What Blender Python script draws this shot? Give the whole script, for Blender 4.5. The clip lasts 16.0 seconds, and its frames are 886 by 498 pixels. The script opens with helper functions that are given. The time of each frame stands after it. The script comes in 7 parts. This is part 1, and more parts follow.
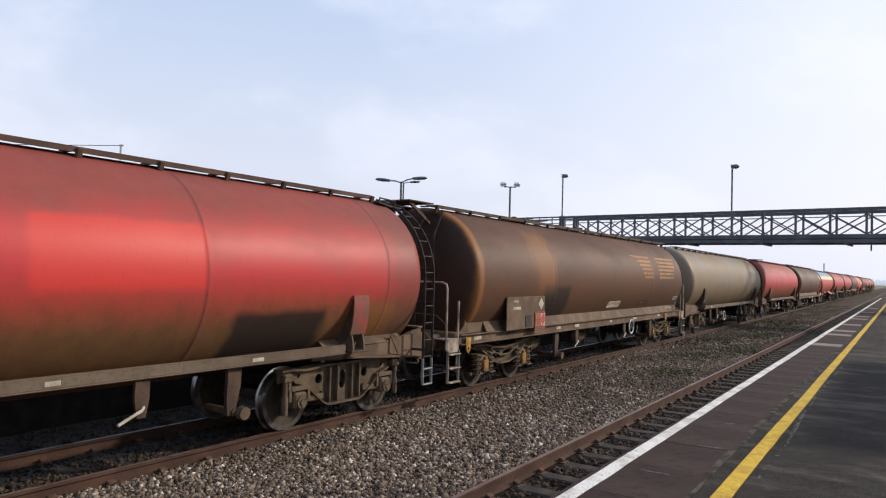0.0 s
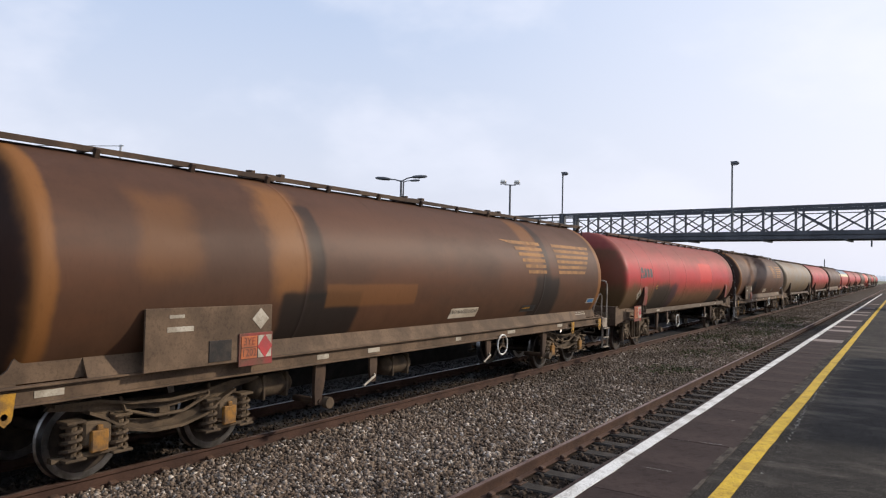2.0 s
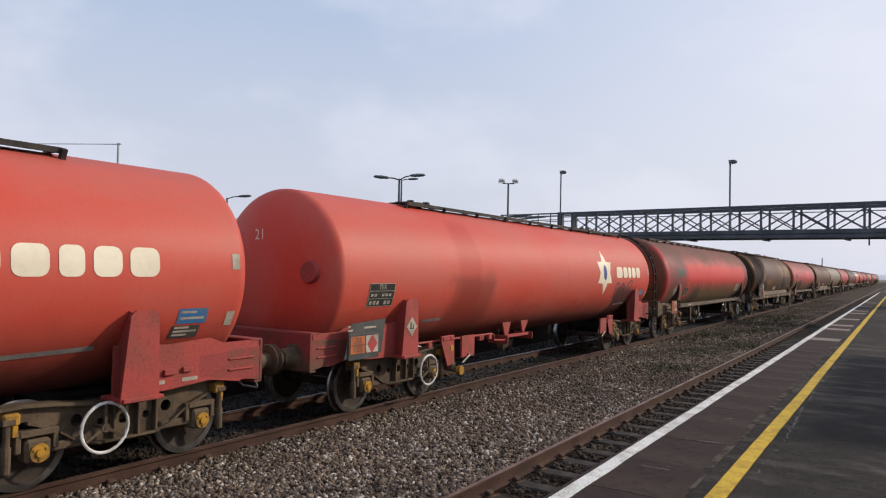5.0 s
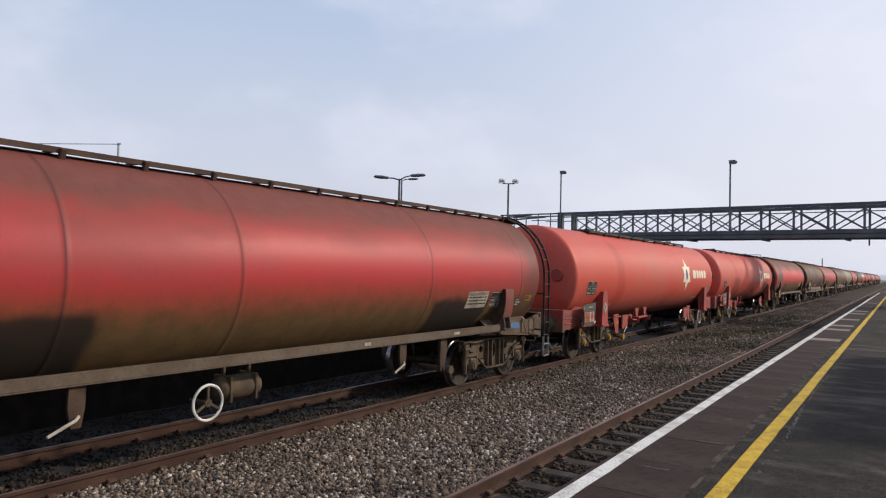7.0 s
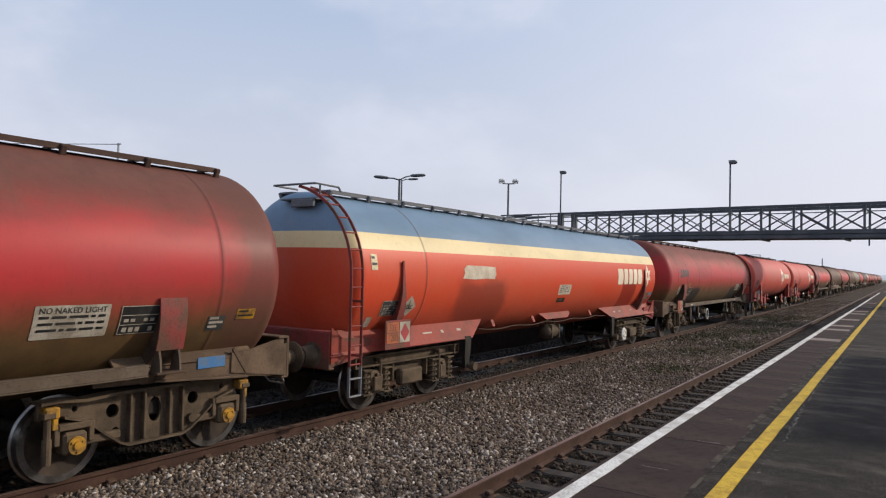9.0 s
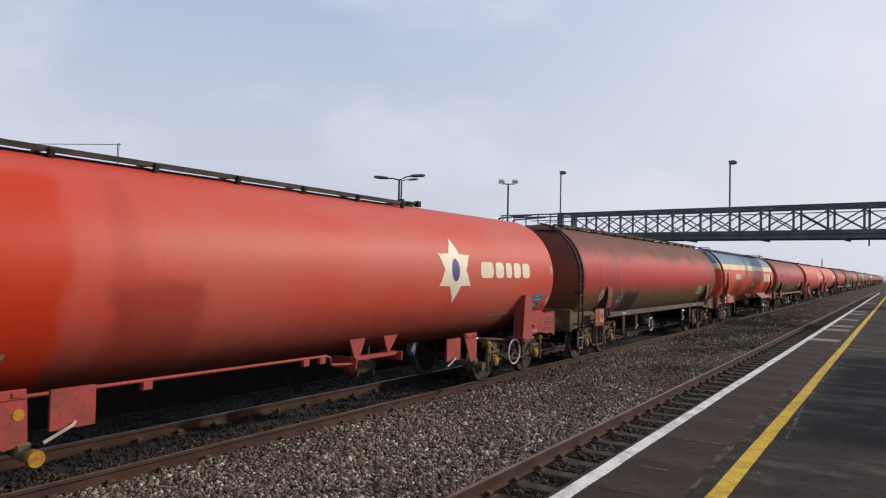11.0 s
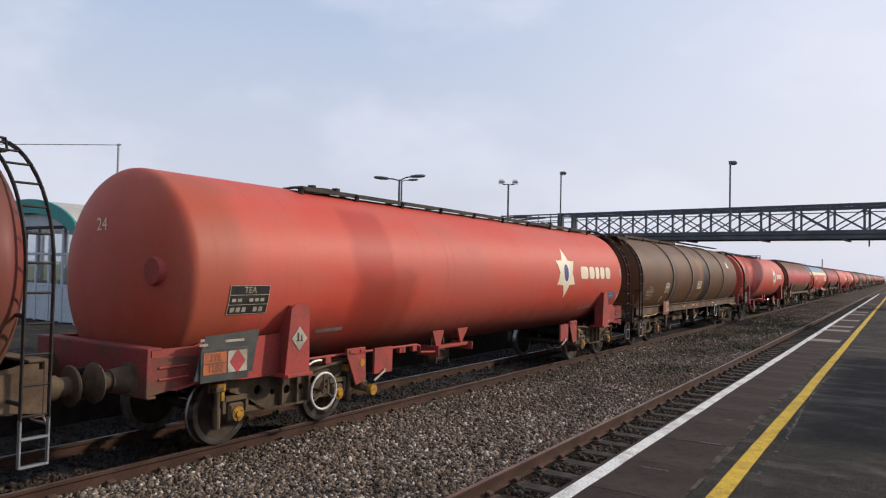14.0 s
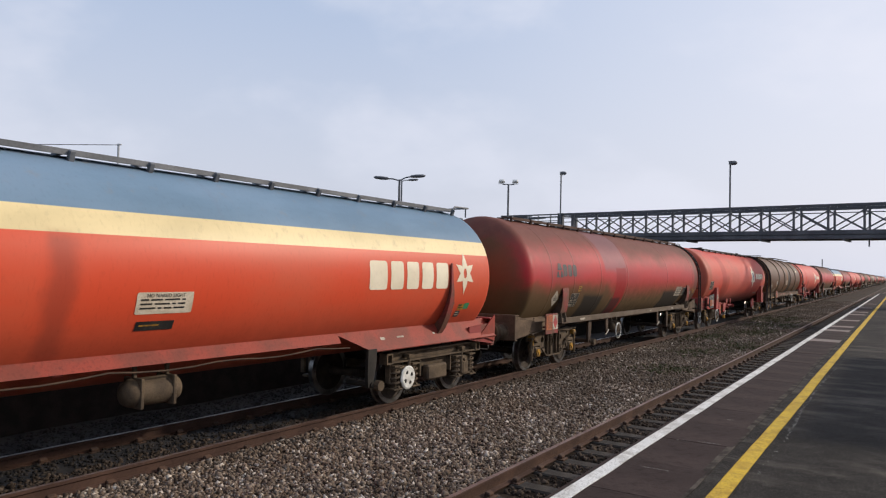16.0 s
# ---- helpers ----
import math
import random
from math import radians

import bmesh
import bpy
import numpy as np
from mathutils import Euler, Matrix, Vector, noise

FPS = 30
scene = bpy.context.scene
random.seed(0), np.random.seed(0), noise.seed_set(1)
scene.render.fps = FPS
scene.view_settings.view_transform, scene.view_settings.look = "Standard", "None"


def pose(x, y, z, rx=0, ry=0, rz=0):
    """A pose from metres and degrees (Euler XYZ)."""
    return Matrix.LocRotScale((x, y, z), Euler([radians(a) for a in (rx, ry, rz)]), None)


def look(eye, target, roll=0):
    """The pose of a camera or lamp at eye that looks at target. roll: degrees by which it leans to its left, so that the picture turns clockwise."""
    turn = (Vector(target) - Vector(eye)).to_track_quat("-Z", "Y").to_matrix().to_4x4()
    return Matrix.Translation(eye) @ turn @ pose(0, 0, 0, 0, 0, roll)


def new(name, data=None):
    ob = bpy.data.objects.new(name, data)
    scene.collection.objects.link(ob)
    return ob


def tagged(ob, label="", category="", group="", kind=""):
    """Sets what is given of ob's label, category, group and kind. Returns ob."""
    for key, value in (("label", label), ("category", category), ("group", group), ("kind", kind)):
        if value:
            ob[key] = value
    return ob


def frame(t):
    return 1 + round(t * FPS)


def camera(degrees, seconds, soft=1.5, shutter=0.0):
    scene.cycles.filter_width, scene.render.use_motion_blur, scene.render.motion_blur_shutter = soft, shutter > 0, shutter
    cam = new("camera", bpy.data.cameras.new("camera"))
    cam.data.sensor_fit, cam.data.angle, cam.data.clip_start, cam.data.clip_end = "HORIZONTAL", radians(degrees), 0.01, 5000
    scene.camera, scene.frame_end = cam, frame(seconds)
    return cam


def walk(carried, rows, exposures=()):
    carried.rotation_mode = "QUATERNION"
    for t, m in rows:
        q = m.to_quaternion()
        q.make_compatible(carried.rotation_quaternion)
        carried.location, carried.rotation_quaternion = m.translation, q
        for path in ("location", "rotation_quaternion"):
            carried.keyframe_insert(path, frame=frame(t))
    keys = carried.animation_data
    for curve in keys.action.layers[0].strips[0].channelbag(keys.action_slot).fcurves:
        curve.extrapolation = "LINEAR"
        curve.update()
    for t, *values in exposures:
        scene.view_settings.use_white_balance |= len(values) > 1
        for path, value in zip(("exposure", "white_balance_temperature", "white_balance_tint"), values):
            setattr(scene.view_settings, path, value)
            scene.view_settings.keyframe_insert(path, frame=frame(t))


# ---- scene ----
# The track runs along +y, the train moves towards +y; rail tops are at z = 0.
LENS = 64.6
cam = camera(LENS, 16.0, soft=1.2)
EYE = (0.0, 0.0, 2.44)
# seconds, pitch, roll, yaw
TURNS = [
    (0.0, 1.842, -1.594, 33.280), (0.5, 1.859, -1.500, 33.303), (1.0, 1.846, -1.290, 33.324), (1.5, 1.768, -1.250, 33.325),
    (2.0, 1.708, -1.244, 33.318), (2.5, 1.660, -1.240, 33.306), (3.0, 1.632, -1.245, 33.280), (3.5, 1.592, -1.260, 33.241),
    (4.0, 1.568, -1.285, 33.206), (4.5, 1.572, -1.275, 33.185), (5.0, 1.594, -1.260, 33.168), (7.5, 1.600, -1.290, 33.175),
    (8.5, 1.605, -1.290, 33.175), (11.0, 1.629, -1.292, 33.160), (12.0, 1.640, -1.300, 33.170), (13.0, 1.662, -1.295, 33.170),
    (14.5, 1.664, -1.300, 33.172), (16.0, 1.664, -1.302, 33.172)]
# the exposure opens for dark wagons and closes for bright ones
STOPS = [(0.0, 0.20), (1.0, 0.10), (2.0, 0.16), (2.5, 0.18), (3.5, 0.15), (4.2, 0.0), (5.0, -0.06), (7.5, -0.04), (8.5, -0.06), (11.0, -0.14), (11.5, -0.14), (12.5, 0.14), (13.2, 0.05), (14.0, -0.05), (15.0, 0.02), (15.5, 0.05), (16.0, -0.06)]
walk(cam, [(t, pose(*EYE, 90 + p, r, y)) for t, p, r, y in TURNS], STOPS)

# ---- light ----
SUN_AZ, SUN_EL = radians(48), radians(26)      # azimuth from +x towards +y
SUN_DIR = Vector((math.cos(SUN_EL) * math.cos(SUN_AZ), math.cos(SUN_EL) * math.sin(SUN_AZ), math.sin(SUN_EL)))
sun_data = bpy.data.lights.new("sun", "SUN")
sun_data.energy, sun_data.angle, sun_data.color = 3.2, radians(2.5), (1.0, 0.88, 0.73)
sun = new("sun", sun_data)
sun.matrix_world = look(SUN_DIR * 100, (0, 0, 0))

world = bpy.data.worlds.new("sky")
scene.world = world
world.use_nodes = True


class Nodes:
    """Short hand for building a node tree."""

    def __init__(self, tree):
        self.tree = tree

    def add(self, kind, values=()):
        n = self.tree.nodes.new(kind)
        for k, v in dict(values).items():
            self.put(n.inputs[k], v)
        return n

    def put(self, socket, v):
        if isinstance(v, bpy.types.NodeSocket):
            self.tree.links.new(v, socket)
        elif isinstance(v, (tuple, list)) and socket.type == "RGBA" and len(v) == 3:
            socket.default_value = (*v, 1)
        else:
            socket.default_value = v

    def math(self, op, a, b=0.0, clamp=False):
        n = self.add("ShaderNodeMath")
        n.operation, n.use_clamp = op, clamp
        self.put(n.inputs[0], a)
        self.put(n.inputs[1], b)
        return n.outputs[0]

    def step(self, v, lo, hi):
        """0 below lo, 1 above hi, smooth between (lo may exceed hi)."""
        n = self.add("ShaderNodeMapRange", {"Value": v, "From Min": min(lo, hi), "From Max": max(lo, hi),
                                             "To Min": 0.0 if lo < hi else 1.0, "To Max": 1.0 if lo < hi else 0.0})
        n.interpolation_type = "SMOOTHSTEP"
        return n.outputs["Result"]

    def mix(self, f, a, b, blend="MIX"):
        n = self.add("ShaderNodeMix")
        n.data_type, n.blend_type = "RGBA", blend
        self.put(n.inputs["Factor"], f)
        self.put(n.inputs[6], a)
        self.put(n.inputs[7], b)
        return n.outputs[2]

    def noise(self, vec, scale, detail=3.0, rough=0.55):
        n = self.add("ShaderNodeTexNoise", {"Scale": scale, "Detail": detail, "Roughness": rough})
        if vec is not None:
            self.put(n.inputs["Vector"], vec)
        return n.outputs["Fac"]

    def coord(self, kind="Object"):
        return self.add("ShaderNodeTexCoord").outputs[kind]

    def scaled(self, vec, s, loc=(0, 0, 0)):
        n = self.add("ShaderNodeMapping", {"Vector": vec, "Scale": s, "Location": loc})
        return n.outputs[0]


def make_sky():
    w = Nodes(world.node_tree)
    world.node_tree.nodes.clear()
    sky = w.add("ShaderNodeTexSky")
    sky.sky_type, sky.sun_disc, sky.sun_elevation, sky.sun_rotation = "NISHITA", False, SUN_EL, math.pi / 2 - SUN_AZ
    sky.air_density, sky.dust_density, sky.ozone_density, sky.altitude = 1.6, 4.5, 2.0, 20.0
    # hazy air: pale lavender towards the horizon, clearer blue above, a few soft thin clouds
    g = w.coord("Generated")
    z = w.add("ShaderNodeSeparateXYZ", {0: g}).outputs[2]
    haze = w.mix(w.step(z, 0.02, 0.55), (7.7, 8.1, 9.6), (4.6, 6.0, 8.7))
    veil = w.noise(w.scaled(g, (1.2, 1.2, 2.2)), 2.6, 5.0, 0.5)
    cloud = w.math("MULTIPLY", w.step(veil, 0.47, 0.68), 0.6)
    col = w.mix(0.80, sky.outputs[0], haze)
    col = w.mix(cloud, col, (7.9, 8.2, 9.4))
    side = w.add("ShaderNodeVectorMath", {0: g, 1: tuple(SUN_DIR)})
    side.operation = "DOT_PRODUCT"
    col = w.mix(w.math("MULTIPLY", w.step(side.outputs["Value"], 0.2, 0.95), 0.55), col, (9.6, 9.6, 10.6))
    bg = w.add("ShaderNodeBackground", {"Color": col, "Strength": 0.10})
    out = w.add("ShaderNodeOutputWorld")
    world.node_tree.links.new(bg.outputs[0], out.inputs[0])


make_sky()

# ---- materials ----
MATS = {}


def surface(name, build, rough=0.7, metal=0.0, bump=0.0, bump_scale=40.0, spec=0.5):
    """A material: build(nodes) returns the colour, or colour and roughness."""
    if name in MATS:
        return MATS[name]
    m = bpy.data.materials.new(name)
    m.use_nodes = True
    n = Nodes(m.node_tree)
    bsdf = m.node_tree.nodes["Principled BSDF"]
    got = build(n)
    col, ro = got if isinstance(got, tuple) and isinstance(got[0], bpy.types.NodeSocket) else (got, rough)
    n.put(bsdf.inputs["Base Color"], col)
    n.put(bsdf.inputs["Roughness"], ro)
    bsdf.inputs["Metallic"].default_value = metal
    bsdf.inputs["Specular IOR Level"].default_value = spec
    if bump:
        b = n.add("ShaderNodeBump", {"Strength": bump, "Distance": 0.01, "Height": n.noise(n.coord(), bump_scale, 4.0)})
        n.put(bsdf.inputs["Normal"], b.outputs[0])
    MATS[name] = m
    return m


def worn(name, a, b, scale=3.0, rough=0.7, metal=0.0, bump=0.2, bump_scale=40.0, fine=0.25, spec=0.3):
    """Two tones mixed by large blotches, with fine grain over them."""
    def build(n):
        c = n.coord()
        big = n.step(n.noise(c, scale, 4.0), 0.38, 0.66)
        grain = n.noise(c, scale * 14, 3.0)
        col = n.mix(big, a, b)
        dark = n.mix(1.0, col, (0.45, 0.42, 0.4), "MULTIPLY")
        return n.mix(n.math("MULTIPLY", n.step(grain, 0.45, 0.75), fine * 2, True), col, dark)
    return surface(name, build, rough, metal, bump, bump_scale, spec)


def tank_paint(name, base, faded, dirt=(0.105, 0.072, 0.040), dirt_top=None, seams=(), low=(-0.05, -0.75, 0.8), top=(0.35, 0.95, 0.5), patches=(), bands=(), seed=0.0, gloss=0.50, spec=0.2, blotch=0.3, zc=2.3, radius=1.4):
    """Tank paint with road dirt; on the bright red tanks low also carries painted shade. low and top: heights (in radii
    from the axis) at which the dirt starts and is full, and how much.
    patches: (y0, y1, h0, h1, colour, strength, softness) stains and painted-in shade. bands: (h, colour) painted bands
    above a height."""
    def build(n):
        c = n.coord()
        xyz = n.add("ShaderNodeSeparateXYZ", {0: c})
        y = xyz.outputs[1]
        h = n.math("DIVIDE", n.math("SUBTRACT", xyz.outputs[2], zc), radius)
        cs = n.scaled(c, (1, 1, 1), (seed, seed * 1.7, 0))
        big = n.noise(n.scaled(cs, (1, 0.35, 0.8)), 0.9, 5.0, 0.6)
        mid = n.noise(cs, 4.0, 5.0, 0.6)
        fine = n.noise(n.scaled(cs, (1, 1, 0.35)), 26.0, 3.0)
        col = n.mix(n.step(big, 0.35, 0.7), base, faded)
        for hb, cb in bands:
            aged = n.mix(n.step(big, 0.3, 0.7), tuple(v * 0.86 for v in cb), tuple(min(1.0, v * 1.16 + 0.01) for v in cb))
            aged = n.mix(n.math("MULTIPLY", n.step(mid, 0.56, 0.78), 0.35), aged, (0.26, 0.20, 0.13))
            col = n.mix(n.step(h, hb - 0.004, hb + 0.004), col, aged)
        wob = n.math("ADD", n.math("MULTIPLY", n.math("SUBTRACT", mid, 0.5), 0.20), n.math("MULTIPLY", n.math("SUBTRACT", big, 0.5), 0.5))
        hw = n.math("ADD", h, wob)
        f = n.math("MULTIPLY", n.step(hw, low[0], low[1]), low[2])
        g = n.math("MULTIPLY", n.step(hw, top[0], top[1]), top[2])
        up = n.step(h, -0.1, 0.25)
        f = n.math("MAXIMUM", f, g)
        f = n.math("ADD", f, n.math("MULTIPLY", n.step(big, 0.45, 0.75), blotch * 0.6), True)
        # rain streaks down the side
        streak = n.noise(n.scaled(cs, (0.4, 7.0, 0.25)), 1.2, 4.0, 0.6)
        f = n.math("ADD", f, n.math("MULTIPLY", n.step(streak, 0.55, 0.8), blotch * 0.5), True)
        dcol = n.mix(n.step(mid, 0.3, 0.7), dirt, tuple(v * 1.35 for v in dirt))
        if dirt_top:
            dcol = n.mix(up, dcol, n.mix(n.step(mid, 0.3, 0.7), dirt_top, tuple(v * 1.25 for v in dirt_top)))
        col = n.mix(f, col, dcol)
        for ys in seams:
            line = n.math("ABSOLUTE", n.math("SUBTRACT", y, ys))
            col = n.mix(n.math("MULTIPLY", n.step(line, 0.045, 0.004), 0.55), col, (0.085, 0.030, 0.024))
        for y0, y1, h0, h1, pc, amount, soft in patches:
            yw = n.math("ADD", y, n.math("MULTIPLY", n.math("SUBTRACT", n.noise(cs, 1.7, 3.0), 0.5), soft * 3.2))
            hh = n.math("ADD", h, n.math("MULTIPLY", n.math("SUBTRACT", n.noise(n.scaled(cs, (1, 0.6, 1)), 2.0, 2.5), 0.5), soft * 1.7))
            k = n.math("MULTIPLY", n.step(yw, y0 - soft, y0 + soft), n.step(yw, y1 + soft, y1 - soft))
            k = n.math("MULTIPLY", k, n.math("MULTIPLY", n.step(hh, h0 - soft, h0 + soft * 0.6), n.step(hh, h1 + soft * 0.8, h1 - soft * 0.4)))
            col = n.mix(n.math("MULTIPLY", k, amount), col, pc)
        col = n.mix(n.math("MULTIPLY", n.step(fine, 0.5, 0.8), 0.22), col, n.mix(1.0, col, (0.55, 0.5, 0.46), "MULTIPLY"))
        ro = n.math("ADD", gloss, n.math("MULTIPLY", f, 0.3), True)
        return col, ro
    return surface(name, build, bump=0.05, bump_scale=9.0, spec=spec)


PALE_RAIL = worn("grimy_pale_rail_paint", (0.135, 0.100, 0.070), (0.095, 0.066, 0.043), 2.0, 0.75)
PALE_STEP = worn("grimy_cream_step_paint", (0.36, 0.31, 0.25), (0.15, 0.11, 0.08), 3.0, 0.7)
WALK_GRIME = worn("grime_covered_walkway", (0.058, 0.032, 0.023), (0.092, 0.050, 0.034), 2.0, 0.8)
STEEL_DIRT = worn("dirty_underframe_steel", (0.046, 0.028, 0.019), (0.084, 0.051, 0.031), 2.5, 0.8, 0.0, 0.3, 60)
BOGIE_DIRT = worn("dirty_bogie_casting", (0.064, 0.045, 0.029), (0.122, 0.086, 0.053), 3.0, 0.85, 0.0, 0.35, 50)
FRAME_DIRT = worn("dusty_brown_frame_paint", (0.085, 0.055, 0.034), (0.150, 0.098, 0.060), 2.2, 0.8, 0.0, 0.25, 50)
BLACK_IRON = worn("black_ironwork", (0.018, 0.016, 0.015), (0.05, 0.038, 0.03), 4.0, 0.7, 0.0, 0.2, 60)
# underframe steel near black: shade below the wagons put into its colour
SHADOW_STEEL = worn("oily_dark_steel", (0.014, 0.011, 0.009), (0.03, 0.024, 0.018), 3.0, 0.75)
TREAD = worn("polished_wheel_tread", (0.36, 0.35, 0.34), (0.20, 0.19, 0.18), 6.0, 0.36, 1.0, 0.05)
AXLE_OCHRE = worn("rust_stained_yellow_paint", (0.30, 0.145, 0.030), (0.13, 0.075, 0.035), 9.0, 0.7)
WHEEL_RUST = worn("rusty_wheel_disc", (0.034, 0.024, 0.018), (0.064, 0.046, 0.033), 5.0, 0.8)
YELLOW_PAINT = worn("worn_yellow_paint", (0.46, 0.235, 0.02), (0.19, 0.105, 0.03), 9.0, 0.6)
WHITE_PAINT = worn("worn_white_paint", (0.74, 0.73, 0.68), (0.52, 0.50, 0.45), 6.0, 0.55)
OFF_WHITE = worn("grimy_white_vinyl", (0.47, 0.42, 0.34), (0.30, 0.26, 0.20), 4.0, 0.6, 0.0, 0.1, 40.0, 0.3)
BRAND_WHITE = worn("cream_white_lettering_paint", (0.80, 0.72, 0.55), (0.70, 0.61, 0.45), 1.0, 0.55, 0.0, 0.05, 40.0, 0.06)
NOTICE_PAPER = worn("cream_notice_vinyl", (0.64, 0.56, 0.44), (0.50, 0.42, 0.31), 4.0, 0.6)
RED_SKIRT = worn("grimy_red_sole_plate", (0.29, 0.044, 0.026), (0.19, 0.040, 0.025), 2.0, 0.65)
CREAM = worn("cream_paint", (0.72, 0.62, 0.40), (0.60, 0.50, 0.31), 2.0, 0.5)
BLACK_PLATE = worn("black_data_panel", (0.02, 0.02, 0.02), (0.045, 0.042, 0.038), 4.0, 0.5)
GREY_PLATE = worn("grey_data_panel", (0.048, 0.050, 0.049), (0.075, 0.073, 0.067), 4.0, 0.6)
ORANGE_PLATE = worn("faded_orange_placard", (0.47, 0.135, 0.045), (0.31, 0.095, 0.045), 4.0, 0.6)
RED_MARK = worn("red_diamond_print", (0.46, 0.06, 0.06), (0.33, 0.06, 0.06), 5.0, 0.5)
BLUE_MARK = worn("blue_label", (0.045, 0.17, 0.38), (0.12, 0.17, 0.24), 5.0, 0.5)
NAVY_MARK = worn("navy_blue_paint", (0.05, 0.055, 0.24), (0.06, 0.065, 0.20), 5.0, 0.5)
GREEN_MARK = worn("green_label", (0.05, 0.26, 0.12), (0.05, 0.2, 0.1), 5.0, 0.5)
SLATE_MARK = worn("faded_slate_lettering", (0.055, 0.060, 0.065), (0.11, 0.075, 0.072), 3.0, 0.6)
TEAL_MARK = worn("faded_teal_lettering", (0.075, 0.105, 0.100), (0.15, 0.085, 0.075), 2.0, 0.6)
RUST_MARK = worn("rust_coloured_old_lettering", (0.34, 0.17, 0.060), (0.20, 0.105, 0.045), 3.0, 0.75)
GREY_STRIP = worn("dull_bare_metal_strip", (0.26, 0.24, 0.22), (0.20, 0.17, 0.15), 3.0, 0.6)
RED_FRAME = worn("faded_red_underframe_paint", (0.37, 0.056, 0.046), (0.27, 0.058, 0.044), 2.0, 0.65)
RED_DIRTY = worn("red_paint_under_grime", (0.26, 0.045, 0.040), (0.13, 0.065, 0.042), 2.0, 0.7)
RAIL_RUST = worn("rusty_rail_side", (0.050, 0.025, 0.017), (0.078, 0.040, 0.027), 2.0, 0.85, 0.0, 0.3, 80)
RAIL_SHINE = worn("polished_running_rail", (0.50, 0.47, 0.45), (0.36, 0.32, 0.30), 1.5, 0.30, 0.9, 0.05)
RAIL_TOP = worn("worn_rail_head", (0.23, 0.155, 0.125), (0.15, 0.088, 0.066), 1.5, 0.5, 0.5, 0.1)
SLEEPER = worn("weathered_sleeper", (0.030, 0.024, 0.019), (0.062, 0.051, 0.041), 4.0, 0.9, 0.0, 0.5, 60)
CLIP_RUST = worn("rusty_rail_clip", (0.06, 0.035, 0.024), (0.10, 0.055, 0.035), 9.0, 0.85)
BRIDGE_STEEL = worn("dark_grey_bridge_steel", (0.072, 0.076, 0.084), (0.11, 0.115, 0.125), 0.8, 0.6, 0.0, 0.1)
LAMP_STEEL = worn("grey_lamp_steel", (0.10, 0.105, 0.115), (0.15, 0.155, 0.165), 2.0, 0.5)
GALVANISED = worn("galvanised_steel", (0.42, 0.43, 0.44), (0.33, 0.34, 0.35), 3.0, 0.45, 0.6)
LENS_GLASS = worn("milky_lamp_glass", (0.7, 0.7, 0.7), (0.6, 0.6, 0.6), 3.0, 0.2)
COPING = worn("brown_grey_coping", (0.038, 0.0250, 0.0215), (0.053, 0.0355, 0.0305), 1.1, 0.9, 0.0, 0.35, 70, 0.35, 0.12)
CRUMBS = worn("crumbled_asphalt_edge", (0.030, 0.024, 0.020), (0.10, 0.083, 0.068), 7.0, 0.95, 0.0, 0.6, 70, 0.5, 0.1)
OLD_PAINT = worn("worn_paint_remnant", (0.34, 0.33, 0.31), (0.20, 0.185, 0.17), 9.0, 0.85, 0.0, 0.3, 80, 0.4, 0.1)
PATCH_SLAB = worn("pale_pink_paving", (0.24, 0.185, 0.155), (0.19, 0.15, 0.125), 2.0, 0.85, 0.0, 0.3)
LINE_WHITE = worn("scuffed_white_line", (0.76, 0.74, 0.69), (0.50, 0.47, 0.42), 6.0, 0.8, 0.0, 0.4, 80, 0.55, 0.15)
LINE_YELLOW = worn("thick_yellow_line", (0.67, 0.435, 0.038), (0.46, 0.285, 0.033), 7.0, 0.7, 0.0, 1.0, 55, 0.5, 0.2)
BRICK_EDGE = worn("platform_edge_wall", (0.12, 0.085, 0.065), (0.18, 0.13, 0.10), 3.0, 0.9)
SHELTER_GREY = worn("pale_grey_cladding", (0.50, 0.54, 0.58), (0.43, 0.47, 0.50), 1.5, 0.5)
TEAL_ROOF = worn("teal_roof_trim", (0.025, 0.27, 0.24), (0.03, 0.22, 0.2), 1.5, 0.5)
ROOF_SHEET = worn("stone_coloured_roof_sheet", (0.42, 0.39, 0.34), (0.50, 0.47, 0.41), 1.5, 0.6)


def asphalt(n):
    c = n.coord()
    big = n.step(n.noise(c, 0.3, 5.0, 0.6), 0.35, 0.7)
    mid = n.step(n.noise(n.scaled(c, (0.55, 1.3, 1.0)), 1.5, 6.0, 0.65), 0.47, 0.68)
    blot = n.step(n.noise(c, 6.0, 5.0, 0.7), 0.42, 0.68)
    grit = n.noise(c, 95.0, 2.0)
    col = n.mix(big, (0.0120, 0.0098, 0.0080), (0.022, 0.0180, 0.0145))
    col = n.mix(n.math("MULTIPLY", blot, 0.35), col, (0.056, 0.049, 0.042))
    col = n.mix(n.math("MULTIPLY", mid, 0.65), col, (0.105, 0.089, 0.072))
    scuff = n.math("MULTIPLY", n.step(n.noise(n.scaled(c, (0.8, 5.0, 1)), 2.2, 5.0, 0.7), 0.60, 0.72), n.step(n.noise(c, 0.9, 3.0), 0.48, 0.62))
    col = n.mix(n.math("MULTIPLY", scuff, 0.45), col, (0.20, 0.178, 0.155))
    col = n.mix(n.math("MULTIPLY", n.step(grit, 0.56, 0.70), 0.6), col, (0.17, 0.150, 0.128))
    return n.mix(n.math("MULTIPLY", n.step(grit, 0.46, 0.36), 0.6), col, (0.008, 0.007, 0.006))


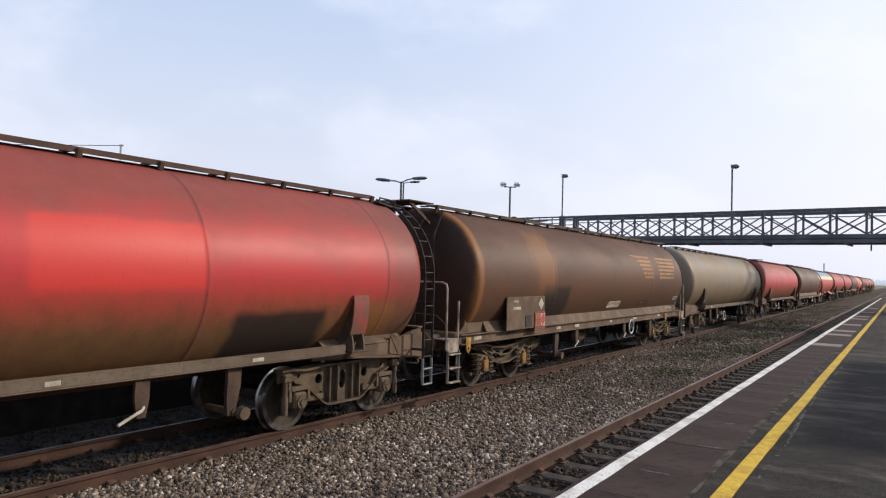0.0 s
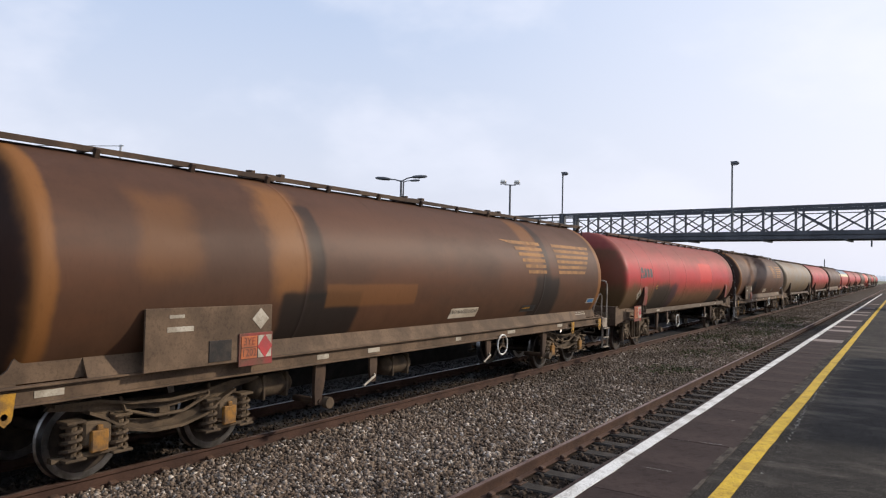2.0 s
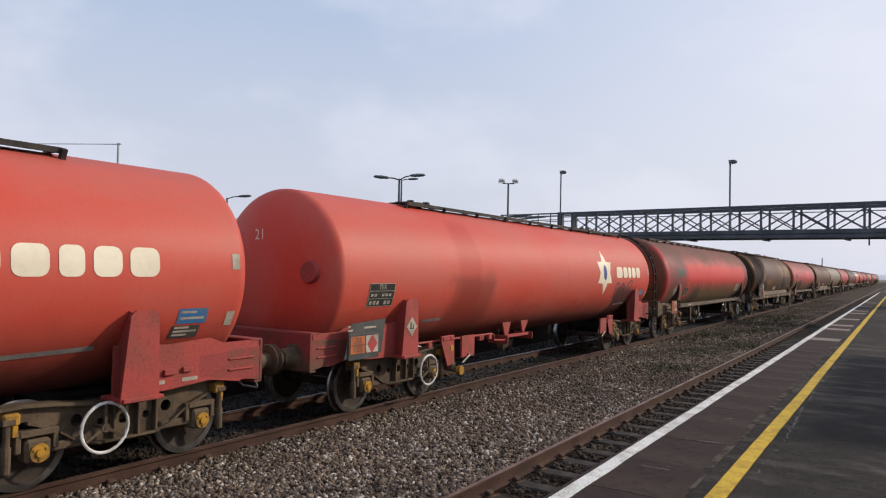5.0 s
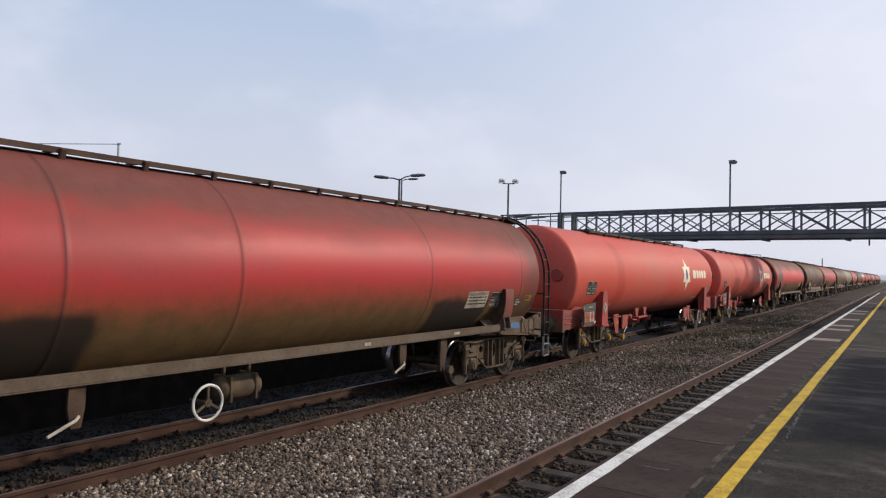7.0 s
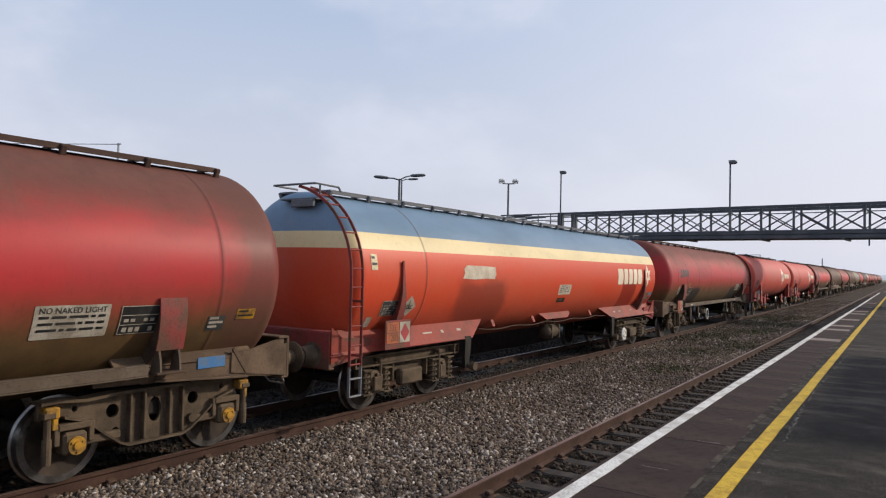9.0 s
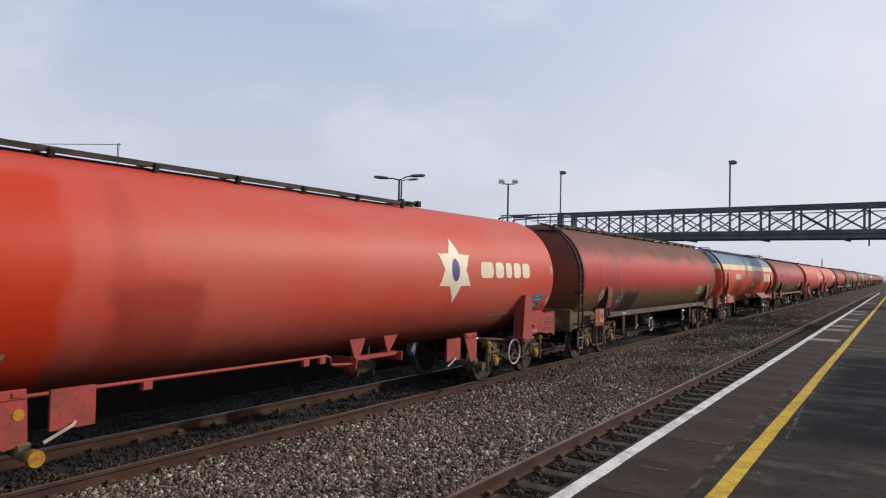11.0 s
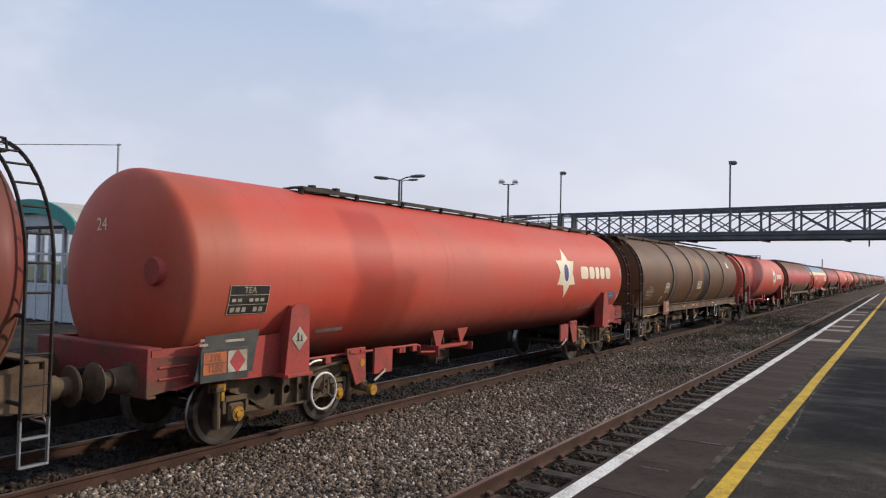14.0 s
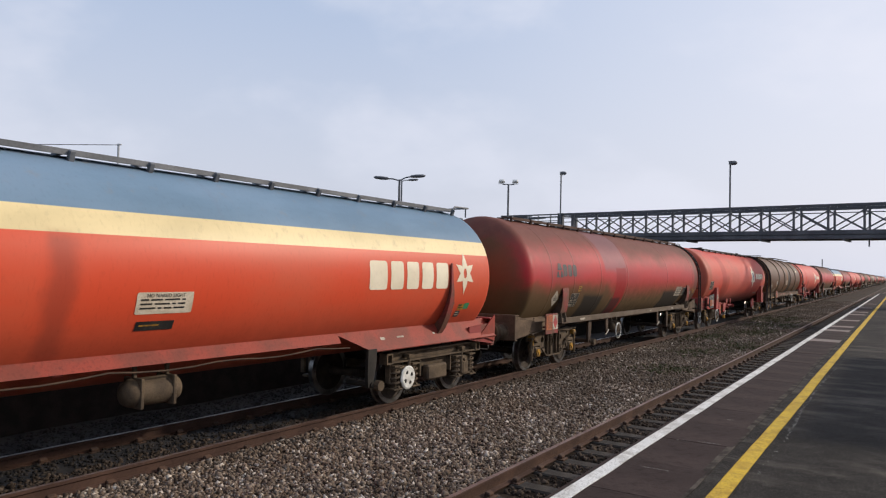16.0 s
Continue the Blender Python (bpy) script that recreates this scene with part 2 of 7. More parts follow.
def ballast_floor(n):
    c = n.coord()
    v = n.add("ShaderNodeTexVoronoi", {"Vector": c, "Scale": 14.0})
    r = n.add("ShaderNodeSeparateColor", {0: v.outputs["Color"]}).outputs[0]
    col = n.mix(n.math("POWER", r, 1.8), (0.022, 0.017, 0.014), (0.125, 0.102, 0.086))
    big = n.step(n.noise(n.scaled(c, (1.0, 0.3, 1.0)), 0.5, 5.0), 0.35, 0.7)
    col = n.mix(n.math("MULTIPLY", big, 0.5), col, (0.060, 0.041, 0.028))
    y = n.add("ShaderNodeSeparateXYZ", {0: c}).outputs[1]
    earth = n.math("MULTIPLY", n.step(n.math("ADD", y, n.math("MULTIPLY", n.noise(c, 0.35, 4.0), 9.0)), 13.0, 22.0), n.step(n.noise(n.scaled(c, (1.0, 0.35, 1.0), (2, 5, 0)), 0.8, 5.0), 0.30, 0.60))
    col = n.mix(n.math("MULTIPLY", earth, 0.62), col, (0.060, 0.044, 0.031))
    moss = n.step(n.noise(n.scaled(c, (1.0, 0.4, 1.0), (4, 9, 0)), 0.7, 6.0, 0.65), 0.56, 0.70)
    return n.mix(n.math("MULTIPLY", moss, 0.35), col, (0.062, 0.058, 0.026))


def stone_mix(n):
    r = n.add("ShaderNodeNewGeometry").outputs["Random Per Island"]
    ramp = n.add("ShaderNodeValToRGB", {0: r})
    e = ramp.color_ramp.elements
    e[0].position, e[0].color = 0.0, (0.060, 0.044, 0.033, 1)
    e[1].position, e[1].color = 1.0, (0.62, 0.55, 0.47, 1)
    for p, k in ((0.3, (0.118, 0.086, 0.063, 1)), (0.6, (0.184, 0.140, 0.106, 1)), (0.88, (0.28, 0.225, 0.178, 1))):
        x = e.new(p)
        x.color = k
    c = n.coord()
    dust = n.step(n.noise(c, 0.7, 4.0), 0.35, 0.75)
    col = n.mix(n.math("MULTIPLY", dust, 0.36), ramp.outputs[0], (0.14, 0.086, 0.048))
    oil = n.step(n.noise(n.scaled(c, (1.0, 0.5, 1.0), (7, 3, 0)), 0.55, 5.0, 0.6), 0.48, 0.68)
    col = n.mix(n.math("MULTIPLY", oil, 0.6), col, (0.048, 0.035, 0.026))
    y = n.add("ShaderNodeSeparateXYZ", {0: c}).outputs[1]
    earth = n.math("MULTIPLY", n.step(n.math("ADD", y, n.math("MULTIPLY", n.noise(c, 0.35, 4.0), 9.0)), 13.0, 22.0), n.step(n.noise(n.scaled(c, (1.0, 0.35, 1.0), (2, 5, 0)), 0.8, 5.0), 0.30, 0.60))
    col = n.mix(n.math("MULTIPLY", earth, 0.62), col, (0.060, 0.044, 0.031))
    face = n.noise(c, 38.0, 3.0)
    return n.mix(n.math("MULTIPLY", n.step(face, 0.5, 0.72), 0.45), col, n.mix(1.0, col, (0.45, 0.42, 0.40), "MULTIPLY"))


def field(n):
    c = n.coord()
    a = n.noise(c, 0.02, 6.0)
    b = n.noise(c, 0.8, 5.0)
    col = n.mix(n.step(a, 0.35, 0.65), (0.10, 0.115, 0.055), (0.15, 0.135, 0.085))
    return n.mix(n.math("MULTIPLY", n.step(b, 0.4, 0.7), 0.5), col, (0.07, 0.075, 0.04))


# shaded copy of the sleeper tone for what lies under and behind the train
UNDERTRAIN_DARK = worn("oil_black_sleeper", (0.018, 0.015, 0.012), (0.03, 0.025, 0.020), 4.0, 0.85)
# near-black ballast tone: the train's shade put into the ground colour
SHADED_BALLAST = worn("oil_soaked_ballast", (0.011, 0.0085, 0.007), (0.030, 0.023, 0.018), 3.0, 0.8)
ASPHALT = surface("worn_asphalt", asphalt, 0.9, 0.0, 0.6, 90.0, 0.12)
BALLAST_BED = surface("ballast_bed", ballast_floor, 0.95, 0.0, 1.0, 22.0, 0.08)
# bed darkened below the loose stones: gap shade put into its colour
BALLAST_GAP_SHADE = worn("dark_ballast_between_stones", (0.014, 0.010, 0.008), (0.045, 0.033, 0.024), 3.0, 0.95, 0.0, 0.6, 30, 0.3, 0.05)
TRACK_STONE = worn("grimy_track_stone", (0.036, 0.027, 0.021), (0.105, 0.080, 0.062), 7.0, 0.9, 0.0, 0.3, 60, 0.4, 0.1)
STONES = surface("ballast_stone", stone_mix, 0.9, 0.0, 0.3, 90.0, 0.2)
FIELD = surface("rough_grass_field", field, 0.95)
WEED = worn("weed_green", (0.070, 0.080, 0.034), (0.11, 0.098, 0.05), 6.0, 0.8)
# air haze put into the trees: pale base colour plus emission
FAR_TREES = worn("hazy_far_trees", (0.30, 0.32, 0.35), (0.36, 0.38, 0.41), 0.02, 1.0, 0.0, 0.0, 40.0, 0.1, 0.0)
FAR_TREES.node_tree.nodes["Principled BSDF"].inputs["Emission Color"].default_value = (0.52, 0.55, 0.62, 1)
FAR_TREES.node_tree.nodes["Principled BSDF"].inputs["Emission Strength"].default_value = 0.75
GLASS = surface("window_glass", lambda n: n.mix(n.noise(n.coord(), 1.0), (0.70, 0.74, 0.76), (0.82, 0.85, 0.86)), 0.04)
GLASS.node_tree.nodes["Principled BSDF"].inputs["Transmission Weight"].default_value = 1.0

# ---- geometry helpers ----


class Geo:
    """Collects vertices and faces of one mesh; every face has a material slot."""

    def __init__(self):
        self.v, self.f, self.m, self.slot = [], [], [], 0

    def face(self, ids):
        self.f.append(tuple(ids))
        self.m.append(self.slot)

    def box(self, c, s, rot=(0, 0, 0), ch=0.008):
        """A box with chamfered edges, centre c and sides s."""
        c, h = Vector(c), Vector(s) / 2
        ch = min(ch, min(h) * 0.4)
        e = Euler([radians(a) for a in rot]).to_matrix()
        base, idx = len(self.v), {}
        for sx in (-1, 1):
            for sy in (-1, 1):
                for sz in (-1, 1):
                    for k in range(3):
                        p = Vector((sx * (h.x - (ch if k != 0 else 0)), sy * (h.y - (ch if k != 1 else 0)), sz * (h.z - (ch if k != 2 else 0))))
                        idx[sx, sy, sz, k] = len(self.v)
                        self.v.append(tuple(c + e @ p))
        ring = ((-1, -1), (1, -1), (1, 1), (-1, 1))
        for k in range(3):
            for s0 in (-1, 1):
                ids = []
                for a, b in ring:
                    key = [0, 0, 0]
                    key[k], key[(k + 1) % 3], key[(k + 2) % 3] = s0, a, b
                    ids.append(idx[(*key, k)])
                self.face(ids if s0 > 0 else ids[::-1])
        for k in range(3):
            i, j = (k + 1) % 3, (k + 2) % 3
            for a, b in ring:
                p, q = [0, 0, 0], [0, 0, 0]
                p[k], q[k] = -1, 1
                p[i] = q[i] = a
                p[j] = q[j] = b
                ids = [idx[(*p, i)], idx[(*q, i)], idx[(*q, j)], idx[(*p, j)]]
                self.face(ids if a * b > 0 else ids[::-1])
        for sx in (-1, 1):
            for sy in (-1, 1):
                for sz in (-1, 1):
                    ids = [idx[sx, sy, sz, 0], idx[sx, sy, sz, 1], idx[sx, sy, sz, 2]]
                    self.face(ids if sx * sy * sz > 0 else ids[::-1])
        return self

    def rings(self, rows, closed=False, caps=True):
        """Joins rings of equally many points into a skin."""
        n, base = len(rows[0]), len(self.v)
        for r in rows:
            self.v.extend(tuple(p) for p in r)
        for i in range(len(rows) - 1 + (1 if closed else 0)):
            a, b = base + i * n, base + ((i + 1) % len(rows)) * n
            for k in range(n):
                self.face((a + k, a + (k + 1) % n, b + (k + 1) % n, b + k))
        if caps and not closed:
            self.face(range(base + n - 1, base - 1, -1))
            self.face(range(base + (len(rows) - 1) * n, base + len(rows) * n))
        return self

    def cyl(self, p, q, r, seg=14, r2=None):
        p, q = Vector(p), Vector(q)
        d = (q - p).normalized()
        a = d.orthogonal().normalized()
        b = d.cross(a)
        rows = []
        for o, rr in ((p, r), (q, r if r2 is None else r2)):
            rows.append([o + a * (rr * math.cos(t)) + b * (rr * math.sin(t)) for t in (2 * math.pi * k / seg for k in range(seg))])
        return self.rings(rows)

    def tube(self, pts, r, seg=8, closed=False):
        pts = [Vector(p) for p in pts]
        rows, last = [], None
        for i, p in enumerate(pts):
            if closed:
                d = (pts[(i + 1) % len(pts)] - pts[i - 1]).normalized()
            else:
                d = (pts[min(i + 1, len(pts) - 1)] - pts[max(i - 1, 0)]).normalized()
            a = d.orthogonal() if last is None else last - d * last.dot(d)
            a.normalize()
            last = a
            b = d.cross(a)
            rows.append([p + a * (r * math.cos(2 * math.pi * k / seg)) + b * (r * math.sin(2 * math.pi * k / seg)) for k in range(seg)])
        return self.rings(rows, closed)

    def ring(self, c, axis, r, thick, seg=24, tseg=8):
        c, d = Vector(c), Vector(axis).normalized()
        a = d.orthogonal().normalized()
        b = d.cross(a)
        return self.tube([c + a * (r * math.cos(2 * math.pi * k / seg)) + b * (r * math.sin(2 * math.pi * k / seg)) for k in range(seg)], thick, tseg, True)

    def lathe(self, prof, c=(0, 0, 0), axis="x", seg=32, caps=True):
        """prof: (distance along the axis, radius) pairs."""
        c, rows = Vector(c), []
        for s, r in prof:
            row = []
            for k in range(seg):
                t = 2 * math.pi * k / seg
                u, w = r * math.cos(t), r * math.sin(t)
                row.append(c + Vector((s, u, w) if axis == "x" else (w, s, u) if axis == "y" else (u, w, s)))
            rows.append(row)
        return self.rings(rows, False, caps)

    def plate(self, outer, lo, hi, axis="x", holes=()):
        """A flat plate between lo and hi along the axis; outer and holes: outlines in the other two coordinates."""
        bm = bmesh.new()
        loops = []
        for poly in (outer, *holes):
            vs = [bm.verts.new((a, b, 0)) for a, b in poly]
            loops.append(vs)
            for i in range(len(vs)):
                bm.edges.new((vs[i - 1], vs[i]))
        bmesh.ops.triangle_fill(bm, edges=bm.edges[:], use_beauty=True, use_dissolve=False, normal=(0, 0, 1))
        bm.verts.index_update()
        flat = [(v.co.x, v.co.y) for v in bm.verts]
        tris = [[v.index for v in f.verts] if f.normal.z >= 0 else [v.index for v in f.verts][::-1] for f in bm.faces]
        rims = [[v.index for v in vs] for vs in loops]
        bm.free()

        def at(a, b, s):
            return (s, a, b) if axis == "x" else (a, s, b) if axis == "y" else (a, b, s)
        base, n = len(self.v), len(flat)
        self.v.extend(at(a, b, lo) for a, b in flat)
        self.v.extend(at(a, b, hi) for a, b in flat)
        for t in tris:
            self.face([base + i for i in t[::-1]])
            self.face([base + n + i for i in t])
        for rim in rims:
            for i in range(len(rim)):
                a, b = rim[i - 1], rim[i]
                self.face((base + a, base + b, base + n + b, base + n + a))
        return self

    def strip(self, line, x0, x1, thick):
        """A bent flat bar along a line of (y, z) points, from x0 to x1."""
        return self.rings([[(x0, y, z), (x1, y, z), (x1, y, z + thick), (x0, y, z + thick)] for y, z in line])

    def mesh(self, name, smooth=35):
        me = bpy.data.meshes.new(name)
        me.from_pydata(self.v, [], self.f)
        if any(self.m):
            me.polygons.foreach_set("material_index", self.m)
        bm = bmesh.new()
        bm.from_mesh(me)
        bmesh.ops.recalc_face_normals(bm, faces=bm.faces[:])
        bm.to_mesh(me)
        bm.free()
        if smooth:
            me.polygons.foreach_set("use_smooth", [True] * len(me.polygons))
            me.set_sharp_from_angle(angle=radians(smooth))
        me.update()
        return me


MESHES = {}


def shared(key, build, *mats, smooth=35):
    """The mesh of that key, built once; build() returns a Geo."""
    if key not in MESHES:
        me = build().mesh(key.split("/")[0], smooth)
        for m in mats:
            me.materials.append(m)
        MESHES[key] = me
    return MESHES[key]


def part(name, mesh, parent, label="", at=None):
    ob = new(name, mesh)
    ob.parent = parent
    if at is not None:
        ob.matrix_basis = at
    return tagged(ob, label) if label else ob


def circle(cy, cz, r, n=14, ry=None):
    return [(cy + r * math.cos(2 * math.pi * k / n), cz + (ry or r) * math.sin(2 * math.pi * k / n)) for k in range(n)]


TEXTS = {}


def lettering(words):
    """Outline mesh of words in the built-in font, one metre high letters, centred: points and faces."""
    if words not in TEXTS:
        cu = bpy.data.curves.new("words", "FONT")
        cu.body, cu.align_x, cu.align_y, cu.resolution_u = words, "CENTER", "CENTER", 2
        ob = new("words", cu)
        me = bpy.data.meshes.new_from_object(ob.evaluated_get(bpy.context.evaluated_depsgraph_get()))
        TEXTS[words] = ([(v.co.x, v.co.y) for v in me.vertices], [tuple(p.vertices) for p in me.polygons])
        bpy.data.objects.remove(ob)
        bpy.data.meshes.remove(me)
        bpy.data.curves.remove(cu)
    return TEXTS[words]


for w in ("TEA", "TDA", "NO NAKED LIGHT", "14", "21", "24", "56T COUPLING", "Capacity", "5", "7", "1", "3YE", "1202", "NOT TO BE\nLOOSE SHUNTED"):
    lettering(w)

TANK_R, TANK_Z = 1.40, 2.30


class Skin:
    """Flat shapes laid on the side of a tank: u runs along the wagon, w up the skin."""

    def __init__(self, lift=0.004, radius=TANK_R, zc=TANK_Z):
        self.bm, self.lift, self.radius, self.zc = bmesh.new(), lift, radius, zc

    def poly(self, pts, u0=0.0, w0=0.0):
        self.bm.faces.new([self.bm.verts.new((u0 + u, w0 + w, 0)) for u, w in pts])
        return self

    def rect(self, u0, w0, u1, w1, r=0.0):
        if r <= 0:
            return self.poly([(u0, w0), (u1, w0), (u1, w1), (u0, w1)])
        pts = []
        for cx, cy, a in ((u1 - r, w1 - r, 0), (u0 + r, w1 - r, 90), (u0 + r, w0 + r, 180), (u1 - r, w0 + r, 270)):
            pts += [(cx + r * math.cos(radians(a + k * 22.5)), cy + r * math.sin(radians(a + k * 22.5))) for k in range(5)]
        return self.poly(pts)

    def words(self, text, u0, w0, size):
        vs, fs = lettering(text)
        made = [self.bm.verts.new((u0 + x * size, w0 + y * size, 0)) for x, y in vs]
        for f in fs:
            self.bm.faces.new([made[i] for i in f])
        return self

    def mesh(self, name, *mats):
        bm = self.bm
        ws = [v.co.y for v in bm.verts]
        k = math.ceil(min(ws) / 0.07)
        while k * 0.07 < max(ws):
            bmesh.ops.bisect_plane(bm, geom=bm.verts[:] + bm.edges[:] + bm.faces[:], plane_co=(0, k * 0.07, 0), plane_no=(0, 1, 0))
            k += 1
        bmesh.ops.remove_doubles(bm, verts=bm.verts[:], dist=0.0005)
        rr = self.radius + self.lift
        for v in bm.verts:
            a = v.co.y / self.radius
            v.co = (rr * math.cos(a), v.co.x, self.zc + rr * math.sin(a))
        bmesh.ops.recalc_face_normals(bm, faces=bm.faces[:])
        for f in bm.faces:
            f.normal_update()
            if f.normal.x < 0:
                f.normal_flip()
        me = bpy.data.meshes.new(name)
        bm.to_mesh(me)
        bm.free()
        for m in mats:
            me.materials.append(m)
        return me


def arc(h):
    """Height in radii above the axis to the way up the skin."""
    return TANK_R * math.asin(max(-1, min(1, h)))

# ---- tank wagons ----
WHEEL_R = 0.46
AXLES = {"cast": 1.01, "swan": 1.0, "leaf": 0.89, "pierced": 0.93, "beam": 1.0}


def wheelset_geo():
    g = Geo()
    g.cyl((-1.12, 0, 0), (1.12, 0, 0), 0.075, 12)
    for s in (-1, 1):
        g.slot = 0
        g.lathe([(s * 0.655, 0.09), (s * 0.69, 0.13), (s * 0.70, 0.30), (s * 0.685, 0.385), (s * 0.80, 0.385), (s * 0.775, 0.30), (s * 0.78, 0.14), (s * 0.82, 0.10)], seg=32)
        for k in range(4):
            a = k * math.pi / 2 + 0.4
            g.cyl((s * 0.77, 0.22 * math.cos(a), 0.22 * math.sin(a)), (s * 0.787, 0.22 * math.cos(a), 0.22 * math.sin(a)), 0.035, 10)
        g.slot = 1
        g.lathe([(s * 0.682, 0.38), (s * 0.682, 0.485), (s * 0.70, 0.488), (s * 0.715, 0.465), (s * 0.812, WHEEL_R - 0.004), (s * 0.812, 0.38)], seg=40, caps=False)
        g.slot = 0
    return g


def coil(g, x, y, z0, z1, r=0.085, turns=4):
    g.tube([(x + r * math.cos(2 * math.pi * k / 9), y + r * math.sin(2 * math.pi * k / 9), z0 + (z1 - z0) * k / (9 * turns)) for k in range(9 * turns + 1)], 0.024, 6)


CAST_TOP = [(-1.38, 0.92), (-1.2, 0.93), (-0.9, 0.90), (-0.5, 0.925), (0.5, 0.925), (0.9, 0.90), (1.2, 0.93), (1.38, 0.92)]
CAST_LOW = [(1.38, 0.75), (1.12, 0.765), (0.88, 0.70), (0.64, 0.50), (0.46, 0.375), (0.36, 0.335), (-0.36, 0.335), (-0.46, 0.375), (-0.64, 0.50), (-0.88, 0.70), (-1.12, 0.765), (-1.38, 0.75)]


SWAN_TOP = [(-1.38, 0.92), (-1.15, 0.93), (-0.82, 0.905), (-0.45, 0.855), (0.45, 0.855), (0.82, 0.905), (1.15, 0.93), (1.38, 0.92)]
SWAN_LOW = [(1.38, 0.76), (1.10, 0.77), (0.84, 0.68), (0.56, 0.49), (0.36, 0.43), (-0.36, 0.43), (-0.56, 0.49), (-0.84, 0.68), (-1.10, 0.77), (-1.38, 0.76)]


def swan_frame():
    """Slim swan-neck web with lightening holes."""
    return Geo().plate(SWAN_TOP + SWAN_LOW, 0.99, 1.03, "x", [circle(-0.55, 0.70, 0.07, 14), circle(0.55, 0.70, 0.07, 14), circle(0, 0.64, 0.065, 14), circle(-0.28, 0.64, 0.045, 10), circle(0.28, 0.64, 0.045, 10)])


def swan_rims(b, m):
    """The flanges and ribs of one slim side frame."""
    part("top_flange", shared("swantop", lambda: Geo().strip(SWAN_TOP, 0.92, 1.12, 0.035), BOGIE_DIRT), b, "", m)
    part("bottom_flange", shared("swanlow", lambda: Geo().strip([(y, z - 0.02) for y, z in SWAN_LOW[1:-1]], 0.94, 1.10, 0.03), BOGIE_DIRT), b, "", m)
    rib = shared("swanrib", lambda: Geo().box((1.055, 0, 0.64), (0.10, 0.035, 0.40), (0, 0, 0), 0.01), BOGIE_DIRT)
    for y in (-0.15, 0.15, 0.38):
        part("rib", rib, b, "", m @ pose(0, y, 0))


def cast_frame():
    """Deep web with lightening holes."""
    holes = [circle(-0.54, 0.74, 0.078, 16), circle(0.54, 0.74, 0.078, 16), circle(0, 0.68, 0.085, 16, 0.15), circle(-0.50, 0.50, 0.05, 10), circle(0.98, 0.83, 0.035, 8), circle(-0.98, 0.83, 0.035, 8)]
    return Geo().plate(CAST_TOP + CAST_LOW, 0.99, 1.03, "x", holes)


def cast_rims(b, m):
    """The flanges and upright ribs of one cast side frame."""
    part("top_flange", shared("casttop", lambda: Geo().strip(CAST_TOP, 0.92, 1.12, 0.035), BOGIE_DIRT), b, "", m)
    part("bottom_flange", shared("castlow", lambda: Geo().strip([(y, z - 0.02) for y, z in CAST_LOW[1:-1]], 0.94, 1.10, 0.03), BOGIE_DIRT), b, "", m)
    rib = shared("castrib", lambda: Geo().box((1.055, 0, 0.635), (0.10, 0.035, 0.555), (0, 0, 0), 0.01), BOGIE_DIRT)
    for y in (-0.35, -0.17, 0.17, 0.35):
        part("rib", rib, b, "", m @ pose(0, y, 0))
    part("boss", shared("castboss", lambda: Geo().cyl((1.02, 0.50, 0.50), (1.09, 0.50, 0.50), 0.055, 12), BOGIE_DIRT), b, "", m)


def pierced_frame():
    g = Geo()
    out = [(-1.38, 0.72), (-1.34, 0.86), (-1.0, 0.84), (-0.75, 0.82), (-0.5, 0.86), (0.5, 0.86), (0.75, 0.82), (1.0, 0.84), (1.34, 0.86), (1.38, 0.72),
           (1.2, 0.66), (0.8, 0.64), (0.45, 0.44), (0.25, 0.38), (-0.25, 0.38), (-0.45, 0.44), (-0.8, 0.64), (-1.2, 0.66)]
    g.plate(out, 0.96, 1.06, "x", [circle(0, 0.60, 0.15, 18), circle(-0.46, 0.66, 0.17, 16, 0.085), circle(0.46, 0.66, 0.17, 16, 0.085)])
    return g


LEAF_TOP = [(-1.42, 0.86), (-1.38, 0.90), (-0.9, 0.89), (-0.5, 0.82), (0, 0.785), (0.5, 0.82), (0.9, 0.89), (1.38, 0.90), (1.42, 0.86)]
LEAF_LOW = [(1.0, 0.80), (0.82, 0.72), (0.55, 0.55), (0.2, 0.47), (-0.2, 0.47), (-0.55, 0.55), (-0.82, 0.72), (-1.0, 0.80)]


def leaf_frame():
    """Shallow beam with a hanging belly, pierced twice."""
    return Geo().plate(LEAF_TOP + LEAF_LOW, 0.96, 1.03, "x", [[(-0.46, 0.63), (-0.07, 0.56), (-0.07, 0.70), (-0.46, 0.75)], [(0.46, 0.63), (0.46, 0.75), (0.07, 0.70), (0.07, 0.56)]])


